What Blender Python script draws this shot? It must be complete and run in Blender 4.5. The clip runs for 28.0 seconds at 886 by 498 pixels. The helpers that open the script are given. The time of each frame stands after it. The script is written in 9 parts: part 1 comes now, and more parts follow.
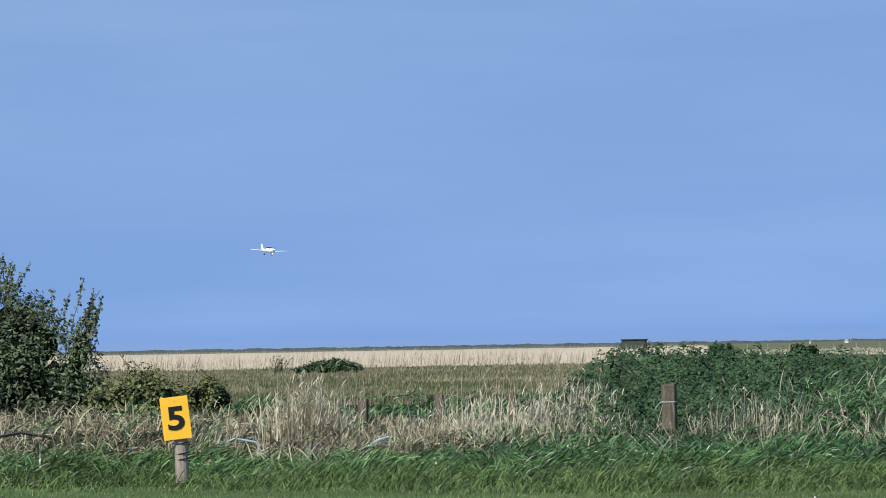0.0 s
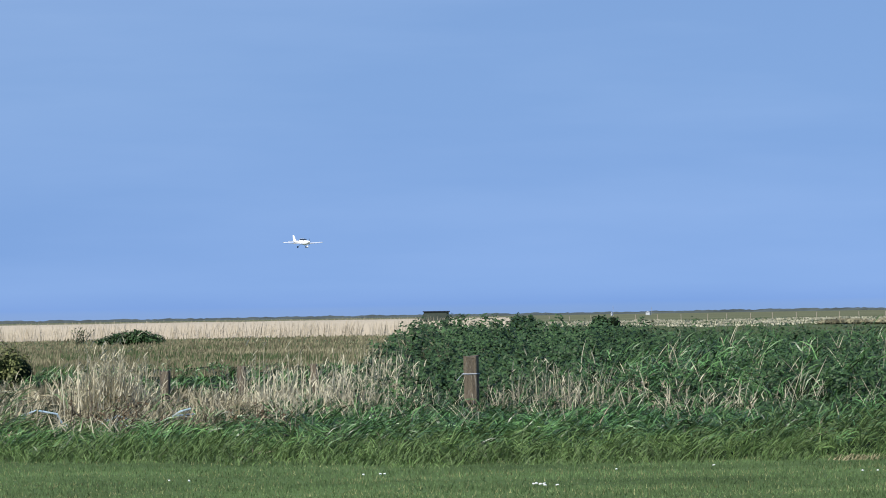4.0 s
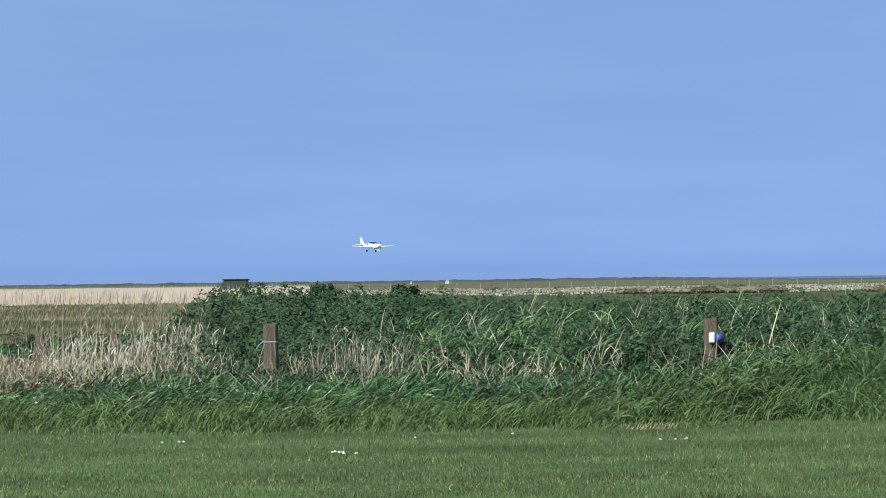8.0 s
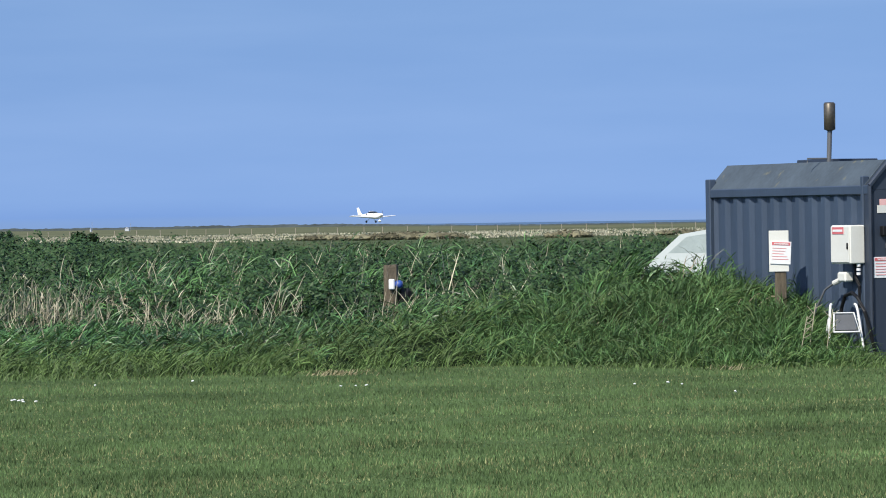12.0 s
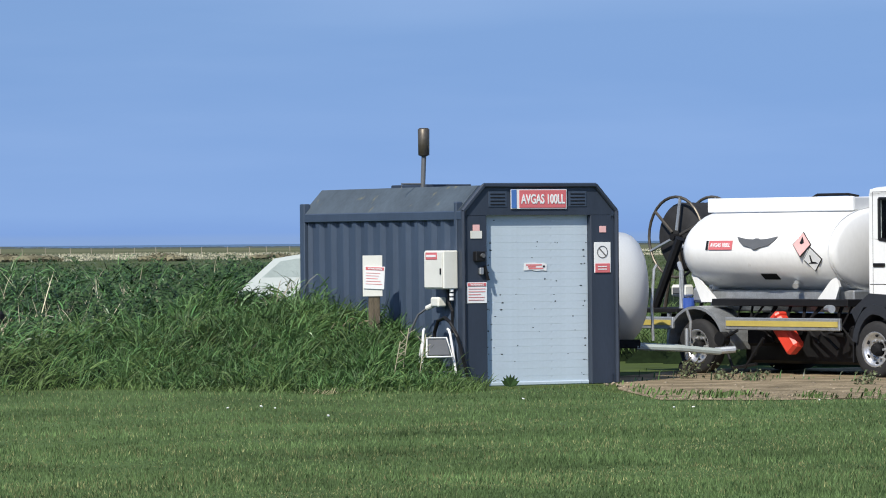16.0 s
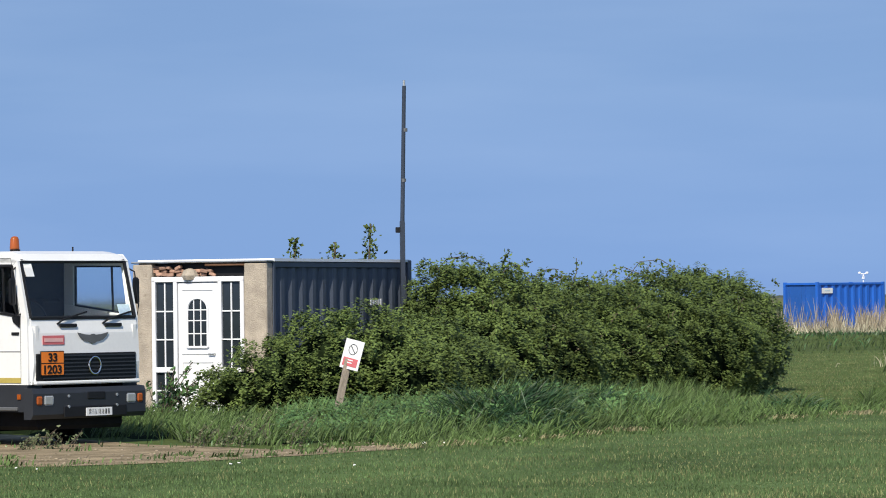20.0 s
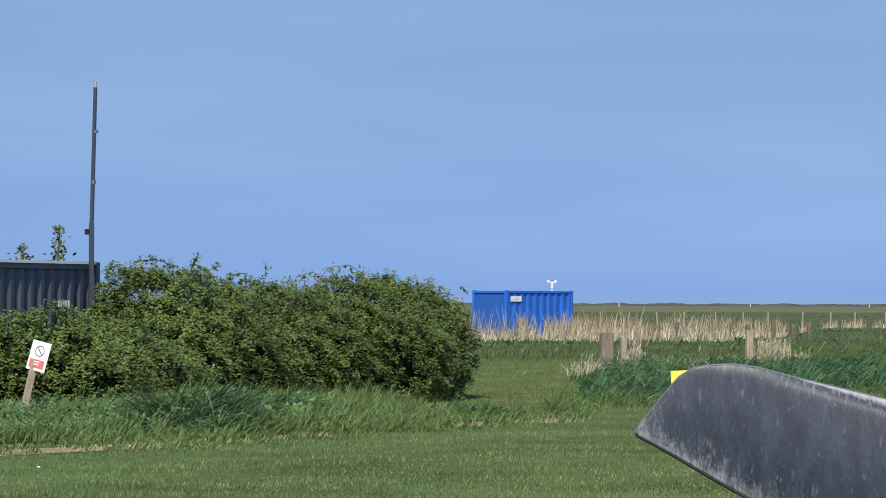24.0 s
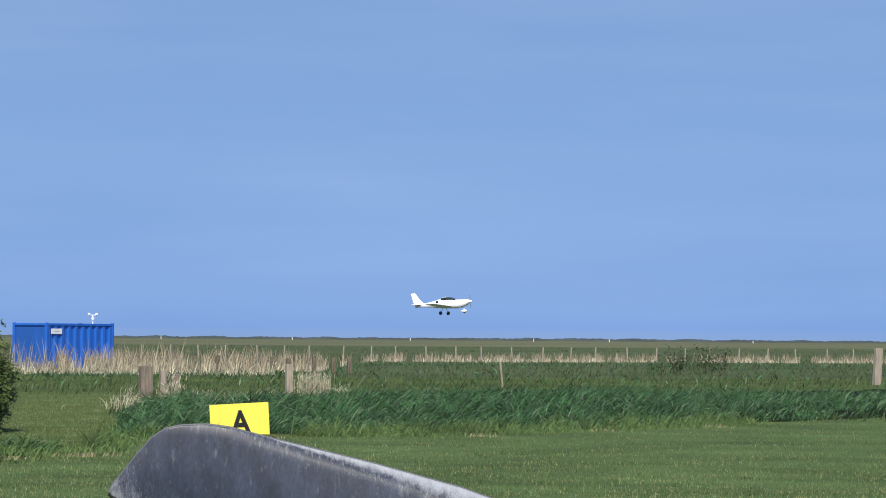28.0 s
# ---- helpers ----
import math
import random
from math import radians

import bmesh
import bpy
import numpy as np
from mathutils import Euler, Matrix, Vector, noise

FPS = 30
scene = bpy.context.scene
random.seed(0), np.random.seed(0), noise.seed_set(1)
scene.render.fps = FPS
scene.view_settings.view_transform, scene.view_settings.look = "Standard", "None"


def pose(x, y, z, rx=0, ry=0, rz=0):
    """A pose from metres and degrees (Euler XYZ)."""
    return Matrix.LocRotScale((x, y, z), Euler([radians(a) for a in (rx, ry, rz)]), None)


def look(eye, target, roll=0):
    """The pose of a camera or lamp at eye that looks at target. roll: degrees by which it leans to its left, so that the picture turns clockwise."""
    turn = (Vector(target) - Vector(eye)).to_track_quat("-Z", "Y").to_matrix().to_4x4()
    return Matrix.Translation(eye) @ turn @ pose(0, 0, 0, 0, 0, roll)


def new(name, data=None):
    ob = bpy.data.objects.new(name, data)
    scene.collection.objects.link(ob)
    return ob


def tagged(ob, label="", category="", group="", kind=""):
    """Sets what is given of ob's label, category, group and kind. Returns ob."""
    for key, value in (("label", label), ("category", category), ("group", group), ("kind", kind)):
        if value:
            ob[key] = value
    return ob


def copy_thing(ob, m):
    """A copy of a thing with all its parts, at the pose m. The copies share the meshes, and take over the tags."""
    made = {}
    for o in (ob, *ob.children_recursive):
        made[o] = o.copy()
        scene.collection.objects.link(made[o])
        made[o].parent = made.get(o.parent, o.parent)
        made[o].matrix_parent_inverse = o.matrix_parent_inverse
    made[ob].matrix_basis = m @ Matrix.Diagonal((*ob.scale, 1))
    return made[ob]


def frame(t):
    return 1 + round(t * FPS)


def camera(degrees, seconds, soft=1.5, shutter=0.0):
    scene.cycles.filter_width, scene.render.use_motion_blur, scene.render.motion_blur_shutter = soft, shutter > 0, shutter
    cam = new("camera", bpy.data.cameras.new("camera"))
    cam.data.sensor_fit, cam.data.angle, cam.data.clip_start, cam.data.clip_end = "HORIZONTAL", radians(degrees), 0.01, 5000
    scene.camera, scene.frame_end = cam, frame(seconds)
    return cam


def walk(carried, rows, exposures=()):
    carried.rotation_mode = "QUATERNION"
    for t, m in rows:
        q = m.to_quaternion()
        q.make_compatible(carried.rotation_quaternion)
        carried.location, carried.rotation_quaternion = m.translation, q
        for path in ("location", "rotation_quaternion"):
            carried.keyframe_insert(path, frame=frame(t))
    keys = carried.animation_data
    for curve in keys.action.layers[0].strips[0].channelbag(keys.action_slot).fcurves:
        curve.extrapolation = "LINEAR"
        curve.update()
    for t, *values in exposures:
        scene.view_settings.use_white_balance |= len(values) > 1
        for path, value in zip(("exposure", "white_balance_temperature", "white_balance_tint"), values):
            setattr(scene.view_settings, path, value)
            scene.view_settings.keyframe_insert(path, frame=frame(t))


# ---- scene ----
cam = camera(11.479, 28.0, soft=1.0)
PATH = [
    (0, pose(-0.023, 0.007, 1.893, 91.253, 0.972, 16.064)),
    (0.5, pose(-0.023, 0.007, 1.893, 91.135, 0.946, 15.733)),
    (1, pose(-0.023, 0.007, 1.893, 91.071, 0.987, 15.438)),
    (1.5, pose(-0.023, 0.007, 1.893, 90.974, 1.032, 15.139)),
    (2, pose(-0.023, 0.007, 1.893, 90.987, 0.919, 14.817)),
    (2.5, pose(-0.023, 0.007, 1.893, 91.037, 0.927, 14.481)),
    (3, pose(-0.023, 0.007, 1.893, 91.013, 0.997, 14.112)),
    (3.5, pose(-0.023, 0.007, 1.893, 90.940, 0.983, 13.754)),
    (5.5, pose(-0.022, 0.007, 1.893, 90.601, 0.825, 12.755)),
    (6, pose(-0.022, 0.007, 1.893, 90.595, 0.762, 12.309)),
    (6.5, pose(-0.022, 0.007, 1.893, 90.518, 0.774, 11.875)),
    (7, pose(-0.022, 0.007, 1.893, 90.403, 0.749, 11.589)),
    (7.5, pose(-0.022, 0.007, 1.893, 90.407, 0.700, 11.254)),
    (8, pose(-0.022, 0.007, 1.893, 90.395, 0.747, 10.890)),
    (8.5, pose(-0.022, 0.007, 1.893, 90.286, 0.841, 10.594)),
    (9, pose(-0.022, 0.007, 1.893, 90.215, 0.783, 10.238)),
    (9.5, pose(-0.022, 0.007, 1.893, 90.204, 0.799, 9.732)),
    (10, pose(-0.022, 0.007, 1.893, 90.115, 0.819, 9.126)),
    (10.5, pose(-0.022, 0.007, 1.893, 90.001, 0.850, 8.522)),
    (11, pose(-0.022, 0.007, 1.893, 89.855, 0.874, 7.888)),
    (11.5, pose(-0.022, 0.007, 1.893, 89.738, 0.882, 7.267)),
    (12, pose(-0.022, 0.007, 1.893, 89.647, 0.883, 6.731)),
    (12.5, pose(-0.022, 0.007, 1.893, 89.737, 0.775, 6.024)),
    (14.5, pose(-0.022, 0.007, 1.893, 90.005, 0.415, 3.394)),
    (15, pose(-0.022, 0.007, 1.893, 90.041, 0.353, 2.772)),
    (15.5, pose(-0.022, 0.007, 1.893, 90.040, 0.361, 2.132)),
    (16, pose(-0.021, 0.007, 1.893, 89.896, 0.503, 1.461)),
    (16.5, pose(-0.021, 0.007, 1.893, 89.678, 0.519, 0.663)),
    (17, pose(-0.021, 0.007, 1.893, 89.594, 0.422, -0.397)),
    (17.5, pose(-0.021, 0.007, 1.893, 89.496, 0.382, -1.635)),
    (18, pose(-0.021, 0.007, 1.893, 89.612, 0.478, -2.882)),
    (18.5, pose(-0.021, 0.007, 1.893, 90.005, 0.943, -4.536)),
    (19, pose(-0.021, 0.006, 1.893, 90.347, 1.265, -6.206)),
    (19.5, pose(-0.021, 0.006, 1.893, 90.790, 0.962, -8.601)),
    (20, pose(-0.026, 0.006, 1.898, 90.649, 0.648, -10.394)),
    (20.5, pose(-0.032, 0.006, 1.902, 90.272, 0.445, -11.574)),
    (21, pose(-0.031, 0.006, 1.902, 90.401, 0.175, -12.336)),
    (21.5, pose(-0.027, 0.006, 1.903, 90.637, -0.086, -12.710)),
    (22, pose(-0.0205, 0.006, 1.9017, 90.718, -0.231, -13.022)),
    (22.5, pose(-0.0115, 0.004, 1.9, 90.841, -0.229, -13.582)),
    (24.5, pose(-0.002, 0.0, 1.8985, 90.605, -0.165, -14.477)),
    (25, pose(-0.0005, 0.0, 1.8978, 90.482, -0.145, -14.589)),
    (25.5, pose(0.003, 0.0, 1.8995, 90.292, -0.162, -15.013)),
    (26, pose(0.003, -0.001, 1.900, 90.212, -0.216, -15.246)),
    (26.5, pose(0.008, -0.002, 1.902, 90.407, -0.319, -15.752)),
    (27, pose(0.023, -0.008, 1.9025, 90.596, -0.499, -16.999)),
    (27.5, pose(0.0405, -0.013, 1.908, 90.717, -0.412, -18.562)),
    (28, pose(0.0565, -0.018, 1.924, 91.152, -0.421, -20.367)),
]
walk(cam, PATH, ((0, 0.62, 6500, 10), (6, 0.65, 6520, 10), (12, 0.62, 6580, 10), (16, 0.57, 6600, 10), (17, 0.56, 6950, 10), (19.5, 0.56, 6950, 10), (22, 0.62, 6950, 10), (26, 0.63, 6950, 10), (28, 0.56, 6700, 10)))


# ---- sky, sun, exposure ----
SUN_FROM = Vector((-0.31, -0.70, 0.72)).normalized()
world = bpy.data.worlds.new("sky")
scene.world = world
world.use_nodes = True
wn, wl = world.node_tree.nodes, world.node_tree.links
background = wn["Background"]
sky = wn.new("ShaderNodeTexSky")
sky.sky_type, sky.sun_disc = "NISHITA", False
sky.sun_elevation = math.asin(SUN_FROM.z)
sky.sun_rotation = math.atan2(SUN_FROM.x, SUN_FROM.y)
sky.air_density, sky.dust_density, sky.ozone_density = 1.0, 0.3, 3.0
where = wn.new("ShaderNodeTexCoord")
lift = wn.new("ShaderNodeVectorMath")
lift.operation = "MULTIPLY_ADD"
lift.inputs[1].default_value, lift.inputs[2].default_value = (1, 1, 0.75), (0, 0, 0.42)
wl.new(where.outputs["Generated"], lift.inputs[0])
wl.new(lift.outputs[0], sky.inputs["Vector"])
# thin veils of cirrus, drawn out along the horizon
stretch = wn.new("ShaderNodeMapping")
stretch.inputs["Scale"].default_value = (3.0, 3.0, 22.0)
wl.new(where.outputs["Generated"], stretch.inputs[0])
veil = wn.new("ShaderNodeTexNoise")
veil.inputs["Scale"].default_value, veil.inputs["Detail"].default_value = 2.2, 5.0
wl.new(stretch.outputs[0], veil.inputs["Vector"])
thin = wn.new("ShaderNodeMapRange")
thin.inputs["From Min"].default_value, thin.inputs["From Max"].default_value = 0.40, 0.95
thin.inputs["To Min"].default_value, thin.inputs["To Max"].default_value = 0.0, 0.06
wl.new(veil.outputs["Fac"], thin.inputs["Value"])
cloud = wn.new("ShaderNodeMix")
cloud.data_type = "RGBA"
cloud.inputs["B"].default_value = (7.5, 8.6, 10.0, 1)
wl.new(thin.outputs[0], cloud.inputs["Factor"])
haze = wn.new("ShaderNodeVectorMath")
haze.operation = "MULTIPLY"
haze.inputs[1].default_value = (0.985, 0.99, 0.998)
wl.new(sky.outputs[0], haze.inputs[0])
wl.new(haze.outputs[0], cloud.inputs["A"])
# the air over the sea: a mauve line on the horizon, deeper blue above it
height = wn.new("ShaderNodeSeparateXYZ")
wl.new(where.outputs["Generated"], height.inputs[0])
level = wn.new("ShaderNodeMapRange")
level.inputs["From Min"].default_value, level.inputs["From Max"].default_value = 0.0, 0.05
wl.new(height.outputs["Z"], level.inputs["Value"])
sea_air = wn.new("ShaderNodeValToRGB")
for k, (at, tone) in enumerate(((0.0, (0.92, 0.87, 0.88)), (0.025, (0.89, 0.87, 0.91)), (0.045, (0.82, 0.85, 0.95)), (0.13, (0.90, 0.92, 0.98)), (1.0, (1, 1, 1)))):
    e = sea_air.color_ramp.elements[k] if k < 2 else sea_air.color_ramp.elements.new(at)
    e.position, e.color = at, (*tone, 1)
wl.new(level.outputs[0], sea_air.inputs[0])
through_air = wn.new("ShaderNodeVectorMath")
through_air.operation = "MULTIPLY"
wl.new(cloud.outputs["Result"], through_air.inputs[0])
wl.new(sea_air.outputs["Color"], through_air.inputs[1])
wl.new(through_air.outputs[0], background.inputs["Color"])
background.inputs["Strength"].default_value = 0.138

sun = new("sun", bpy.data.lights.new("sun", "SUN"))
sun.data.energy, sun.data.angle, sun.data.color = 3.5, radians(0.55), (1.0, 0.95, 0.86)
sun.matrix_world = look(SUN_FROM * 50, (0, 0, 0))
scene.view_settings.exposure = 0.62


# ---- materials ----
def material(name, colour, rough=0.7, metal=0.0, vary=0.15, scale=6.0, bump=0.0, fine=60.0, dirt=None, dirt_amount=0.0, spread=0.0,
             island=False, through_light=0.0, streak=(1, 1, 1), gloss=0.5):
    """A painted, grown or worn surface: colour varied at two scales, with relief, patches of dirt, and a spread from piece to piece."""
    m = bpy.data.materials.new(name)
    m.use_nodes = True
    n, l = m.node_tree.nodes, m.node_tree.links
    b = n["Principled BSDF"]
    b.inputs["Roughness"].default_value, b.inputs["Metallic"].default_value = rough, metal
    b.inputs["Specular IOR Level"].default_value = gloss
    coord = n.new("ShaderNodeTexCoord")
    stretch = n.new("ShaderNodeMapping")
    stretch.inputs["Scale"].default_value = streak
    l.new(coord.outputs["Object"], stretch.inputs[0])

    def noise_at(s, detail):
        t = n.new("ShaderNodeTexNoise")
        t.inputs["Scale"].default_value, t.inputs["Detail"].default_value = s, detail
        l.new(stretch.outputs[0], t.inputs["Vector"])
        return t

    def times(colour_socket, value_socket, low, high):
        r = n.new("ShaderNodeMapRange")
        r.inputs["From Min"].default_value, r.inputs["From Max"].default_value = 0.25, 0.75
        r.inputs["To Min"].default_value, r.inputs["To Max"].default_value = low, high
        l.new(value_socket, r.inputs["Value"])
        v = n.new("ShaderNodeVectorMath")
        v.operation = "SCALE"
        l.new(colour_socket, v.inputs[0])
        l.new(r.outputs[0], v.inputs["Scale"])
        return v.outputs[0]

    base = n.new("ShaderNodeRGB")
    base.outputs[0].default_value = (*colour, 1)
    big, small = noise_at(scale, 4), noise_at(fine, 3)
    c = times(base.outputs[0], big.outputs["Fac"], 1 - vary, 1 + vary)
    c = times(c, small.outputs["Fac"], 1 - vary * 0.6, 1 + vary * 0.6)
    if spread:
        g = n.new("ShaderNodeNewGeometry") if island else n.new("ShaderNodeObjectInfo")
        r = n.new("ShaderNodeMapRange")
        r.inputs["To Min"].default_value, r.inputs["To Max"].default_value = 1 - spread, 1 + spread
        l.new(g.outputs["Random Per Island" if island else "Random"], r.inputs["Value"])
        v = n.new("ShaderNodeVectorMath")
        v.operation = "SCALE"
        l.new(c, v.inputs[0])
        l.new(r.outputs[0], v.inputs["Scale"])
        c = v.outputs[0]
    if dirt:
        d = noise_at(scale * 2.3, 8)
        r = n.new("ShaderNodeMapRange")
        r.inputs["From Min"].default_value, r.inputs["From Max"].default_value = 0.72 - dirt_amount * 0.4, 0.8 - dirt_amount * 0.3
        l.new(d.outputs["Fac"], r.inputs["Value"])
        mix = n.new("ShaderNodeMix")
        mix.data_type = "RGBA"
        mix.inputs["B"].default_value = (*dirt, 1)
        l.new(r.outputs[0], mix.inputs["Factor"])
        l.new(c, mix.inputs["A"])
        c = mix.outputs["Result"]
    l.new(c, b.inputs["Base Color"])
    if bump:
        p = n.new("ShaderNodeBump")
        p.inputs["Strength"].default_value, p.inputs["Distance"].default_value = bump, 0.02
        l.new(small.outputs["Fac"], p.inputs["Height"])
        l.new(p.outputs[0], b.inputs["Normal"])
    if through_light:
        t = n.new("ShaderNodeBsdfTranslucent")
        l.new(c, t.inputs["Color"])
        mix = n.new("ShaderNodeMixShader")
        mix.inputs[0].default_value = through_light
        l.new(b.outputs[0], mix.inputs[1])
        l.new(t.outputs[0], mix.inputs[2])
        l.new(mix.outputs[0], n["Material Output"].inputs["Surface"])
    return m


def glass(name, colour, rough=0.03):
    m = bpy.data.materials.new(name)
    m.use_nodes = True
    b = m.node_tree.nodes["Principled BSDF"]
    b.inputs["Base Color"].default_value = (*colour, 1)
    b.inputs["Roughness"].default_value, b.inputs["IOR"].default_value = rough, 1.3
    b.inputs["Transmission Weight"].default_value = 1.0
    return m


# The haze of distance is mixed into this scrub's bluish colour.
SCRUB = material("distant_scrub", (0.078, 0.092, 0.088), 0.95, vary=0.3, scale=0.05, fine=0.5, gloss=0.0)
FAR_MARSH = material("distant_marsh", (0.125, 0.134, 0.082), 0.95, vary=0.3, scale=0.006, fine=0.05, gloss=0.0, streak=(1, 3, 1))
LAWN = material("mown_lawn", (0.072, 0.112, 0.040), 0.95, gloss=0.05, vary=0.4, scale=0.3, fine=9, bump=0.6, dirt=(0.15, 0.13, 0.065), dirt_amount=0.12)
ROUGH = material("rough_ground", (0.072, 0.100, 0.030), 0.95, gloss=0.05, vary=0.35, scale=0.08, fine=1.2, bump=0.5)
FIELD = material("far_field", (0.074, 0.094, 0.044), 0.95, gloss=0.05, vary=0.3, scale=0.012, fine=0.2, streak=(1, 3, 1), dirt=(0.16, 0.14, 0.065), dirt_amount=0.2)
SEA = material("sea", (0.05, 0.10, 0.17), 0.3, vary=0.1, scale=0.01)
SOIL = material("bare_soil", (0.245, 0.195, 0.125), 0.95, gloss=0.05, vary=0.5, scale=1.6, fine=22, bump=1.0, dirt=(0.13, 0.115, 0.06), dirt_amount=0.34)
GRAVEL = material("gravel_stone", (0.22, 0.18, 0.125), 0.9, vary=0.3, scale=5, fine=30, spread=0.5, island=True)
# Near-black undergrowth: the shade in gaps between leaves is put into this colour.
GAP_SHADE = material("undergrowth", (0.011, 0.019, 0.007), 0.95, gloss=0.05, vary=0.4, scale=1.5, fine=12, bump=0.8)
STRAW_BASE = material("reed_litter", (0.26, 0.23, 0.125), 0.95, vary=0.3, scale=0.05, fine=1.0, bump=0.6)

GRASS_SHORT = material("short_grass", (0.096, 0.152, 0.056), 0.7, vary=0.45, scale=0.45, fine=3, spread=0.42, island=True, through_light=0.25, gloss=0.2)
LAWN_DRY = material("dry_lawn_blade", (0.22, 0.23, 0.105), 0.8, vary=0.3, scale=0.5, fine=3, spread=0.45, island=True, through_light=0.2, gloss=0.1)
GRASS_LONG = material("long_grass", (0.066, 0.136, 0.042), 0.36, vary=0.45, scale=0.5, fine=3, spread=0.85, island=True, through_light=0.07, gloss=0.35)
GRASS_DEEP = material("deep_green_grass", (0.038, 0.092, 0.031), 0.45, vary=0.45, scale=0.5, fine=3, spread=0.7, island=True, through_light=0.08, gloss=0.3)
TUSSOCK = material("dark_tussock_grass", (0.026, 0.070, 0.026), 0.45, vary=0.4, scale=0.5, fine=3, spread=0.6, island=True, through_light=0.05, gloss=0.3)
GRASS_BRIGHT = material("bright_grass", (0.076, 0.150, 0.048), 0.55, vary=0.45, scale=0.8, fine=3, spread=0.5, island=True, through_light=0.15, gloss=0.3)
GRASS_EDGE = material("fringe_grass", (0.085, 0.138, 0.040), 0.6, vary=0.4, scale=0.4, fine=2, spread=0.55, island=True, through_light=0.15, gloss=0.3)
GRASS_FAR = material("field_grass", (0.056, 0.086, 0.033), 0.7, vary=0.35, scale=0.06, fine=0.6, spread=0.4, island=True, through_light=0.25, gloss=0.2)
BRAMBLE = material("bramble_leaf", (0.034, 0.068, 0.024), 0.5, vary=0.35, scale=0.5, fine=3, spread=0.6, island=True, through_light=0.08, gloss=0.2)
HEDGE = material("hedge_leaf", (0.090, 0.128, 0.035), 0.5, vary=0.4, scale=0.5, fine=3, spread=0.42, island=True, through_light=0.06, gloss=0.12)
OLIVE = material("olive_bramble_leaf", (0.130, 0.145, 0.055), 0.6, vary=0.4, scale=0.5, fine=3, spread=0.6, island=True, through_light=0.08, gloss=0.15)
WEED = material("weed_leaf", (0.14, 0.165, 0.085), 0.6, vary=0.3, scale=2, fine=9, spread=0.5, island=True, through_light=0.2, gloss=0.25)
WILLOW = material("willow_leaf", (0.112, 0.142, 0.072), 0.5, vary=0.3, scale=0.5, fine=3, spread=0.5, island=True, through_light=0.22, gloss=0.3)
REED = material("dry_reed", (0.49, 0.45, 0.32), 0.8, vary=0.25, scale=0.4, fine=4, spread=0.4, island=True, through_light=0.15, gloss=0.2)
REED_FAR = material("reed_bed", (0.42, 0.36, 0.265), 0.85, vary=0.10, scale=0.02, fine=0.4, spread=0.15, island=True, gloss=0.2)
THATCH = material("dead_grass", (0.28, 0.235, 0.165), 0.85, vary=0.35, scale=0.6, fine=5, spread=0.55, island=True, gloss=0.2)
MARSH_STRAW = material("marsh_straw", (0.24, 0.215, 0.14), 0.9, vary=0.4, scale=0.1, fine=0.8, spread=0.6, island=True, gloss=0.1)
MARSH_BROWN = material("marsh_brown_growth", (0.150, 0.138, 0.085), 0.9, vary=0.4, scale=0.06, fine=0.8, spread=0.5, island=True, gloss=0.1)
MARSH_PALE = material("pale_marsh_grass", (0.38, 0.36, 0.26), 0.9, vary=0.4, scale=0.02, fine=0.3, spread=0.4, island=True, gloss=0.1)
REED_LEAF = material("reed_leaf", (0.058, 0.130, 0.043), 0.32, vary=0.45, scale=0.6, fine=4, spread=0.9, island=True, through_light=0.05, gloss=0.3)
PETAL = material("daisy_petal", (0.80, 0.80, 0.78), 0.7, vary=0.05)
BARK = material("bark", (0.10, 0.08, 0.055), 0.9, vary=0.3, scale=8, bump=0.6)
DEAD_LEAF = material("dead_bramble_leaf", (0.13, 0.095, 0.06), 0.85, vary=0.3, scale=2, fine=9, spread=0.5, island=True, gloss=0.1)
HIDE_GREEN = material("hide_boards", (0.035, 0.048, 0.034), 0.8, vary=0.3, scale=2, fine=12)
STEM = material("dry_stem", (0.40, 0.34, 0.23), 0.8, vary=0.2, scale=5)

POST_WOOD = material("weathered_post", (0.120, 0.098, 0.066), 0.9, vary=0.5, scale=3, fine=30, bump=0.9, streak=(6, 6, 0.7), dirt=(0.25, 0.24, 0.20), dirt_amount=0.3)
GREY_WOOD = material("grey_sleeper_wood", (0.20, 0.165, 0.125), 0.9, vary=0.4, scale=3, fine=30, bump=0.8, streak=(6, 6, 0.7), dirt=(0.09, 0.075, 0.055), dirt_amount=0.3)
PALE_WOOD = material("bleached_wood", (0.30, 0.255, 0.20), 0.85, vary=0.3, scale=3, fine=30, bump=0.6, streak=(6, 6, 0.7))
SHED_PAINT = material("blue_grey_paint", (0.041, 0.061, 0.095), 0.5, vary=0.14, scale=1.4, fine=20, streak=(2, 2, 0.5), dirt=(0.05, 0.05, 0.047), dirt_amount=0.08, bump=0.05)
SHED_DARK = material("dark_frame_paint", (0.028, 0.038, 0.057), 0.45, vary=0.15, scale=2, fine=20, streak=(2, 2, 0.5))
SHED_ROOF = material("lichened_roof_paint", (0.060, 0.080, 0.098), 0.7, vary=0.25, scale=2.0, fine=18, dirt=(0.16, 0.155, 0.10), dirt_amount=0.16)
STORE_PAINT = material("grey_blue_container_paint", (0.070, 0.085, 0.115), 0.5, vary=0.15, scale=1.5, fine=20, streak=(2, 2, 0.5))
SHUTTER = material("pale_blue_shutter", (0.45, 0.53, 0.59), 0.45, vary=0.05, scale=3, fine=25, dirt=(0.36, 0.42, 0.47), dirt_amount=0.06)
BLACK = material("black_plastic", (0.009, 0.009, 0.010), 0.5, vary=0.2, scale=9, gloss=0.3)
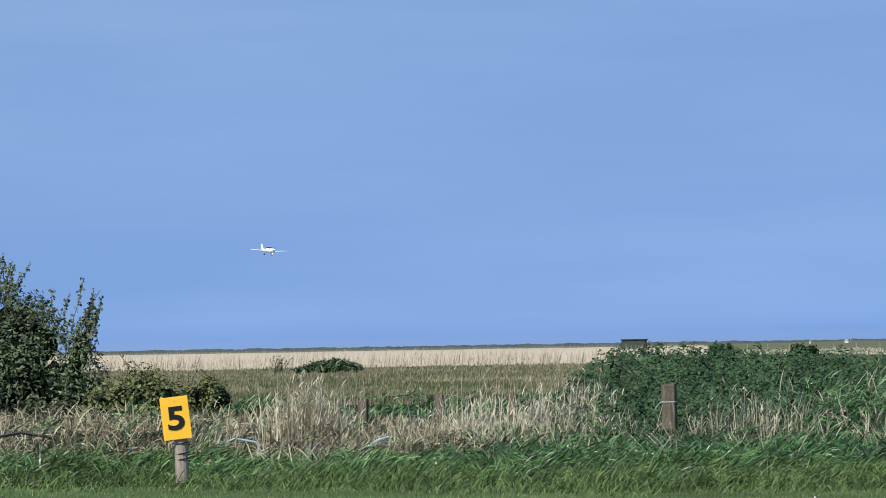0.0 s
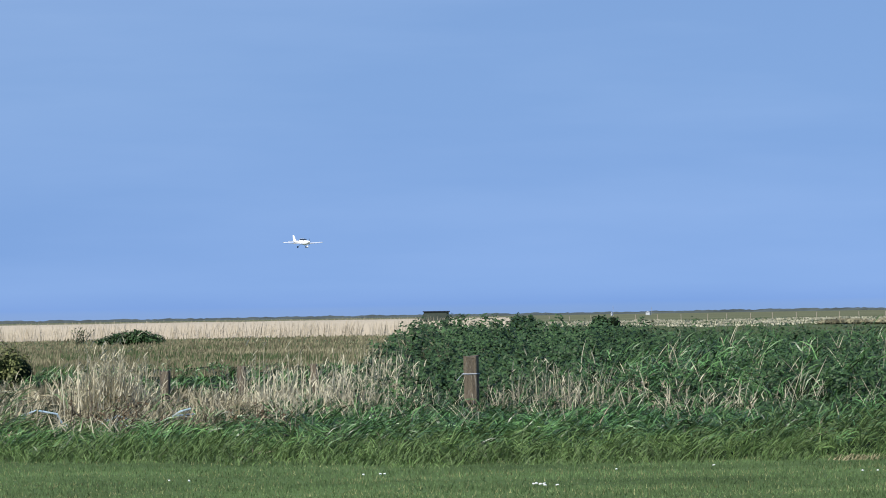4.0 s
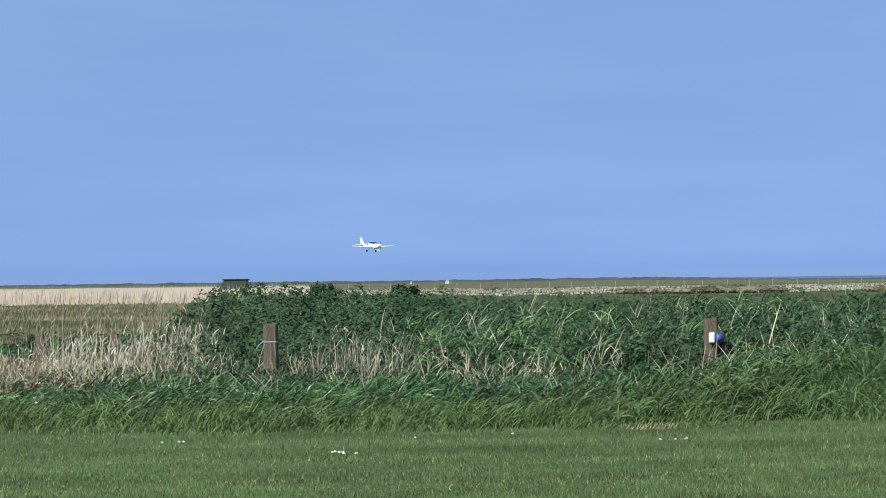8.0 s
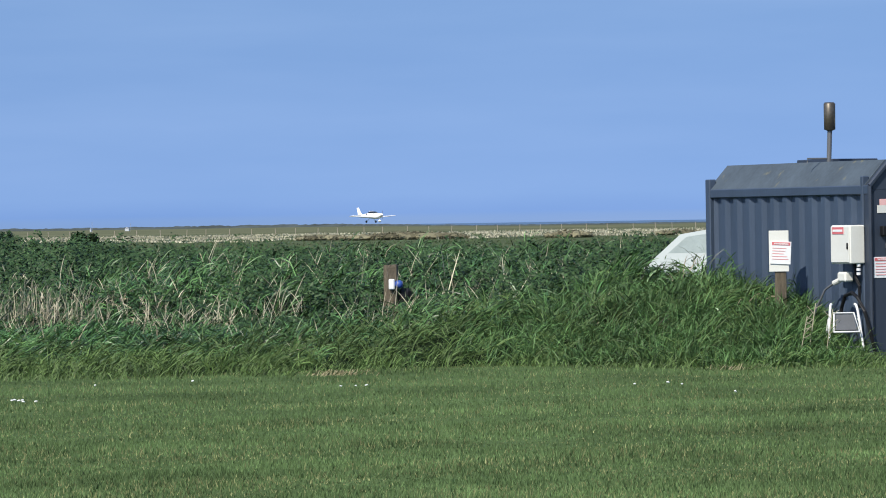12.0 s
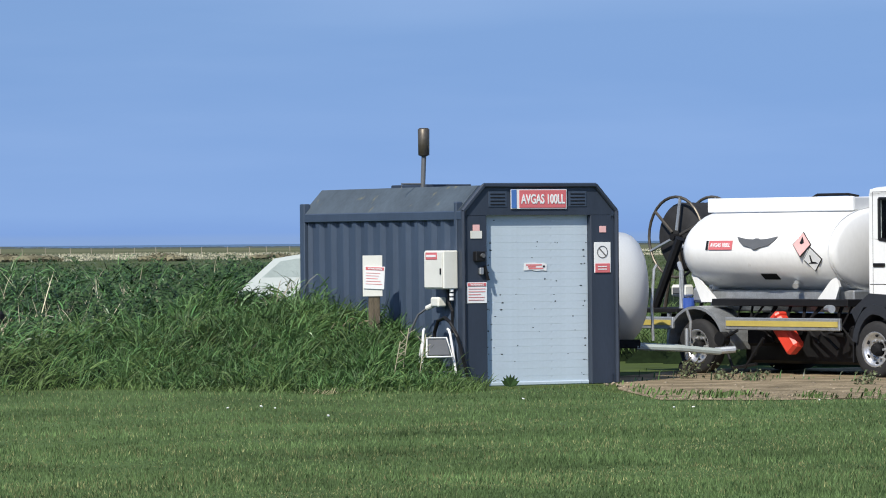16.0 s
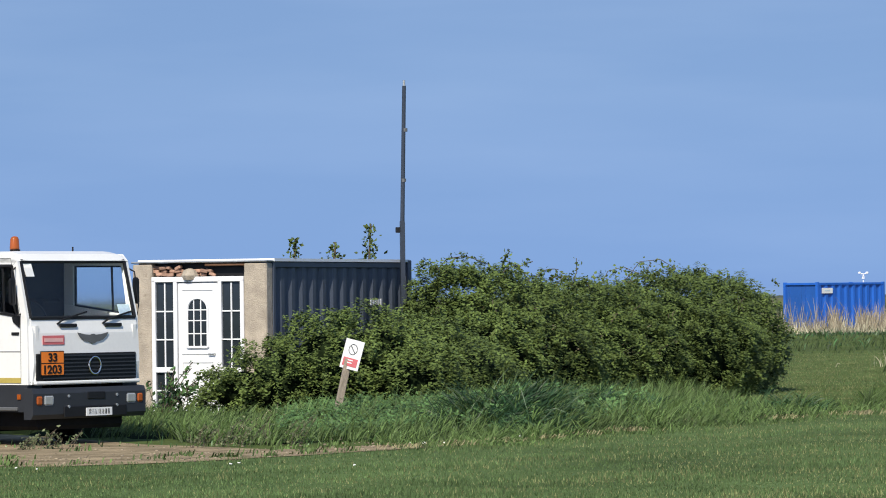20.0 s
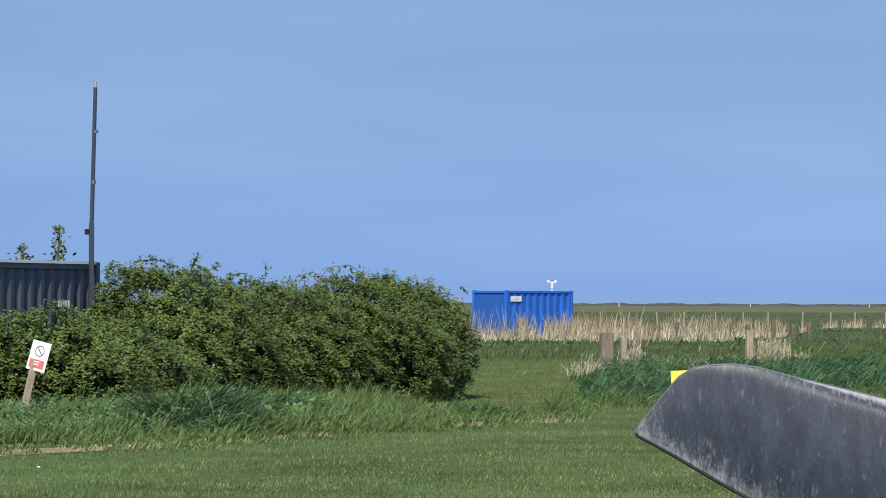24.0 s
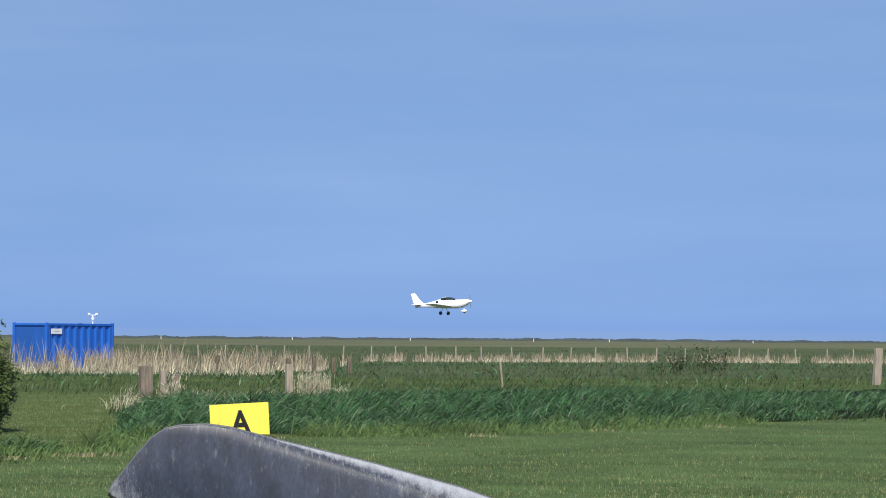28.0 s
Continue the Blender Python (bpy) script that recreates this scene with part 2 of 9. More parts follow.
RUBBER = material("rubber", (0.016, 0.016, 0.017), 0.8, vary=0.3, scale=9, fine=50, bump=0.2)
WHITE = material("white_paint", (0.74, 0.75, 0.74), 0.3, vary=0.05, scale=2, fine=25)
TANK_WHITE = material("tank_white_paint", (0.72, 0.73, 0.72), 0.28, vary=0.05, scale=2, fine=25, streak=(1, 1, 0.4), dirt=(0.42, 0.40, 0.36), dirt_amount=0.05)
CAB_WHITE = material("cab_white_paint", (0.74, 0.75, 0.74), 0.25, vary=0.04, scale=2, fine=25)
PVC = material("white_pvc", (0.80, 0.81, 0.82), 0.35, vary=0.04, scale=2)
OFF_WHITE = material("cream_box_paint", (0.66, 0.66, 0.60), 0.4, vary=0.06, scale=3)
TANK_CREAM = material("fuel_trailer_paint", (0.46, 0.48, 0.49), 0.4, vary=0.06, scale=2)
STEEL = material("galvanised_steel", (0.46, 0.48, 0.49), 0.45, metal=0.7, vary=0.2, scale=8, fine=40)
CHROME = material("polished_steel", (0.75, 0.75, 0.75), 0.2, metal=1.0, vary=0.1, scale=6)
DARK_STEEL = material("chassis_black", (0.011, 0.011, 0.012), 0.7, vary=0.3, scale=6, dirt=(0.07, 0.06, 0.045), dirt_amount=0.06, gloss=0.15)
RUST = material("rusty_steel", (0.17, 0.085, 0.045), 0.8, metal=0.2, vary=0.35, scale=6, fine=35)
BROWN_STEEL = material("brown_silencer", (0.115, 0.10, 0.08), 0.45, metal=0.6, vary=0.3, scale=5, fine=30)
YELLOW = material("sign_yellow", (0.86, 0.48, 0.035), 0.5, vary=0.05, scale=4, gloss=0.3)
LEMON = material("board_yellow", (0.80, 0.68, 0.09), 0.5, vary=0.05, scale=4, gloss=0.3)
STRIPE = material("reflective_yellow", (0.44, 0.35, 0.09), 0.5, vary=0.12, scale=6)
ORANGE = material("hazard_orange", (0.78, 0.20, 0.02), 0.5, vary=0.05, scale=4)
AMBER = material("amber_lens", (0.34, 0.078, 0.012), 0.25, vary=0.1, scale=8)
RED = material("red_paint", (0.66, 0.055, 0.03), 0.4, vary=0.1, scale=5)
SIGN_RED = material("sign_red", (0.58, 0.14, 0.15), 0.5, vary=0.06, scale=5)
FADED_RED = material("faded_red", (0.66, 0.20, 0.20), 0.6, vary=0.15, scale=9)
SIGN_BLUE = material("sign_blue", (0.06, 0.16, 0.42), 0.5, vary=0.05)
STICKER = material("pale_permit_paper", (0.45, 0.58, 0.66), 0.5, vary=0.1, scale=20)
DRAWBAR = material("grey_green_drawbar_paint", (0.34, 0.38, 0.36), 0.5, vary=0.12, scale=5)
PINK = material("faded_pink", (0.72, 0.42, 0.40), 0.6, vary=0.08)
BLUE = material("cobalt_container_paint", (0.012, 0.115, 0.50), 0.45, vary=0.12, scale=0.9, fine=10, streak=(2, 2, 0.5))
# Shaded copy of the container's cobalt, for its darker end.
SHADED_BLUE = material("deep_blue_door_paint", (0.011, 0.085, 0.34), 0.5, vary=0.15, scale=0.9, fine=10, streak=(2, 2, 0.5))
PUMP_BLUE = material("blue_plastic", (0.035, 0.085, 0.33), 0.4, vary=0.1)
ROPE = material("blue_rope", (0.30, 0.41, 0.48), 0.8, vary=0.2, scale=20)
RENDER_WALL = material("roughcast", (0.40, 0.345, 0.275), 0.95, vary=0.25, scale=4, fine=45, bump=0.7, dirt=(0.24, 0.20, 0.15), dirt_amount=0.15)
BRICK = material("red_brick", (0.33, 0.20, 0.145), 0.9, vary=0.25, scale=9, fine=60, bump=0.5, spread=0.3)
PANE = glass("window_glass", (0.85, 0.90, 0.92))
DARK_PANE = material("dark_glazing", (0.02, 0.026, 0.032), 0.06, vary=0.1, gloss=0.6)
GREY_PLASTIC = material("grey_plastic", (0.10, 0.105, 0.11), 0.5, vary=0.12, scale=5)
BUMPER = material("bumper_plastic", (0.022, 0.025, 0.031), 0.5, vary=0.12, scale=5)
LAMP_GLASS = material("headlamp_glass", (0.42, 0.44, 0.45), 0.15, metal=0.4, vary=0.1, scale=20)
RIM = material("silver_rim_paint", (0.58, 0.58, 0.58), 0.32, metal=0.75, vary=0.2, scale=9)
# Pale grey-green: the sky's reflection is painted into the window colour.
CAR_GLASS = material("hazy_car_glass", (0.36, 0.42, 0.40), 0.12, vary=0.1)
CAR_WHITE = material("car_silver_white", (0.33, 0.38, 0.37), 0.3, vary=0.04)
PLANE_WHITE = material("aircraft_white", (0.86, 0.86, 0.86), 0.3, vary=0.02)


def scuffed(name, paint, bare):
    """Dark paint worn through in streaks, most of all along the rims (the mesh carries how near the rim is)."""
    m = material(name, paint, 0.36, vary=0.45, scale=40, fine=260, streak=(1.8, 0.6, 1), gloss=0.42)
    n, l = m.node_tree.nodes, m.node_tree.links
    b = n["Principled BSDF"]
    near = n.new("ShaderNodeAttribute")
    near.attribute_name = "rim_wear"
    coord = n.new("ShaderNodeTexCoord")
    turn = n.new("ShaderNodeMapping")
    turn.inputs["Rotation"].default_value, turn.inputs["Scale"].default_value = (0, 0, 0.2), (2.6, 0.75, 1)
    l.new(coord.outputs["Object"], turn.inputs[0])
    fac = None
    for scale, low, high, by in ((60, 0.60, 1.05, 0.30), (150, 0.64, 0.95, 0.34), (420, 0.64, 0.92, 0.30)):
        t = n.new("ShaderNodeTexNoise")
        t.inputs["Scale"].default_value, t.inputs["Detail"].default_value, t.inputs["Roughness"].default_value = scale, 6, 0.65
        l.new(turn.outputs[0], t.inputs["Vector"])
        add = n.new("ShaderNodeMath")
        add.operation, add.inputs[1].default_value = "MULTIPLY_ADD", by
        l.new(near.outputs["Fac"], add.inputs[0])
        l.new(t.outputs["Fac"], add.inputs[2])
        r = n.new("ShaderNodeMapRange")
        r.inputs["From Min"].default_value, r.inputs["From Max"].default_value, r.inputs["To Max"].default_value = low, high, 0.75
        l.new(add.outputs[0], r.inputs["Value"])
        mix = n.new("ShaderNodeMix")
        mix.data_type = "RGBA"
        mix.inputs["B"].default_value = (*bare, 1)
        l.new(r.outputs[0], mix.inputs["Factor"])
        l.new(b.inputs["Base Color"].links[0].from_socket, mix.inputs["A"])
        l.new(mix.outputs["Result"], b.inputs["Base Color"])
    # leading edge worn to bright metal, with the sun's sheen on it painted in
    edge = n.new("ShaderNodeAttribute")
    edge.attribute_name = "bare_edge"
    t = n.new("ShaderNodeTexNoise")
    t.inputs["Scale"].default_value, t.inputs["Detail"].default_value, t.inputs["Roughness"].default_value = 55, 8, 0.75
    l.new(turn.outputs[0], t.inputs["Vector"])
    add = n.new("ShaderNodeMath")
    add.operation, add.inputs[1].default_value = "MULTIPLY_ADD", 0.62
    l.new(edge.outputs["Fac"], add.inputs[0])
    l.new(t.outputs["Fac"], add.inputs[2])
    r = n.new("ShaderNodeMapRange")
    r.inputs["From Min"].default_value, r.inputs["From Max"].default_value = 0.78, 1.30
    l.new(add.outputs[0], r.inputs["Value"])
    mix = n.new("ShaderNodeMix")
    mix.data_type = "RGBA"
    mix.inputs["B"].default_value = (0.44, 0.45, 0.47, 1)
    l.new(r.outputs[0], mix.inputs["Factor"])
    l.new(b.inputs["Base Color"].links[0].from_socket, mix.inputs["A"])
    l.new(mix.outputs["Result"], b.inputs["Base Color"])
    return m


PROP = scuffed("worn_propeller_paint", (0.026, 0.033, 0.052), (0.32, 0.33, 0.36))


# ---- shaping ----
def part(name, bm, mat, parent=None, label="", m=None, smooth=False):
    """Links a bmesh as one mesh object under a thing or part."""
    me = bpy.data.meshes.new(name)
    bm.normal_update()
    bm.to_mesh(me)
    bm.free()
    me.materials.append(mat)
    if smooth:
        me.polygons.foreach_set("use_smooth", [True] * len(me.polygons))
    ob = new(name, me)
    ob.parent = parent
    if m is not None:
        ob.matrix_local = m
    return tagged(ob, label)


def again(ob, m, parent=None):
    """One more piece on the same mesh."""
    o = new(ob.name.split(".")[0], ob.data)
    o.parent = parent or ob.parent
    o.matrix_local = m
    if "label" in ob:
        o["label"] = ob["label"]
    return o


def thing(name, m, label, category, group="", kind=""):
    e = new(name)
    e.empty_display_size = 0.2
    e.matrix_world = m
    return tagged(e, label, category, group, kind)


def box(bm, size, at=(0, 0, 0), bevel=0.0, m=None):
    r = bmesh.ops.create_cube(bm, size=1.0)
    t = Matrix.Translation(at) @ Matrix.Diagonal((*size, 1))
    bmesh.ops.transform(bm, matrix=(m @ t) if m is not None else t, verts=r["verts"])
    if bevel:
        edges = list({e for v in r["verts"] for e in v.link_edges})
        bmesh.ops.bevel(bm, geom=edges, offset=bevel, segments=1, affect="EDGES")
    return bm


def rod(bm, a, b, r, r2=None, n=10, caps=True):
    a, b = Vector(a), Vector(b)
    d = b - a
    g = bmesh.ops.create_cone(bm, cap_ends=caps, segments=n, radius1=r, radius2=r if r2 is None else r2, depth=d.length)
    t = Matrix.Translation((a + b) / 2) @ d.to_track_quat("Z", "Y").to_matrix().to_4x4()
    bmesh.ops.transform(bm, matrix=t, verts=g["verts"])
    return bm


def tube(bm, points, r, n=8):
    """A bent pipe through the points."""
    pts = [Vector(p) for p in points]
    rings = []
    for i, p in enumerate(pts):
        d = (pts[min(i + 1, len(pts) - 1)] - pts[max(i - 1, 0)]).normalized()
        side = d.cross(Vector((0.1, 0.2, 1))).normalized()
        up = side.cross(d)
        rings.append([bm.verts.new(p + r * (math.cos(2 * math.pi * k / n) * side + math.sin(2 * math.pi * k / n) * up)) for k in range(n)])
    for a, b in zip(rings, rings[1:]):
        for k in range(n):
            bm.faces.new((a[k], a[(k + 1) % n], b[(k + 1) % n], b[k]))
    bm.faces.new(rings[0][::-1])
    bm.faces.new(rings[-1])
    return bm


def loft(bm, rings, close=True, cap=True):
    """Skin over rings of points of equal number."""
    vs = [[bm.verts.new(p) for p in ring] for ring in rings]
    n = len(vs[0])
    for a, b in zip(vs, vs[1:]):
        for k in range(n if close else n - 1):
            bm.faces.new((a[k], a[(k + 1) % n], b[(k + 1) % n], b[k]))
    if cap:
        bm.faces.new(vs[0][::-1])
        bm.faces.new(vs[-1])
    return bm


def prism(bm, outline, a, b, axis="y"):
    """Outline in the plane across the axis, pushed from a to b."""
    def at(u, v, w):
        return {"x": (w, u, v), "y": (u, w, v), "z": (u, v, w)}[axis]
    loft(bm, [[at(u, v, a) for u, v in outline], [at(u, v, b) for u, v in outline]])
    bmesh.ops.recalc_face_normals(bm, faces=bm.faces[:])
    return bm


def disc(bm, r, depth, n=24, m=None):
    g = bmesh.ops.create_cone(bm, cap_ends=True, segments=n, radius1=r, radius2=r, depth=depth)
    if m is not None:
        bmesh.ops.transform(bm, matrix=m, verts=g["verts"])
    return bm


def lathe(bm, profile, n=24, m=None, cap=True):
    """Profile of (radius, height), turned about z."""
    start = len(bm.verts)
    loft(bm, [[(max(r, 0.001) * math.cos(2 * math.pi * k / n), max(r, 0.001) * math.sin(2 * math.pi * k / n), z) for k in range(n)] for r, z in profile], cap=cap)
    bm.verts.ensure_lookup_table()
    if m is not None:
        bmesh.ops.transform(bm, matrix=m, verts=bm.verts[start:])
    bmesh.ops.recalc_face_normals(bm, faces=bm.faces[:])
    return bm


def ring_mark(bm, r, thick, at, n=24):
    """A thin upright ring that faces -y."""
    return tube(bm, [(at[0] + r * math.cos(2 * math.pi * k / n), at[1], at[2] + r * math.sin(2 * math.pi * k / n)) for k in range(n + 1)], thick, 6)


def lettering(text, height, width=None, depth=0.004):
    """A bmesh of the text, centred, standing in the x-z plane and facing -y."""
    c = bpy.data.curves.new("lettering", "FONT")
    c.body, c.align_x, c.align_y, c.extrude, c.offset = text, "CENTER", "CENTER", depth, 0.026
    o = bpy.data.objects.new("lettering", c)
    scene.collection.objects.link(o)
    bpy.context.view_layer.update()
    me = bpy.data.meshes.new_from_object(o.evaluated_get(bpy.context.evaluated_depsgraph_get()))
    bpy.data.objects.remove(o)
    bm = bmesh.new()
    bm.from_mesh(me)
    bpy.data.meshes.remove(me)
    xs, ys = [v.co.x for v in bm.verts], [v.co.y for v in bm.verts]
    sy = height / (max(ys) - min(ys))
    sx = width / (max(xs) - min(xs)) if width else sy
    bmesh.ops.transform(bm, verts=bm.verts[:], matrix=Matrix.Rotation(radians(90), 4, "X") @ Matrix.Diagonal((sx, sy, 1, 1))
                        @ Matrix.Translation((-(max(xs) + min(xs)) / 2, -(max(ys) + min(ys)) / 2, 0)))
    return bm


def fast_mesh(name, verts, faces, mat, mats=None, index=None, smooth=False):
    """A mesh from arrays: verts (n, 3), faces (m, 3 or 4)."""
    me = bpy.data.meshes.new(name)
    n, k = faces.shape
    me.vertices.add(len(verts))
    me.vertices.foreach_set("co", np.ascontiguousarray(verts, np.float32).ravel())
    me.loops.add(n * k)
    me.loops.foreach_set("vertex_index", np.ascontiguousarray(faces, np.int32).ravel())
    me.polygons.add(n)
    me.polygons.foreach_set("loop_start", np.arange(n, dtype=np.int32) * k)
    for x in mats or [mat]:
        me.materials.append(x)
    if index is not None:
        me.polygons.foreach_set("material_index", np.ascontiguousarray(index, np.int32))
    if smooth:
        me.polygons.foreach_set("use_smooth", np.ones(n, bool))
    me.update(calc_edges=True)
    return new(name, me)


RNG = np.random.default_rng(7)


def blade_mesh(root, height, width, lean, turn, bend=0.45):
    """Grass blades: a strip and a tip each. root (n, 3), lean (n, 2) is how far the tip hangs over."""
    n = len(root)
    side = np.stack([np.cos(turn), np.sin(turn), np.zeros(n)], 1) * (width / 2)[:, None]
    droop = np.minimum(1.2, np.hypot(lean[:, 0], lean[:, 1]) / height)
    mid = root + np.concatenate([lean * bend * 0.8, (height * (0.62 + 0.16 * droop))[:, None]], 1)
    tip = root + np.concatenate([lean, (height * (1 - 0.42 * droop * droop))[:, None]], 1)
    v = np.stack([root - side, root + side, mid + side * 0.8, mid - side * 0.8, tip], 1).reshape(-1, 3)
    o = (np.arange(n) * 5)[:, None]
    f = np.concatenate([o + np.array([[0, 1, 2]]), o + np.array([[0, 2, 3]]), o + np.array([[3, 2, 4]])], 0)
    return v, f


def arc_mesh(root, length, width, lean_to, start, curl, roll):
    """Long blades that arch over: three strips each, bending from start by curl (radians) towards the bearing lean_to."""
    n = len(root)
    way = np.stack([np.cos(lean_to), np.sin(lean_to), np.zeros(n)], 1)
    across = np.stack([-np.sin(lean_to), np.cos(lean_to), np.zeros(n)], 1)
    p, rings = root.copy(), []
    for s, step, w in ((0.0, 0.42, 0.8), (0.42, 0.33, 1.0), (0.75, 0.25, 0.7), (1.0, 0, 0)):
        a = start + curl * (s + step / 2)
        up = way * np.cos(a)[:, None] - np.array([0, 0, 1.0]) * np.sin(a)[:, None]
        side = (across * np.cos(roll)[:, None] + up * np.sin(roll)[:, None]) * (width * w / 2)[:, None]
        rings += [p - side, p + side] if w else [p]
        p = p + (way * np.sin(a)[:, None] + np.array([0, 0, 1.0]) * np.cos(a)[:, None]) * (length * step)[:, None]
    v = np.stack(rings, 1).reshape(-1, 3)
    o = (np.arange(n) * 7)[:, None]
    f = np.concatenate([o + np.array([t]) for t in ([0, 1, 3], [0, 3, 2], [2, 3, 5], [2, 5, 4], [4, 5, 6])], 0)
    return v, f


def spike_mesh(root, height, width, lean, turn):
    """Short blades: a triangle each."""
    n = len(root)
    side = np.stack([np.cos(turn), np.sin(turn), np.zeros(n)], 1) * (width / 2)[:, None]
    tip = root + np.concatenate([lean, height[:, None]], 1)
    v = np.stack([root - side, root + side, tip], 1).reshape(-1, 3)
    return v, (np.arange(n) * 3)[:, None] + np.array([[0, 1, 2]])


def leaf_mesh(at, size, face, slim=0.62):
    """Folded leaves: two triangles on a midrib. face (n, 3) is the side that they show."""
    n = len(at)
    face = face / np.linalg.norm(face, axis=1, keepdims=True)
    a = np.cross(face, RNG.normal(size=(n, 3)))
    a /= np.linalg.norm(a, axis=1, keepdims=True)
    b = np.cross(face, a)
    s = size[:, None]
    v = np.stack([at - a * s * 0.5, at + b * s * slim / 2 - face * s * 0.12, at + a * s * 0.5, at - b * s * slim / 2 - face * s * 0.12], 1).reshape(-1, 3)
    o = (np.arange(n) * 4)[:, None]
    return v, np.concatenate([o + np.array([[0, 1, 2]]), o + np.array([[0, 2, 3]])], 0)


def wind(n, reach):
    """The wind blows along +x and a little away: how the tips hang."""
    a = RNG.normal(0.15, 0.7, n)
    return np.stack([np.cos(a), np.sin(a)], 1) * reach[:, None]


def ramp(v, xs, ys):
    return np.interp(v, xs, ys)


def smooth_noise(x, y, scale, seed=0):
    """Cheap rolling noise from a few waves, about -1 to 1."""
    g = np.random.default_rng(100 + seed)
    z = np.zeros_like(x, dtype=float)
    for k in range(7):
        a, p, s = g.uniform(0, 6.283), g.uniform(0, 6.283), g.uniform(0.6, 2.2) / scale
        z += np.sin((x * np.cos(a) + y * np.sin(a)) * s * 6.283 + p)
    return z / 3.2


# ---- ground ----
EDGE_X = (-90, -26, -20.3, -13.7, -9.7, -6.5, -4.8, -2.4, -1.3, 0.6, 1.2, 4.4, 7.8, 10.8, 14.2, 17.8, 20.5, 22.5, 27.6, 34, 46, 70, 120)
EDGE_Y = (66, 58.2, 56.9, 54.6, 54.6, 57.2, 57.0, 55.2, 55.6, 57.0, 52.0, 51.0, 53.2, 56.4, 61.0, 65.6, 71.5, 77.5, 79.8, 84.5, 96, 118, 160)


def lawn_edge(x):
    """Where the mown grass ends, for each x."""
    return np.interp(x, EDGE_X, EDGE_Y) + 0.35 * smooth_noise(np.asarray(x, float), np.asarray(x, float) * 0, 5.0, 3)


def in_gap(x, y):
    """The mown way through the gap beside the hedge."""
    return gap_side(x, y) < 0


def gap_side(x, y):
    """How far a place lies outside the mown way."""
    away = np.abs(x - (19.4 + 0.288 * (y - 72))) - (0.95 + 0.012 * (y - 72))
    return np.maximum(away, np.maximum(70 - y, y - 137))


SHORE_X, SHORE_Y = (-720, -375, -167, 56, 270, 500), (2850, 2670, 1600, 1600, 2600, 2900)


def build_ground():
    xs = np.unique(np.concatenate([np.array([-9000, -4800, -2400, -1200]), np.arange(-800, -90, 50), np.arange(-90, 121, 1.5), np.arange(150, 801, 50), np.array([1200, 2400, 4800, 9000])]))
    e = lawn_edge(np.clip(xs, -90, 120))
    rows = [np.full_like(xs, -4800.0), np.full_like(xs, -300.0), np.full_like(xs, 0.0), np.full_like(xs, 30.0), e, e + 25, np.full_like(xs, 200.0),
            np.full_like(xs, 420.0), np.full_like(xs, 900.0), np.interp(xs, SHORE_X, SHORE_Y) + 40, np.full_like(xs, 16000.0)]
    v = np.stack([np.stack([xs, r, np.zeros_like(xs)], 1) for r in rows], 0).reshape(-1, 3)
    n = len(xs)
    faces, index = [], []
    for j in range(len(rows) - 1):
        for i in range(n - 1):
            faces.append((j * n + i, j * n + i + 1, (j + 1) * n + i + 1, (j + 1) * n + i))
            index.append(0 if j < 4 else 1 if j < 6 else 2 if j < 8 else 4 if j < 9 else 3)
    ob = fast_mesh("ground", v, np.array(faces), None, [LAWN, ROUGH, FIELD, SEA, FAR_MARSH], index)
    tagged(ob, "flat grassland with a mown lawn, rough marsh and sea beyond", "ground", kind="structure")


build_ground()


SOIL_X, SOIL_Y = (0.7, 2.0, 5.4, 6.6, 8.0, 9.5, 11.0), (60.4, 64.0, 64.0, 58.4, 55.4, 56.5, 57.5)


def soil_patch():
    bm = bmesh.new()
    g = random.Random(4)
    rim_x = [0.75 + k * 0.45 for k in range(24)]
    front = [bm.verts.new((x, float(lawn_edge(x)) - 0.1 + g.uniform(-0.22, 0.22), 0.008)) for x in rim_x]
    back = [bm.verts.new((x, float(np.interp(x, SOIL_X, SOIL_Y)) + g.uniform(-0.25, 0.25), 0.008)) for x in rim_x]
    for k in range(len(rim_x) - 1):
        bm.faces.new((front[k], front[k + 1], back[k + 1], back[k]))
    tagged(part("pavement", bm, SOIL), "bare sandy soil track beside the fuel lorry", "track", kind="structure")


soil_patch()


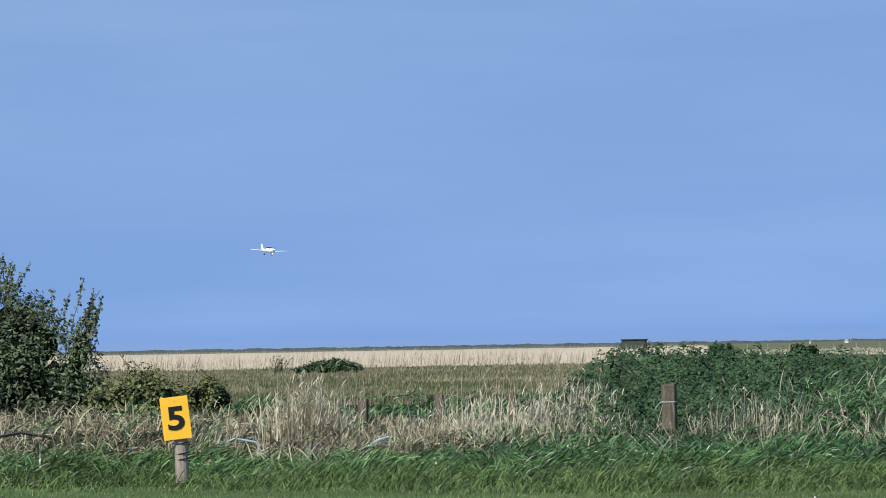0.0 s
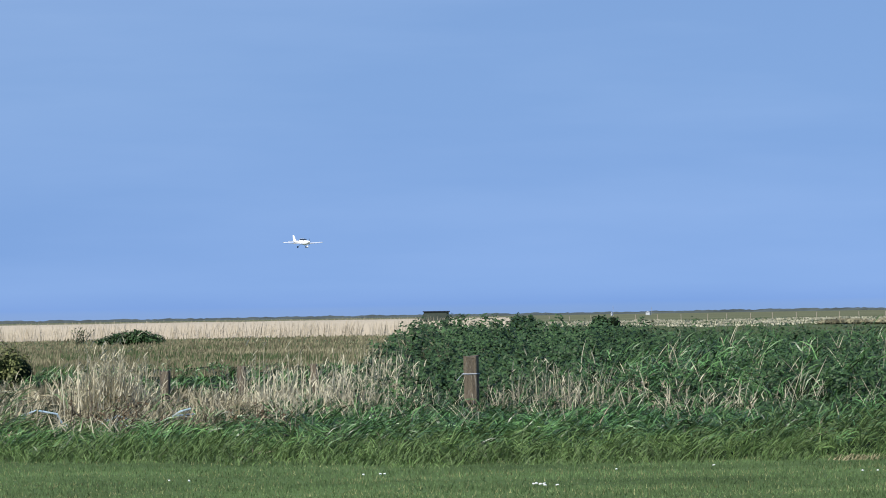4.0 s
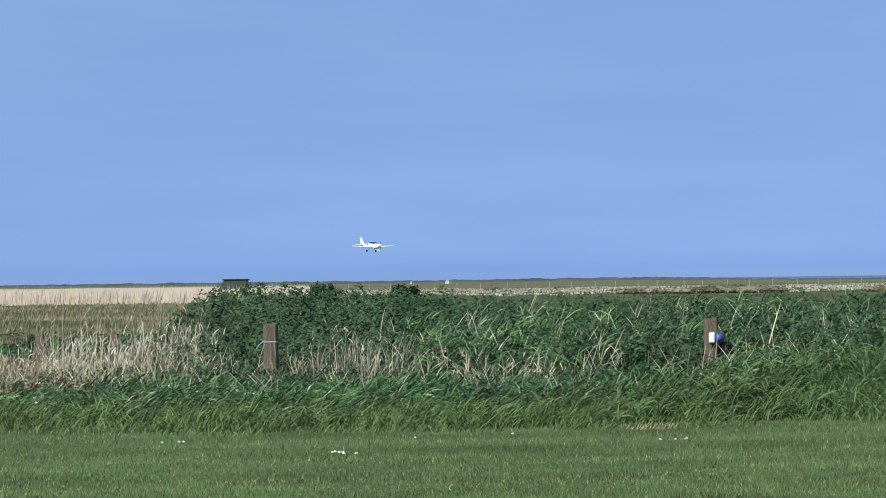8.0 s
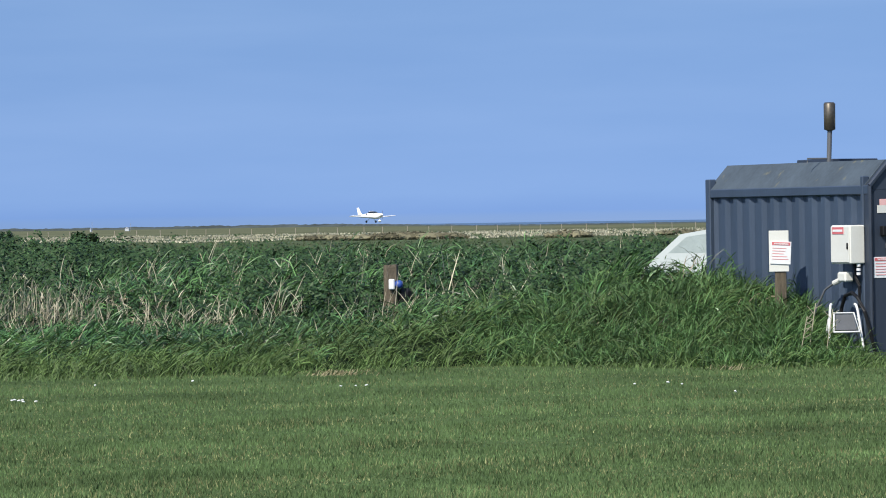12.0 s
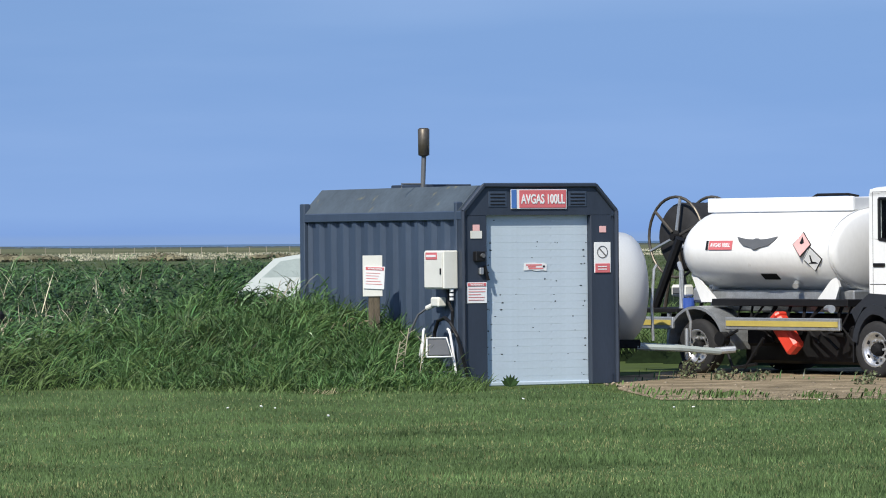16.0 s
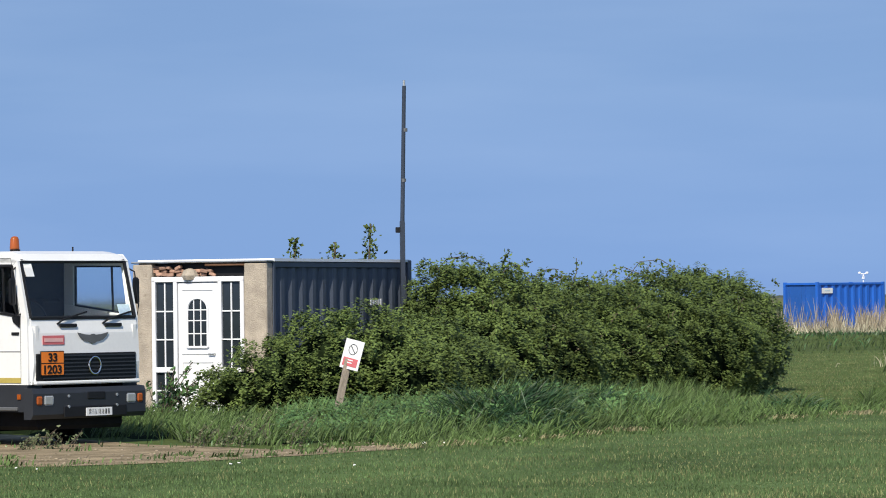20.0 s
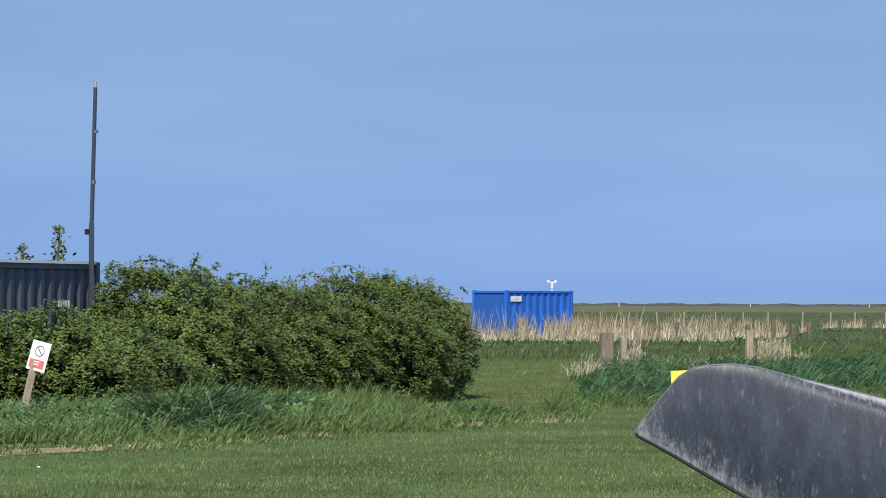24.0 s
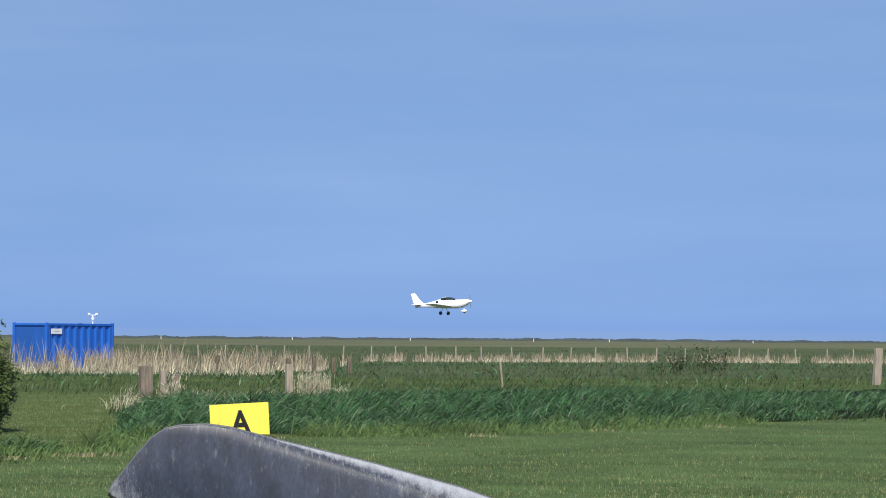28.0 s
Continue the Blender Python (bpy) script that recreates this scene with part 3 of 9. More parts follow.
# ---- living cover ----
def cover(x, y):
    """How high the growth stands over each place."""
    s = y - lawn_edge(x)
    lump = 1 + 0.07 * smooth_noise(x, y, 4.0, 1) + 0.09 * smooth_noise(x, y, 1.3, 2) + 0.08 * smooth_noise(x, y, 0.6, 4)
    far_left = ramp(s, (0, 1.2, 4, 8, 12, 17, 30, 60), (0.03, 0.24, 0.45, 0.78, 0.70, 0.36, 0.28, 0.25)) * np.clip(1 - 0.08 * (x + 21), 0.75, 1.15)
    bank = ramp(s, (0, 1, 4, 8, 11, 14, 40, 46), (0.03, 0.18, 0.36, 0.46, 0.95, 1.25, 1.38, 0.4))
    beside = ramp(s, (0, 1, 3, 5.5, 9, 14, 40, 46), (0.05, 0.36, 0.86, 1.22, 1.36, 1.36, 1.32, 0.4)) * (1 + 0.10 * np.exp(-((x + 2.6) / 1.3) ** 2))
    t = np.clip((x + 9) / 4, 0, 1)
    beside = beside * np.clip((-0.75 - x) / 1.3, 0.25, 1)
    bank = bank * (1 - t) + beside * t
    bank = bank + 0.44 * np.exp(-((x + 17.6) ** 2 / 14 + (y - 75.5) ** 2 / 18)) + 0.02 * np.clip((x + 14) / 6, 0, 1)
    bank = np.where((x > -4.9) & (y > 62.3), np.minimum(bank, np.where((y < 65.6) & (x < -2.4), 1.06, 0.35)), bank)
    edge = -18.8 - 0.22 * (y - 70) + 0.35 * smooth_noise(x, y, 3.0, 5)
    m = np.clip((x - edge) / 1.1, 0, 1)
    m = m * m * (3 - 2 * m)
    left = far_left * (1 - m) + bank * m
    right = ramp(s, (0, 0.8, 3, 7, 30), (0.03, 0.18, 0.27, 0.30, 0.3))
    tuft = 0.36 * np.exp(-((x - 12.0) ** 2 / 0.40 + (y - 60.8) ** 2 / 1.0)) + 0.2 * np.exp(-((x - 13.9) ** 2 / 1.6 + (y - 66.9) ** 2 / 2.0))
    right = right * np.clip((x - 8.2) / 2.8, 0.45, 1) + tuft
    field = ramp(s, (0, 1.5, 6, 18, 26, 40), (0.03, 0.25, 0.50, 0.55, 0.12, 0.06)) * np.clip((x - 29) / 5, 0.45, 1)
    k = np.clip((x - 24) / 3, 0, 1)
    right = right * (1 - k) + field * k
    right = right + 0.25 * np.exp(-((x - 28.3) ** 2 / 3 + (y - 98) ** 2 / 60)) + 0.35 * np.exp(-((x - 31.2) ** 2 / 3 + (y - 103.5) ** 2 / 9))
    h = np.where(x < 1, np.minimum(left * lump, 1.84), right * lump)
    h = h - 0.9 * h * np.exp(-((x - 26.3) ** 2 / 1.0 + (y - 80.6) ** 2 / 6.0))
    h = 0.03 + (h - 0.03) * np.clip(gap_side(x, y) / 1.6, 0, 1)
    # clear of the hut, the lorry and the soil
    behind = y > 66.0 - 1.125 * (x - 2.7)
    h = np.where((x > -1.3) & (x < 6.4) & behind, 0.42 * lump, h)
    ahead, aside = (x - 5.01) * 0.669 - (y - 60.1) * 0.743, (x - 5.01) * 0.743 + (y - 60.1) * 0.669
    lorry = (ahead < 1.9) & (np.abs(aside) < 1.6) & (y > 57)
    bare = (x > 0.7) & (x < 11.2) & (y < np.interp(x, SOIL_X, SOIL_Y) + 0.1)
    h = np.where((x > 5.4) & (x < 12), 0.03 + (h - 0.03) * np.clip((y - np.interp(x, SOIL_X, SOIL_Y)) / 2.0, 0, 1), h)
    return np.where(lorry | bare | (x > -1.3) & (x < 5.6) & ~behind, 0.03, h)


# A filling sheet under the growth; its near-black paints the shade between blades.
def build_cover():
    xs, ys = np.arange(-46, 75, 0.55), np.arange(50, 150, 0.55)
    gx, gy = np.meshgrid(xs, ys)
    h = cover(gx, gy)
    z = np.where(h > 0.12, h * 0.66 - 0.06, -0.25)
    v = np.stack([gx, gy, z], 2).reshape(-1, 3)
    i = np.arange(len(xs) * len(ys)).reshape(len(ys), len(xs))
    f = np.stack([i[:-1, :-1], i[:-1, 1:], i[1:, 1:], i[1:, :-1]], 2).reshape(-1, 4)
    tagged(fast_mesh("undergrowth", v, f, GAP_SHADE, smooth=True), "undergrowth sheet below the long grass and brambles, gap shade painted near-black", "undergrowth", kind="stuff")


build_cover()


def scatter(n, x0, x1, r0, r1, weight=None):
    """Places spread over the marsh, thinner with distance: x by bearing, y by range."""
    bear = RNG.uniform(x0, x1, n)
    u = RNG.uniform(0, 1, n)
    r = 1 / (1 / r0 + u * (1 / r1 - 1 / r0))
    x, y = r * np.sin(np.radians(bear)), r * np.cos(np.radians(bear))
    if weight is not None:
        keep = RNG.uniform(0, 1, n) < weight(x, y)
        x, y = x[keep], y[keep]
    return x, y


def lawn_blades():
    x, y = scatter(820000, -23.5, 27.5, 28, 138, lambda x, y: ((y < lawn_edge(x) + 0.3) | in_gap(x, y)) & ~((x > 0.7) & (x < 11) & (y > lawn_edge(x) - 0.1 + 0.5 * smooth_noise(x, y, 0.9, 21))))
    gy = RNG.uniform(74, 137, 26000)
    gx = 19.4 + 0.288 * (gy - 72) + RNG.uniform(-1, 1, len(gy)) * (1.3 + 0.012 * (gy - 72))
    x, y = np.concatenate([x, gx]), np.concatenate([y, gy])
    n = len(x)
    patch = 0.7 * smooth_noise(x, y, 3.1, 8) + 0.5 * smooth_noise(x, y, 0.9, 18) + 0.6 * smooth_noise(x, y, 0.31, 19)
    h = RNG.uniform(0.014, 0.042, n) * np.clip(1 + 0.62 * patch, 0.3, 2.5)
    dry = RNG.uniform(0, 1, n) < np.clip(0.12 - 0.12 * smooth_noise(x, y, 3.5, 28) - 0.05 * patch + np.clip((x - 6) / 10, 0, 1) * (0.06 + 0.34 * np.clip(smooth_noise(x, y, 2.4, 29) + 0.3, 0, 1)), 0.01, 0.6)
    to = RNG.uniform(-3.14, 3.14, n)
    lean = np.stack([np.cos(to), np.sin(to)], 1) * (h * RNG.uniform(0.05, 0.75, n))[:, None]
    for some, mat, name, label in ((~dry, GRASS_SHORT, "lawn_grass", "short mown grass in patches of deeper green"), (dry, LAWN_DRY, "dry_lawn_grass", "short straw-coloured blades through the mown lawn")):
        k = int(some.sum())
        v, f = spike_mesh(np.stack([x, y, np.zeros(n)], 1)[some], h[some], RNG.uniform(0.006, 0.014, k), lean[some], RNG.uniform(-0.8, 0.8, k))
        tagged(fast_mesh(name, v, f, mat), label, "grass", kind="stuff")


lawn_blades()


def is_bramble(x, y):
    """How far brambles and nettles take over from grass and reeds."""
    s = y - lawn_edge(x)
    edge = -19.0 - 0.22 * (y - 70)
    mound = np.clip((s - 7.8) / 3, 0, 1) * np.clip(0.75 + 0.35 * smooth_noise(x, y, 5.0, 12) - 0.28 * (x + 15.0), 0.0, 1)
    patch = np.clip((s - 5.5) / 2, 0, 1) * np.clip(3.0 * (smooth_noise(x, y, 2.2, 15) + 0.05), 0, 1) * np.clip((x + 13) / 3, 0, 1)
    return np.maximum(mound, patch) * (x > edge) * (x < -1) + ((x > -6.2) & (x < -2.2) & (y > 62.4) & (y < 66))


def tufted(n, b0, b1, r0, r1, weight, per, spread):
    """Places in tufts: x, y, and for each blade its tuft's bearing and vigour."""
    x, y = scatter(n // per, b0, b1, r0, r1, weight)
    k = len(x)
    to = np.where(smooth_noise(x, y, 0.9, 61) + RNG.normal(0, 0.5, k) > -0.55, 0.1, 2.9) + RNG.normal(0, 0.3, k)
    vigour = RNG.uniform(0.55, 1.3, k)
    def each(a):
        return np.repeat(a, per)
    m = k * per
    return each(x) + RNG.normal(0, spread, m), each(y) + RNG.normal(0, spread, m), each(to), each(vigour)


def long_grass():
    def some(n, b0, b1, r0, r1, tall, wide, name, mat, label, weight, deep=0.75, per=14, spread=0.11, curl=(0.7, 2.0), wild=0.0):
        x, y, to, vigour = tufted(n, b0, b1, r0, r1, weight, per, spread)
        c = cover(x, y)
        keep = c > 0.1
        x, y, c, to, vigour = x[keep], y[keep], c[keep], to[keep], vigour[keep]
        k = len(x)
        h = np.minimum(c * RNG.uniform(0.75, 1.2, k) + 0.05, tall * RNG.uniform(0.6, 1.1, k)) * vigour
        h = np.where(is_bramble(x, y) > 0.3, np.minimum(h, 0.25), h)
        z = np.maximum(c * (0.70 + 0.26 * vigour) * RNG.uniform(0.92, 1.04, k) * (1 - 0.12 * is_bramble(x, y)) - h * deep, 0)
        v, f = arc_mesh(np.stack([x, y, z], 1), h * 1.5, RNG.uniform(0.6, 1.4, k) * wide, to + RNG.normal(0, 0.6 + wild, k), RNG.uniform(0.0, 0.6 + 0.6 * wild, k), RNG.uniform(*curl, k), RNG.uniform(-1.2, 1.2, k))
        tagged(fast_mesh(name, v, f, mat), label, "grass", kind="stuff")

    some(70000, -23, 0, 54, 75, 0.30, 0.013, "long_grass", GRASS_EDGE, "bright uncut grass at the foot of the bank", lambda x, y: (x < -0.9) * np.clip((5.5 - (y - lawn_edge(x))) / 3, 0, 1) * (0.35 + 0.65 * (smooth_noise(x, y, 1.6, 94) > -0.2)))
    some(52000, -23, 0, 55, 72, 0.46, 0.017, "tussock_grass", GRASS_LONG, "dark tussocks combed over by the wind",
         lambda x, y: (x < -0.9) * np.clip((y - lawn_edge(x) - 1.0) / 1.5, 0, 1) * np.clip((9 - (y - lawn_edge(x))) / 2, 0, 1) * np.where((x < -19) & (y > 61), 0.15, np.clip((-7 - x) / 4, 0.12, 1)) * (smooth_noise(x, y, 1.9, 64) > -0.25), per=26, spread=0.16, curl=(1.2, 2.2))
    some(66000, -9.5, -0.8, 54, 66, 0.24, 0.012, "long_grass", GRASS_BRIGHT, "fine bright grass on the mound beside the hut", lambda x, y: (x < -0.9) * np.clip((x + 7.5) / 2.5, 0, 1) * np.clip((5.8 - (y - lawn_edge(x))) / 2.5, 0, 1), deep=0.85, per=18, spread=0.13, curl=(0.3, 1.5), wild=0.9)
    some(1600, -20.6, -18.6, 57, 60, 0.42, 0.013, "long_grass", GRASS_EDGE, "tuft of long grass at the number board's post", lambda x, y: np.exp(-((x + 20.45) ** 2 / 0.2 + (y - 57.75) ** 2 / 0.05)), per=20, spread=0.12, curl=(0.2, 1.4))
    some(44000, -23, 0, 60, 100, 0.36, 0.017, "long_grass", GRASS_LONG, "long wind-bent green grass on the bank",
         lambda x, y: (x < -0.9) * (1 - 0.85 * is_bramble(x, y)) * np.where((x < -17.4 - 0.15 * (y - 66)) & (y > 61), 0.10, 1) * (smooth_noise(x, y, 1.4, 66) > -0.5))
    some(90000, 0, 14.6, 54, 100, 0.34, 0.013, "long_grass", GRASS_EDGE, "uncut green grass before the hedge",
         lambda x, y: (x > 0) * (0.45 + 0.55 * (smooth_noise(x, y, 1.2, 67) > -0.2)), per=16, spread=0.14, curl=(0.1, 1.3))
    some(40000, 10.2, 14.6, 59, 69, 0.6, 0.013, "tussock_grass", TUSSOCK, "deep green tussocks before the hedge", lambda x, y: np.exp(-((x - 12.0) ** 2 / 0.45 + (y - 60.8) ** 2 / 1.2)) + 0.2 * np.exp(-((x - 14.0) ** 2 / 3.5 + (y - 66.9) ** 2 / 3.0)), per=30, spread=0.14)
    some(120000, 14.6, 27, 70, 125, 0.36, 0.014, "long_grass", GRASS_DEEP, "long wind-bent deep green grass along the lawn", lambda x, y: (x > 0) * (0.5 + 0.5 * (smooth_noise(x, y, 1.6, 68) > -0.3)), per=18, spread=0.2)
    some(5000, 15.2, 19.5, 98, 108, 0.75, 0.018, "tussock_grass", GRASS_DEEP, "dark tussocks round the old posts", lambda x, y: np.exp(-((x - 31.2) ** 2 / 3.0 + (y - 103.5) ** 2 / 8.0)), per=26, spread=0.25)
    some(44000, -24, -13, 60, 100, 0.26, 0.015, "dead_grass", MARSH_STRAW, "dull straw-brown grass out on the marsh", lambda x, y: (y > 61) * (x < -17) * (0.2 + 0.8 * (smooth_noise(x, y, 0.9, 33) > -0.25)), curl=(0.1, 1.6), wild=1.2)
    some(9000, -23, 27, 58, 90, 0.34, 0.014, "dead_grass", THATCH, "dead straw-coloured grass among the green", lambda x, y: ((x < -1) | (x > 8)) * (smooth_noise(x, y, 1.7, 34) > 0.2), wild=0.8)

    some(15000, -24.5, -11.5, 92, 200, 0.32, 0.03, "marsh_grass", GRASS_LONG, "rough green grass across the marsh", lambda x, y: np.where(y < 150, 1.0, 0.0) * (x < -17))
    x, y = scatter(26000, -24.5, -11.5, 140, 292)
    keep = smooth_noise(x, y, 30.0, 97) > 0.1
    x, y = x[keep], y[keep]
    n = len(x)
    h = RNG.uniform(0.08, 0.3, n) * np.clip(1 + 0.6 * smooth_noise(x, y, 14.0, 98), 0.2, 2)
    v, f = spike_mesh(np.stack([x, y, np.zeros(n)], 1), h, RNG.uniform(0.03, 0.08, n), wind(n, h * 0.2), RNG.uniform(-0.5, 0.5, n))
    tagged(fast_mesh("marsh_grass", v, f, GRASS_FAR), "strip of green rushes across the marsh", "grass", kind="stuff")

    # reed shoots: leaves in tiers up each stem, streaming before the wind
    per = 10
    x, y, to, vigour = tufted(170000, -16.5, 0, 55, 96, lambda x, y: (x < -0.9) * (x > -19.5 - 0.22 * (y - 70)) * np.clip((y - lawn_edge(x) - np.interp(x, (-12, -7), (3.5, 0.7))) / 2.5, 0, 1) * (is_bramble(x, y) < 0.25) * np.clip(0.45 + 1.1 * smooth_noise(x, y, 0.55, 69), 0.02, 1), per, 0.06)
    k = len(x)
    c, s = cover(x, y), y - lawn_edge(x)
    z = np.minimum(c, 1.4) * (0.78 + 0.16 * np.minimum(vigour, 1.0)) - RNG.uniform(0, 0.6, k) ** 1.3 * np.minimum(c, 0.9)
    # Finer leaves by the hut; a brighter material paints in their sunlit slope.
    sunlit = (s < 7.0) & (x > -10) & (RNG.uniform(0, 1, k) < 0.8)
    v, f = arc_mesh(np.stack([x, y, np.maximum(z, 0.02)], 1), RNG.uniform(0.13, 0.29, k) * np.where(sunlit, 0.72, 1), RNG.uniform(0.011, 0.022, k) * np.where(sunlit, 0.68, 1), to + RNG.choice((0.0, 0.0, 0.0, 2.8), k) + RNG.normal(0, 0.75, k), RNG.uniform(0.35, 1.25, k) * np.where(sunlit, 0.75, 1), RNG.uniform(0.3, 1.3, k), RNG.uniform(-1.0, 1.0, k))
    sunlit = np.tile(sunlit.astype(int), 5)
    tagged(fast_mesh("bank_reed_leaves", v, f, None, [REED_LEAF, GRASS_EDGE], sunlit), "green reed leaves streaming in tiers on the bank", "reeds", kind="stuff")

    # pale dead stems lying every way through the bank
    x, y = scatter(7000, -16, -2, 58, 76)
    s = y - lawn_edge(x)
    keep = (s > 4.5) & (x < -4) & (RNG.uniform(0, 1, len(x)) < np.clip((s - 4) / 5, 0.1, 1) * (0.15 + 0.85 * (smooth_noise(x, y, 2.0, 95) > 0.25))) & (x > -18.5) & (is_bramble(x, y) < 0.3)
    x, y = x[keep], y[keep]
    k = len(x)
    z = cover(x, y) * RNG.uniform(0.6, 0.92, k)
    v, f = arc_mesh(np.stack([x, y, z], 1), RNG.uniform(0.15, 0.5, k), RNG.uniform(0.006, 0.012, k), RNG.choice((0.1, 3.0), k) + RNG.normal(0, 0.5, k), RNG.uniform(0.0, 0.7, k), RNG.uniform(0, 0.6, k), RNG.uniform(-1.3, 1.3, k))
    tagged(fast_mesh("dead_stems", v, f, REED), "pale dead grass stems caught in the green bank", "grass", kind="stuff")


long_grass()


def edge_grass():
    """Uncut fringe that eases the lawn into the long grass."""
    x, s = RNG.uniform(-24, 42, 7000), RNG.uniform(-2.6, 1.8, 7000)
    per = 13
    x, s = np.repeat(x, per) + RNG.normal(0, 0.12, 7000 * per), np.repeat(s, per) + RNG.normal(0, 0.12, 7000 * per)
    y = lawn_edge(x) + s
    ragged = 0.7 * smooth_noise(x, y, 2.5, 92)
    keep = ((x < -0.9) | (x > 9.5)) & (np.abs(x - 26.2) > 0.95) & (gap_side(x, y) > 0) & (RNG.uniform(0, 1, len(x)) < np.clip((s + 1.6 + ragged) / 2.0, 0.0, 1))
    x, y, s = x[keep], y[keep], s[keep]
    n = len(x)
    h = (RNG.uniform(0.03, 0.08, n) + np.clip(s + 0.8, 0, 2.4) * RNG.uniform(0.02, 0.085, n)) * np.clip(1 + 0.5 * smooth_noise(x, y, 0.8, 96), 0.4, 1.7)
    v, f = arc_mesh(np.stack([x, y, np.zeros(n)], 1), h * 1.4, RNG.uniform(0.008, 0.016, n), RNG.choice((0.1, 0.1, 2.9), n) + RNG.normal(0, 0.6, n), RNG.uniform(0, 0.6, n), RNG.uniform(0.2, 1.3, n), RNG.uniform(-1.2, 1.2, n))
    tagged(fast_mesh("edge_grass", v, f, GRASS_EDGE), "uncut fringe of bright grass along the lawn", "grass", kind="stuff")


edge_grass()


def leaf_sprays(at, along, per, leaf, reach, lift=0.95):
    """Leaves in short sprays: at (n, 3) are the stalks, along (n, 3) the way that they grow; blades lie flat and overlap like shingles."""
    n = len(at)
    along = along / np.linalg.norm(along, axis=1, keepdims=True)
    s = RNG.uniform(0, 1, (n, per, 1))
    p = at[:, None] + along[:, None] * s * RNG.uniform(*reach, (n, 1, 1)) - np.array([0, 0, 0.22]) * s * s * RNG.uniform(0.3, 1.2, (n, 1, 1))
    p = (p + RNG.normal(0, 0.035, (n, per, 3))).reshape(-1, 3)
    tilt = np.repeat(RNG.normal(0, 0.25, (n, 3)), per, 0)
    face = np.repeat(along, per, 0) * 0.45 + np.array([0, -0.25, lift]) + tilt + RNG.normal(0, 0.30, p.shape)
    return p, face, RNG.uniform(*leaf, len(p))


def bramble_bank():
    x, y = scatter(58000, -16.8, -1.5, 62, 105, lambda x, y: is_bramble(x, y) * np.clip(0.8 + 0.7 * smooth_noise(x, y, 0.9, 16), 0.3, 1))
    c = cover(x, y)
    n = len(x)
    at = np.stack([x, y, c * RNG.uniform(0.74, 1.0, n) + 0.02], 1)
    p, face, size = leaf_sprays(at, RNG.normal(size=(n, 3)) * np.array([0.8, 0.8, 0.25]) + np.array([0.2, -0.7, 0.05]), 11, (0.045, 0.10), (0.08, 0.24))
    v, f = leaf_mesh(p, size, face)
    tagged(fast_mesh("bramble_bank", v, f, BRAMBLE), "dense dark green brambles and nettles on the bank", "brambles", kind="stuff")


bramble_bank()


def reeds(name, n, place, tall, wide, mat, label, lean=0.35, base=None):
    x, y, *more = place(n)
    k = len(x)
    h = tall * RNG.uniform(0.5, 1.15, k) * (more[0] if more else 1.0)
    z = cover(x, y) * 0.22 if base is None else np.full(k, base)
    to = np.where(RNG.uniform(0, 1, k) < 0.65, 0.1, 3.0) + RNG.normal(0, 0.5, k)
    v, f = arc_mesh(np.stack([x, y, z], 1), h * 1.05, wide * RNG.uniform(0.6, 1.4, k), to, np.abs(RNG.normal(0, 0.13, k)), np.where(RNG.uniform(0, 1, k) < 0.3, RNG.uniform(0.4, 1.0, k), 0) * lean * 2 + RNG.uniform(0.0, lean, k), RNG.uniform(-1.3, 1.3, k))
    return tagged(fast_mesh(name, v, f, mat), label, "reeds", kind="stuff")


def clumps(centres, spread):
    """Places gathered in clumps round the centres (x, y, share, and where known how high)."""
    def place(n):
        c = np.array(centres)
        pick = RNG.choice(len(c), n, p=c[:, 2] / c[:, 2].sum())
        high = (c[:, 3] if c.shape[1] > 3 else np.random.default_rng(len(c)).uniform(0.4, 1.15, len(c)))[pick]
        return c[pick, 0] + RNG.normal(0, spread, n) * 1.6, c[pick, 1] + RNG.normal(0, spread, n), high
    return place


def dry_reeds(n, place, tall, label):
    """Standing dead reeds: thin stems, most of them upright, with short bleached leaves that hang from their upper half."""
    x, y, high = place(n)
    h = tall * RNG.uniform(0.5, 1.1, n) * high
    z = cover(x, y) * 0.22
    to = np.where(RNG.uniform(0, 1, n) < 0.65, 0.1, 3.0) + RNG.normal(0, 0.6, n)
    lean = np.where(RNG.uniform(0, 1, n) < 0.15, RNG.uniform(0.2, 0.6, n), np.abs(RNG.normal(0, 0.07, n)))
    sv, sf = arc_mesh(np.stack([x, y, z], 1), h, RNG.uniform(0.008, 0.016, n), to, lean, RNG.uniform(0, 0.2, n), RNG.uniform(-0.8, 0.8, n))
    per = 3
    f = RNG.uniform(0.3, 1.0, n * per) * np.repeat(h, per)
    a, t = np.repeat(lean, per), np.repeat(to, per)
    root = np.stack([np.repeat(x, per) + np.cos(t) * np.sin(a) * f, np.repeat(y, per) + np.sin(t) * np.sin(a) * f, np.repeat(z, per) + np.cos(a) * f], 1)
    m = n * per
    lv, lf = arc_mesh(root, RNG.uniform(0.06, 0.17, m), RNG.uniform(0.008, 0.016, m), RNG.choice((0.2, 0.2, 2.9), m) + RNG.normal(0, 0.6, m), RNG.uniform(0.05, 0.7, m), RNG.uniform(0.1, 0.9, m), RNG.uniform(-1.0, 1.0, m))
    return tagged(fast_mesh("reed_clumps", np.concatenate([sv, lv]), np.concatenate([sf, lf + len(sv)]), REED), label, "reeds", kind="stuff")


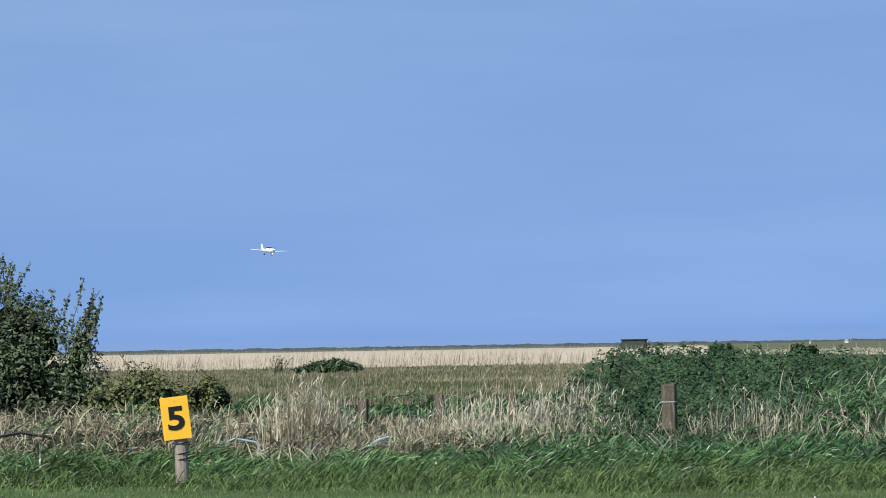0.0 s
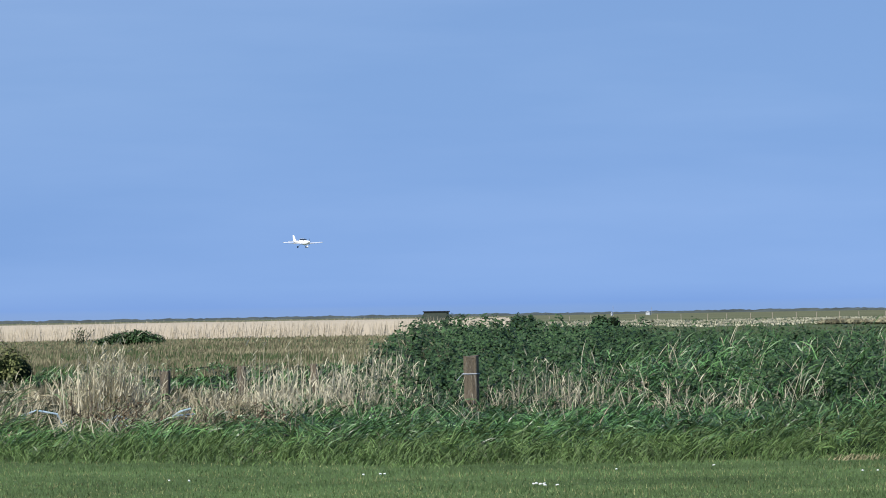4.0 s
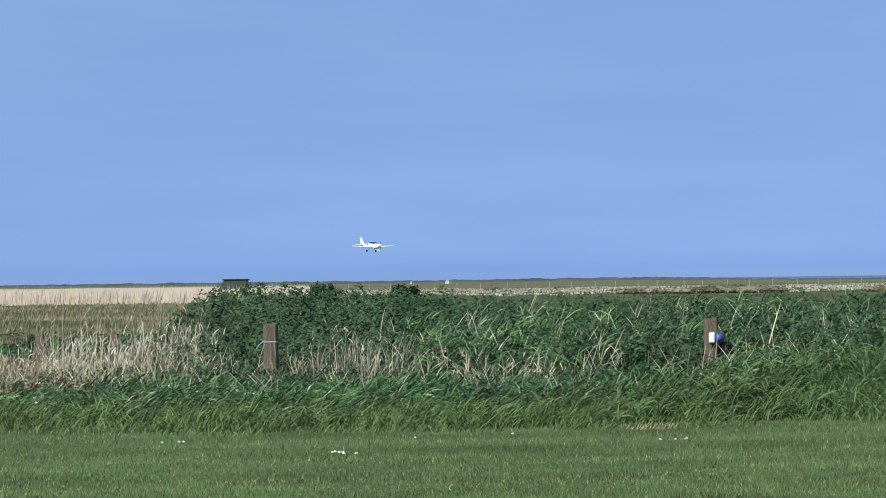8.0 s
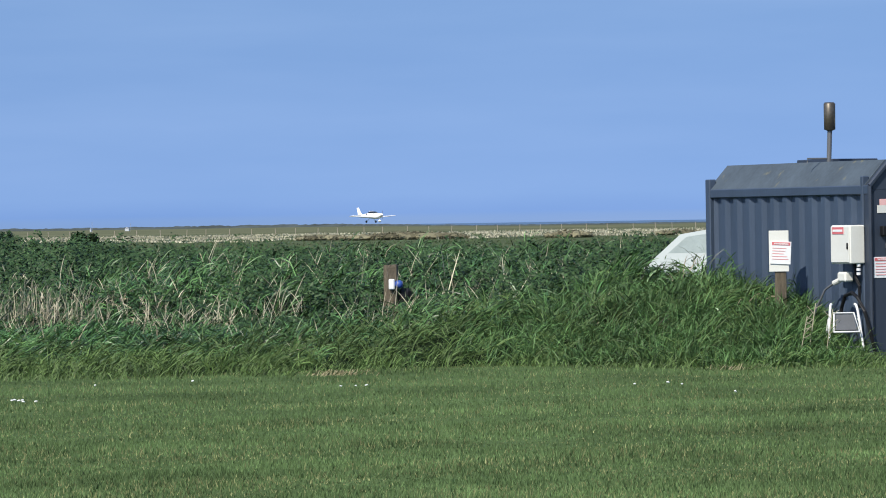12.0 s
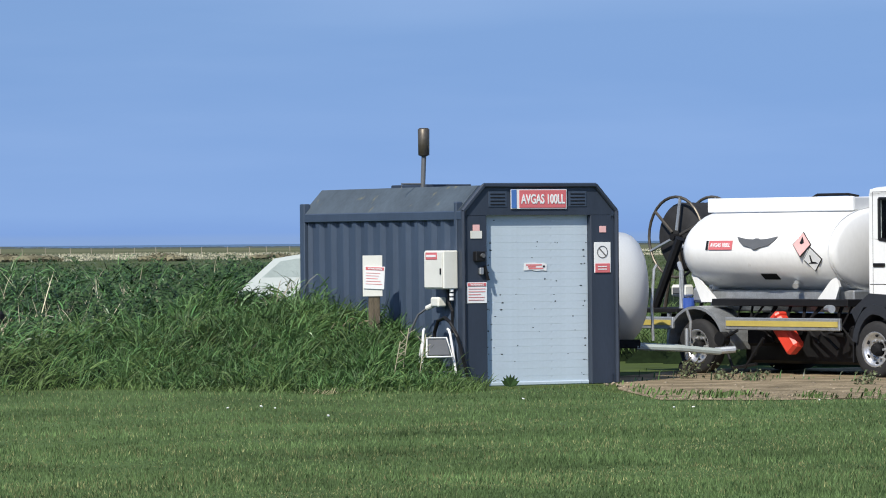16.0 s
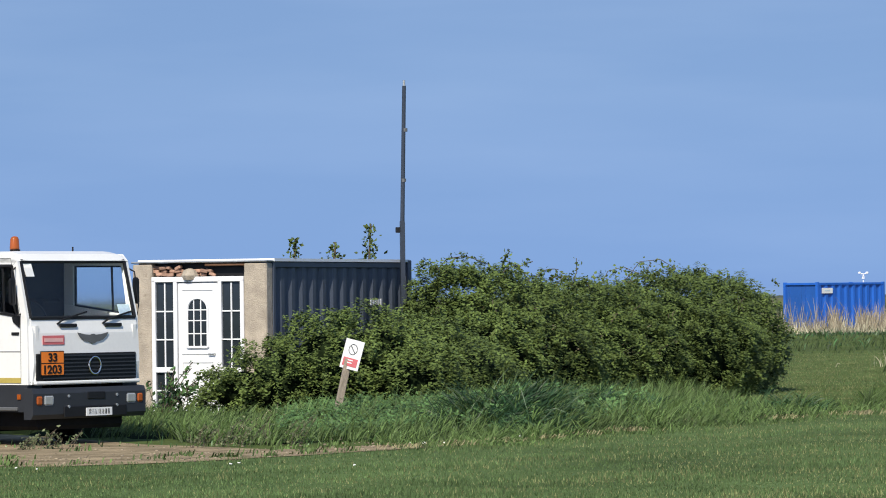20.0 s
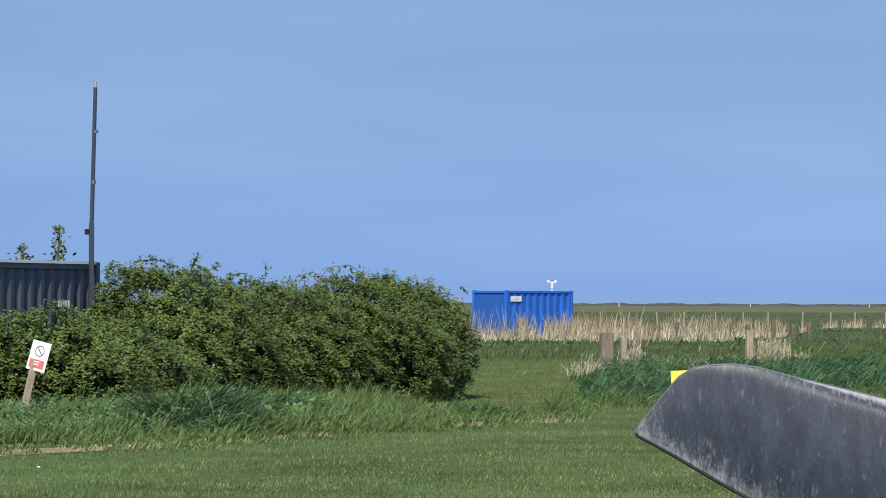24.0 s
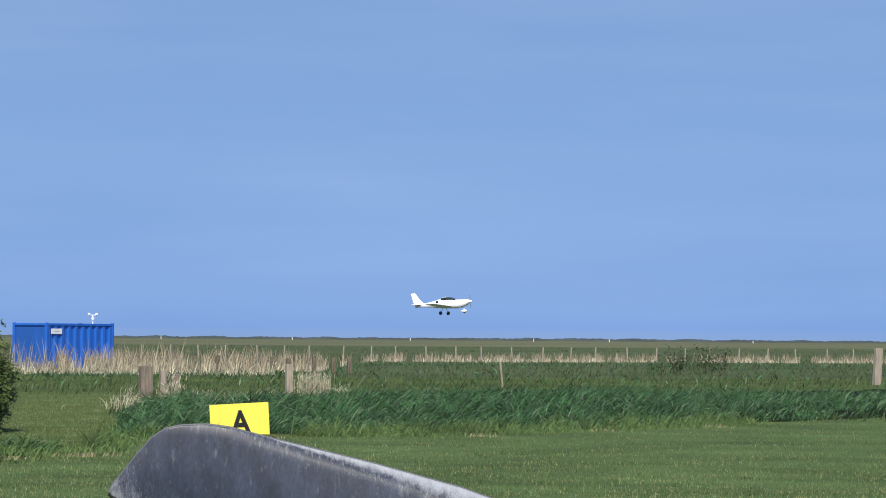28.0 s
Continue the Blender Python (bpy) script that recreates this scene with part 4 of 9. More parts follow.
def marsh_reeds():
    g = np.random.default_rng(3)
    spots = [(x, np.interp(x, (-32, -15), (64.5, 66.0)) + g.normal(0, 1.4), g.uniform(0.3, 1.0) ** 2, g.uniform(0.35, 0.65)) for x in g.uniform(-23, -15.5, 18)]
    spots += [(-20.85, 63.6, 2.2, 0.8), (-20.62, 63.4, 3.6, 1.0), (-20.42, 63.5, 3.6, 1.05), (-20.22, 63.7, 2.4, 0.9), (-20.0, 63.4, 1.0, 0.6)]
    spots += [(-19.3 + 0.23 * k, 66.4 + g.normal(0, 0.5), g.uniform(0.5, 1.3), g.uniform(0.65, 1.05)) for k in range(12)]
    spots += [(-17.25, 64.9, 1.0, 0.65), (-16.9, 64.7, 1.0, 0.75), (-16.45, 64.6, 0.8, 0.65), (-15.9, 64.6, 0.5, 0.6)]
    dry_reeds(1750, clumps(spots, 0.13), 1.30, "pale dry reeds standing in clumps along the old fence")
    bank = [(-14.5, 63.8, 0.8, 0.75), (-14.0, 63.6, 1.2, 1.0), (-13.55, 63.8, 1.3, 0.9), (-13.0, 63.3, 1.2, 0.75), (-12.6, 63.4, 0.6, 0.5), (-11.8, 63.1, 0.9, 0.65), (-11.0, 62.9, 0.7, 0.5), (-10.8, 63.0, 0.5, 0.6), (-7.7, 65.2, 0.5, 0.8), (-8.0, 65.4, 0.4, 0.7)]
    dry_reeds(330, clumps(bank, 0.13), 1.12, "pale dry reeds before the green bank")
    reeds("dead_grass", 900, clumps([(x, y - 0.25, w) for x, y, w, _ in bank], 0.2), 0.42, 0.018, THATCH, "tan dead leaves at the foot of the reeds", lean=1.2)
    low = [(x, 62.3 + g.normal(0, 1.5), g.uniform(0.2, 1) ** 2) for x in np.arange(-32, -15.5, 0.28)]
    reeds("dead_grass", 3000, clumps(low, 0.26), 0.42, 0.016, THATCH, "tangled dead grass in the marsh", lean=1.3)
    reeds("dead_grass", 2200, clumps([(x, y - 0.6, w) for x, y, w in low if x < -17], 0.3), 0.5, 0.016, REED, "bleached dead grass tangled in the marsh", lean=1.5)
    tall = [(x, y, 1) for x, y in zip(g.uniform(-15.5, -3, 60), g.uniform(63.5, 69, 60))]
    reeds("reed_stalks", 240, clumps(tall, 0.4), 0.98, 0.012, REED, "single tall dry stalks above the bank", lean=0.3)
    x = np.repeat(np.array([-7.9, -7.1, -6.45, -6.2, -5.6, -5.45, -4.9, -9.4]), 3) + g.normal(0, 0.07, 24)
    n = len(x)
    v, f = arc_mesh(np.stack([x, 67.5 + g.normal(0, 0.5, n), np.full(n, 0.75)], 1), g.uniform(0.45, 1.0, n), np.full(n, 0.020), g.choice((0.2, 3.0), n), g.uniform(0, 0.3, n), g.uniform(0, 0.2, n), g.uniform(-1, 1, n))
    tagged(fast_mesh("reed_stalks", v, f, REED), "tall bleached stalks standing over the bank", "reeds", kind="stuff")


marsh_reeds()


def far_reeds():
    def bed(n):
        b = RNG.uniform(-24, -12.8, n)
        r = 398 + 70 * RNG.uniform(0, 1, n) ** 2
        return r * np.sin(np.radians(b)), r * np.cos(np.radians(b))
    reeds("reed_bed", 11000, bed, 1.5, 0.04, REED_FAR, "wide bed of pale golden reeds before the sea", lean=0.2, base=0.0)

    b, r = np.meshgrid(np.radians(np.arange(-24.5, -12.5, 0.12)), np.array([399.0, 402, 405, 413, 433, 453, 483]))
    top = np.where(r < 400, 0.0, np.where(r < 404, 1.0, 1.42)) + 0.02 * smooth_noise(b * 400, r, 12.0, 50)
    v = np.stack([r * np.sin(b), r * np.cos(b), top], 2).reshape(-1, 3)
    i = np.arange(b.size).reshape(b.shape)
    tagged(fast_mesh("reed_litter", v, np.stack([i[:-1, :-1], i[:-1, 1:], i[1:, 1:], i[1:, :-1]], 2).reshape(-1, 4), REED_FAR, smooth=True), "packed stems of the golden reed bed", "reeds", kind="stuff")

    def pale(n):
        b = RNG.uniform(-12.2, 2.5, n)
        r = 500 + 330 * RNG.uniform(0, 1, n) + 25 * np.sin(b * 2.1)
        keep = smooth_noise(b * 6, r * 0.05, 6.0, 71) > -0.25
        return (r * np.sin(np.radians(b)))[keep], (r * np.cos(np.radians(b)))[keep]
    reeds("pale_grass", 42000, pale, 0.22, 0.13, MARSH_PALE, "strips of pale dry grass far out on the marsh", lean=0.3, base=0.0)

    def line(n):
        b = 15.2 + 11.3 * RNG.uniform(0, 1, n) ** 1.3
        b = b[(smooth_noise(b * 3, b, 1.6, 81) + RNG.normal(0, 0.3, n)) > -0.35]
        r = np.interp(b, (15, 18.8, 19.4, 26), (246, 250, 350, 382)) + RNG.normal(0, 5, len(b))
        return r * np.sin(np.radians(b)), r * np.cos(np.radians(b)), np.interp(b, (15, 18.6, 19.3, 26), (1.15, 1.0, 0.6, 0.65)) * (1 + 0.25 * smooth_noise(b * 5, r, 2.0, 82))
    reeds("reed_belt", 7500, line, 1.05, 0.032, THATCH, "belt of brown dry reeds along the field fence", lean=0.25, base=0.0)

    def foot(n):
        x, y, h = line(n)
        return x * 0.985, y * 0.985, h * 0.5
    reeds("reed_belt", 4200, foot, 1.0, 0.035, REED, "bleached lower leaves of the reed belt", lean=0.5, base=0.0)

    def near(n):
        b = 13.6 + 4.6 * RNG.uniform(0, 1, n) ** 1.4
        r = 226 + RNG.normal(0, 4, n)
        return r * np.sin(np.radians(b)), r * np.cos(np.radians(b)), np.where(RNG.uniform(0, 1, n) < 0.3, 1.3, 0.55) * (1 + 0.3 * smooth_noise(b * 6, r, 2.0, 83))
    reeds("reed_belt", 2600, near, 1.0, 0.028, THATCH, "brown dry reeds round the blue container", lean=0.25, base=0.0)

    def near_foot(n):
        x, y, h = near(n)
        return x * 0.98, y * 0.98, h * 0.6
    reeds("reed_belt", 2000, near_foot, 0.9, 0.032, REED, "bleached dry grass before the blue container", lean=0.6, base=0.0)

    # green tufts along the foot of the belts and over the open field
    b = np.radians(np.concatenate([RNG.uniform(13.4, 27.5, 5000), RNG.uniform(15, 27.5, 7000)]))
    r = np.concatenate([np.interp(np.degrees(b[:5000]), (13, 18.8, 19.4, 27), (205, 212, 300, 330)) + RNG.normal(0, 9, 5000), RNG.uniform(150, 330, 7000)])
    x, y = r * np.sin(b), r * np.cos(b)
    n = len(x)
    keep = (smooth_noise(x, y, 9.0, 84) + RNG.normal(0, 0.2, n) > 0.2) & (gap_side(x, y) > 0.5)
    x, y = x[keep], y[keep]
    n = len(x)
    h = RNG.uniform(0.08, 0.30, n) * np.clip(1 + 0.5 * smooth_noise(x, y, 5.0, 85), 0.3, 1.6)
    v, f = arc_mesh(np.stack([x, y, np.zeros(n)], 1), h * 1.3, RNG.uniform(0.03, 0.06, n), RNG.choice((0.1, 2.9), n) + RNG.normal(0, 0.6, n), RNG.uniform(0, 0.6, n), RNG.uniform(0.2, 1.4, n), RNG.uniform(-1.2, 1.2, n))
    tagged(fast_mesh("field_tufts", v, f, GRASS_DEEP), "dark green tufts across the rough field", "grass", kind="stuff")


far_reeds()


def far_cover():
    """Rough field growth that breaks up the distance."""
    x, y = scatter(85000, -24, 28, 105, 900)
    n = len(x)
    r = np.hypot(x, y)
    keep = ~in_gap(x, y)
    x, y, r = x[keep], y[keep], r[keep]
    n = len(x)
    h = RNG.uniform(0.05, 0.2, n) * (1 + 0.5 * smooth_noise(x, y, 40.0, 9)) + 0.02
    v, f = spike_mesh(np.stack([x, y, np.zeros(n)], 1), h, r * RNG.uniform(0.0001, 0.0004, n), wind(n, h * 0.5), RNG.uniform(-0.5, 0.5, n))
    tagged(fast_mesh("field_grass", v, f, GRASS_FAR), "rough field grass reaching to the shore", "grass", kind="stuff")

    x, y = scatter(60000, -25, -11.5, 130, 398)
    n = len(x)
    h = RNG.uniform(0.06, 0.22, n) * np.clip(1 + 0.9 * smooth_noise(x, y, 12.0, 93), 0.1, 2.2)
    v, f = spike_mesh(np.stack([x, y, np.zeros(n)], 1), h, np.hypot(x, y) * RNG.uniform(0.0002, 0.0006, n), wind(n, h * 0.12), RNG.uniform(-0.5, 0.5, n))
    tagged(fast_mesh("marsh_straw", v, f, MARSH_BROWN), "rough olive-brown dead growth on the marsh", "grass", kind="stuff")


far_cover()


def shore_bank():
    """A low dark bank along the shore, on the skyline."""
    b = np.radians(np.arange(-28, 32, 0.04))
    g = np.random.default_rng(77)
    x = np.tan(b) * 2900
    for _ in range(30):
        x = 0.5 * x + 0.5 * np.tan(b) * np.interp(x, SHORE_X, SHORE_Y)
    y = np.interp(x, SHORE_X, SHORE_Y)
    top = (1.7 + 0.35 * smooth_noise(b * 900, b * 0, 9.0, 60) + g.uniform(-0.25, 0.3, len(b))) * np.clip((y - 1250) / 1600, 0.3, 1)
    flat = np.stack([x, y, np.zeros_like(b)], 1)
    v = np.concatenate([flat - flat * 0.006, flat + np.stack([0 * b, 0 * b, top], 1), flat * 1.02], 0)
    n = len(b)
    i = np.arange(n - 1)[:, None]
    f = np.concatenate([i + np.array([[0, 1, n + 1, n]]), i + np.array([[n, n + 1, 2 * n + 1, 2 * n]])], 0)
    tagged(fast_mesh("shore_bank", v, f, SCRUB), "low dark scrub bank along the shore", "bank", kind="structure")


shore_bank()


# ---- fuel hut ----
def panel(name, x, z, w, h, mat, parent, y=-0.006, depth=0.008, label=""):
    """A flat plate on a wall that faces -y."""
    return part(name, box(bmesh.new(), (w, depth, h), (x, y, z), 0.002), mat, parent, label)


def bars(parent, x, z, w, rows, pitch, h, mat, y, name="print_line"):
    """Lines of print too small to read."""
    g = random.Random(int(1000 * (x + z)))
    for k in range(rows):
        f = g.uniform(0.7, 1.0)
        part(name, box(bmesh.new(), (w * f, 0.003, h), (x - w * (1 - f) / 2, y, z - k * pitch)), mat, parent)


def corrugated(length, z0, z1, pitch, deep, flat=0.3):
    """A corrugated sheet in the y-z plane, its face to -x."""
    bm = bmesh.new()
    line, y = [], 0.0
    while y < length - 0.02:
        for f, x in ((0.0, 0.0), (flat, 0.0), (0.5, deep), (0.5 + flat, deep)):
            if y + f * pitch < length:
                line.append((x, y + f * pitch))
        y += pitch
    line.append((0.0, length))
    n = len(line)
    rings = [[(x, yy, z0) for x, yy in line], [(x, yy, z1) for x, yy in line]]
    back = [[(x + 0.012, yy, z) for x, yy in line] for z in (z0, z1)]
    a = [bm.verts.new(p) for p in rings[0]]
    b = [bm.verts.new(p) for p in rings[1]]
    c = [bm.verts.new(p) for p in back[0]]
    d = [bm.verts.new(p) for p in back[1]]
    for k in range(n - 1):
        bm.faces.new((a[k], b[k], b[k + 1], a[k + 1]))
        bm.faces.new((c[k], c[k + 1], d[k + 1], d[k]))
        bm.faces.new((b[k], d[k], d[k + 1], b[k + 1]))
    return bm


def fuel_hut():
    W, L, TOP, EAVE, IN = 2.30, 4.6, 2.595, 2.255, 0.31
    hut = thing("fuel_hut", pose(-1.22, 56.9, 0, 0, 0, 30), "blue-grey steel container hut with chamfered roof and pale roller shutter", "hut")
    outline = [(0, 2.22), (W, 2.22), (W, EAVE), (W - IN, TOP), (IN, TOP), (0, EAVE)]
    part("front_head", prism(bmesh.new(), outline, 0.0, 0.14), SHED_DARK, hut)
    for x in (0.17, W - 0.19):
        part("front_post", box(bmesh.new(), (0.36 if x < 1 else 0.38, 0.14, 2.22), (x + 0.01 if x < 1 else x, 0.07, 1.11), 0.01), SHED_DARK, hut)
    bm = bmesh.new()
    rim = [(0, 0.02), (0, EAVE + 0.02), (IN, TOP + 0.015), (W - IN, TOP + 0.015), (W, EAVE + 0.02), (W, 0.02)]
    for a, b in zip(rim, rim[1:]):
        rod(bm, (a[0], -0.02, a[1]), (b[0], -0.02, b[1]), 0.03, n=6)
    part("front_rim", bm, SHED_DARK, hut)
    for x in (0.52, 1.72):
        panel("vent_plate", x, 2.43, 0.27, 0.2, SHED_PAINT, hut)
        for k in range(4):
            panel("vent_slot", x, 2.36 + k * 0.045, 0.22, 0.014, BLACK, hut, y=-0.013)
    # roller shutter
    shutter = part("roller_shutter", box(bmesh.new(), (1.60, 0.02, 2.22), (1.13, 0.10, 1.11)), SHUTTER, hut, "pale blue painted roller shutter with chipped paint")
    bm = bmesh.new()
    prism(bm, [(-0.0483, 0.0), (-0.0466, -0.0022), (0.0466, -0.0022), (0.0483, 0.0)], -0.785, 0.785, "x")
    bmesh.ops.transform(bm, verts=bm.verts[:], matrix=Matrix(((1, 0, 0, 0), (0, 0, 1, 0), (0, 1, 0, 0), (0, 0, 0, 1))))
    bmesh.ops.recalc_face_normals(bm, faces=bm.faces[:])
    slat = part("slat", bm, SHUTTER, shutter, m=pose(1.13, 0.088, 0.075))
    for k in range(1, 22):
        again(slat, pose(1.13, 0.088, 0.075 + k * 0.0967), shutter)
    g = random.Random(11)
    for k in range(74):
        edge = g.random()
        x = g.uniform(0.36, 0.47) if edge < 0.4 else g.uniform(1.78, 1.90) if edge < 0.6 else g.uniform(0.4, 1.88)
        z = 0.075 + 0.0967 * (g.randint(0, 21) + 0.5) + g.uniform(-0.012, 0.012) if g.random() < 0.7 else g.uniform(0.1, 2.1)
        a, b = g.uniform(0.006, 0.026), g.uniform(0.004, 0.011)
        chip = [(a * math.cos(0.9 * j) * g.uniform(0.5, 1.1), b * math.sin(0.9 * j) * g.uniform(0.5, 1.1)) for j in range(7)]
        part("paint_chip", prism(bmesh.new(), chip, -0.001, 0.001), BLACK, shutter, m=pose(x, 0.0845, z))
    part("bottom_bar", box(bmesh.new(), (1.58, 0.05, 0.05), (1.13, 0.085, 0.028), 0.01), SHUTTER, hut)
    # long sides
    left = part("side_wall", corrugated(L - 0.3, 0.12, 2.16, 0.36, 0.045), SHED_PAINT, hut, m=pose(0.02, 0.16, 0))
    part("side_wall", corrugated(L - 0.3, 0.12, 2.16, 0.36, 0.045), SHED_PAINT, hut, m=pose(W - 0.02, L - 0.14, 0, 0, 0, 180))
    for x in (0.035, W - 0.035):
        part("top_rail", box(bmesh.new(), (0.09, L, 0.12), (x, L / 2, 2.22), 0.012), SHED_PAINT, hut)
        part("bottom_rail", box(bmesh.new(), (0.09, L, 0.14), (x, L / 2, 0.07), 0.012), SHED_PAINT, hut)
        part("corner_post", box(bmesh.new(), (0.10, 0.14, 2.42), (x, L - 0.02, 1.21), 0.012), SHED_PAINT, hut)
        part("corner_post", box(bmesh.new(), (0.10, 0.07, 2.40), (x, 0.175, 1.20), 0.012), SHED_PAINT, hut)
    part("back_wall", prism(bmesh.new(), [(0.03, 0.05), (W - 0.03, 0.05), (W - 0.03, EAVE), (W - IN, TOP - 0.02), (IN, TOP - 0.02), (0.03, EAVE)], L - 0.05, L), SHED_PAINT, hut)
    for s in (0, 1):
        a = [(0.0, EAVE - 0.01), (IN, TOP - 0.01), (IN, TOP + 0.015), (0.0, EAVE + 0.02)]
        part("roof_slope", prism(bmesh.new(), [(W - u if s else u, v) for u, v in a], 0.13, L), SHED_ROOF, hut)
    part("roof_top", box(bmesh.new(), (W - 2 * IN, L - 0.13, 0.03), (W / 2, 0.13 + (L - 0.13) / 2, TOP), 0.0), SHED_ROOF, hut)
    part("roof_hatch", box(bmesh.new(), (0.7, 1.0, 0.05), (W / 2 - 0.2, 2.6, TOP + 0.035), 0.01), SHED_DARK, hut)
    # exhaust stack
    stack = part("exhaust_stack", rod(bmesh.new(), (0.42, 1.85, TOP), (0.44, 1.85, 3.02), 0.032), GREY_PLASTIC, hut, "dark exhaust pipe")
    part("silencer", lathe(bmesh.new(), [(0.03, 0.0), (0.075, 0.02), (0.078, 0.36), (0.06, 0.38), (0.055, 0.36)], 16, pose(0.44, 1.85, 3.02)), BROWN_STEEL, stack, smooth=True)
    part("bracket", tube(bmesh.new(), [(0.10, 1.85, TOP), (0.10, 1.85, TOP + 0.06), (0.42, 1.85, TOP + 0.06)], 0.012), GREY_PLASTIC, stack)
    # lettered board over the shutter
    board = panel("name_board", 1.13, 2.43, 0.84, 0.26, WHITE, hut, y=-0.016, label="red and white fuel grade board with a blue end")
    panel("red_field", 1.185, 2.43, 0.70, 0.23, SIGN_RED, board, y=-0.024)
    panel("blue_field", 0.755, 2.43, 0.075, 0.24, SIGN_BLUE, board, y=-0.024)
    part("lettering", lettering("AVGAS 100LL", 0.125, 0.66), WHITE, board, m=pose(1.185, -0.030, 2.43))
    # notices on the front
    notice = panel("warning_notice", 0.20, 1.22, 0.30, 0.27, WHITE, hut, label="white warning notice with red print")
    panel("red_band", 0.20, 1.325, 0.27, 0.04, SIGN_RED, notice, y=-0.013)
    part("heading", lettering("WARNING", 0.026, 0.20, 0.002), WHITE, notice, m=pose(0.20, -0.017, 1.325))
    bars(notice, 0.20, 1.27, 0.25, 5, 0.036, 0.008, FADED_RED, -0.013)
    small = panel("small_label", 0.20, 1.97, 0.17, 0.10, OFF_WHITE, hut)
    panel("red_label", 0.20, 2.06, 0.10, 0.08, PINK, small)
    panel("red_label", 2.10, 2.03, 0.10, 0.085, PINK, hut)
    ban = panel("no_flame_notice", 2.09, 1.66, 0.25, 0.40, WHITE, hut, label="white no naked flame notice with a red panel")
    panel("red_panel", 2.09, 1.52, 0.22, 0.12, SIGN_RED, ban, y=-0.013)
    part("ring", ring_mark(bmesh.new(), 0.076, 0.007, (2.09, -0.010, 1.73)), GREY_PLASTIC, ban)
    part("slash", box(bmesh.new(), (0.14, 0.006, 0.014), (0, 0, 0)), GREY_PLASTIC, ban, m=pose(2.09, -0.014, 1.73, 0, 45, 0))
    bars(ban, 2.09, 1.54, 0.15, 2, 0.035, 0.014, WHITE, -0.02)
    label = part("shutter_label", prism(bmesh.new(), [(-0.17, -0.05), (-0.05, -0.045), (0.02, -0.06), (0.10, -0.05), (0.17, -0.058), (0.175, 0.03), (0.12, 0.05), (0.08, 0.035), (0.0, 0.052), (-0.16, 0.05)], -0.003, 0.003), WHITE, shutter, "torn pink and white label", m=pose(1.12, 0.078, 1.55))
    for dx, dz, w in ((-0.02, 0.02, 0.24), (0.01, -0.025, 0.22), (-0.05, -0.002, 0.12)):
        part("print_line", box(bmesh.new(), (w, 0.003, 0.018), (dx, -0.005, dz)), FADED_RED, label)
    part("torn_spot", box(bmesh.new(), (0.03, 0.003, 0.025), (0.13, -0.005, 0.0)), BLACK, label)
    switch = part("switch_box", box(bmesh.new(), (0.14, 0.09, 0.13), (0.22, -0.045, 1.69), 0.01), BLACK, hut, "black isolator switch")
    part("switch_knob", rod(bmesh.new(), (0.24, -0.09, 1.70), (0.24, -0.13, 1.70), 0.028), GREY_PLASTIC, switch)
    part("lock_plate", box(bmesh.new(), (0.06, 0.05, 0.09), (0.26, -0.025, 1.50), 0.01), STEEL, hut)
    part("padlock", rod(bmesh.new(), (0.31, -0.03, 1.57), (0.36, -0.03, 1.38), 0.02), BLACK, hut)
    # meter cabinet on the long side
    cab = part("meter_cabinet", box(bmesh.new(), (0.22, 0.52, 0.50), (-0.11, 0.38, 1.52), 0.015), OFF_WHITE, hut, "cream painted meter cabinet")
    part("cabinet_door", box(bmesh.new(), (0.012, 0.48, 0.46), (-0.226, 0.38, 1.52), 0.004), OFF_WHITE, cab)
    part("cabinet_label", box(bmesh.new(), (0.006, 0.30, 0.09), (-0.235, 0.42, 1.70)), SIGN_RED, cab, "red printed label")
    part("print_line", box(bmesh.new(), (0.004, 0.26, 0.03), (-0.239, 0.42, 1.70)), WHITE, cab)
    part("cabinet_lock", box(bmesh.new(), (0.012, 0.03, 0.08), (-0.236, 0.17, 1.50)), BLACK, cab)
    for k in range(3):
        part("cable_gland", rod(bmesh.new(), (-0.08, 0.16, 1.27 - 0.055 * k), (-0.08, 0.16, 1.235 - 0.055 * k), 0.028), WHITE, cab)
    part("conduit", tube(bmesh.new(), [(-0.06, 0.30, 1.27), (-0.06, 0.28, 1.1), (-0.05, 0.2, 0.98), (-0.05, 0.2, 0.7)], 0.022), BLACK, cab)
    plug = part("plug_socket", box(bmesh.new(), (0.13, 0.22, 0.13), (-0.09, 0.50, 1.10), 0.02, Matrix.Translation((0, 0, 0))), OFF_WHITE, hut, "cream outdoor socket with a plug")
    part("plug", rod(bmesh.new(), (-0.10, 0.58, 1.07), (-0.14, 0.72, 1.02), 0.035), OFF_WHITE, plug)
    part("cable", tube(bmesh.new(), [(-0.14, 0.72, 1.02), (-0.20, 0.86, 0.93), (-0.26, 0.98, 0.70), (-0.30, 1.08, 0.42), (-0.36, 1.3, 0.2)], 0.014), GREY_PLASTIC, plug)
    part("hose_loop", tube(bmesh.new(), [(-0.10, 0.62, 0.42), (-0.12, 0.56, 0.70), (-0.14, 0.42, 0.86), (-0.16, 0.2, 0.90), (-0.16, 0.05, 0.84), (-0.12, -0.06, 0.66), (-0.06, -0.09, 0.4), (0.02, -0.09, 0.1)], 0.025), BLACK, hut, "black rubber hose in a loop")
    return hut


fuel_hut()


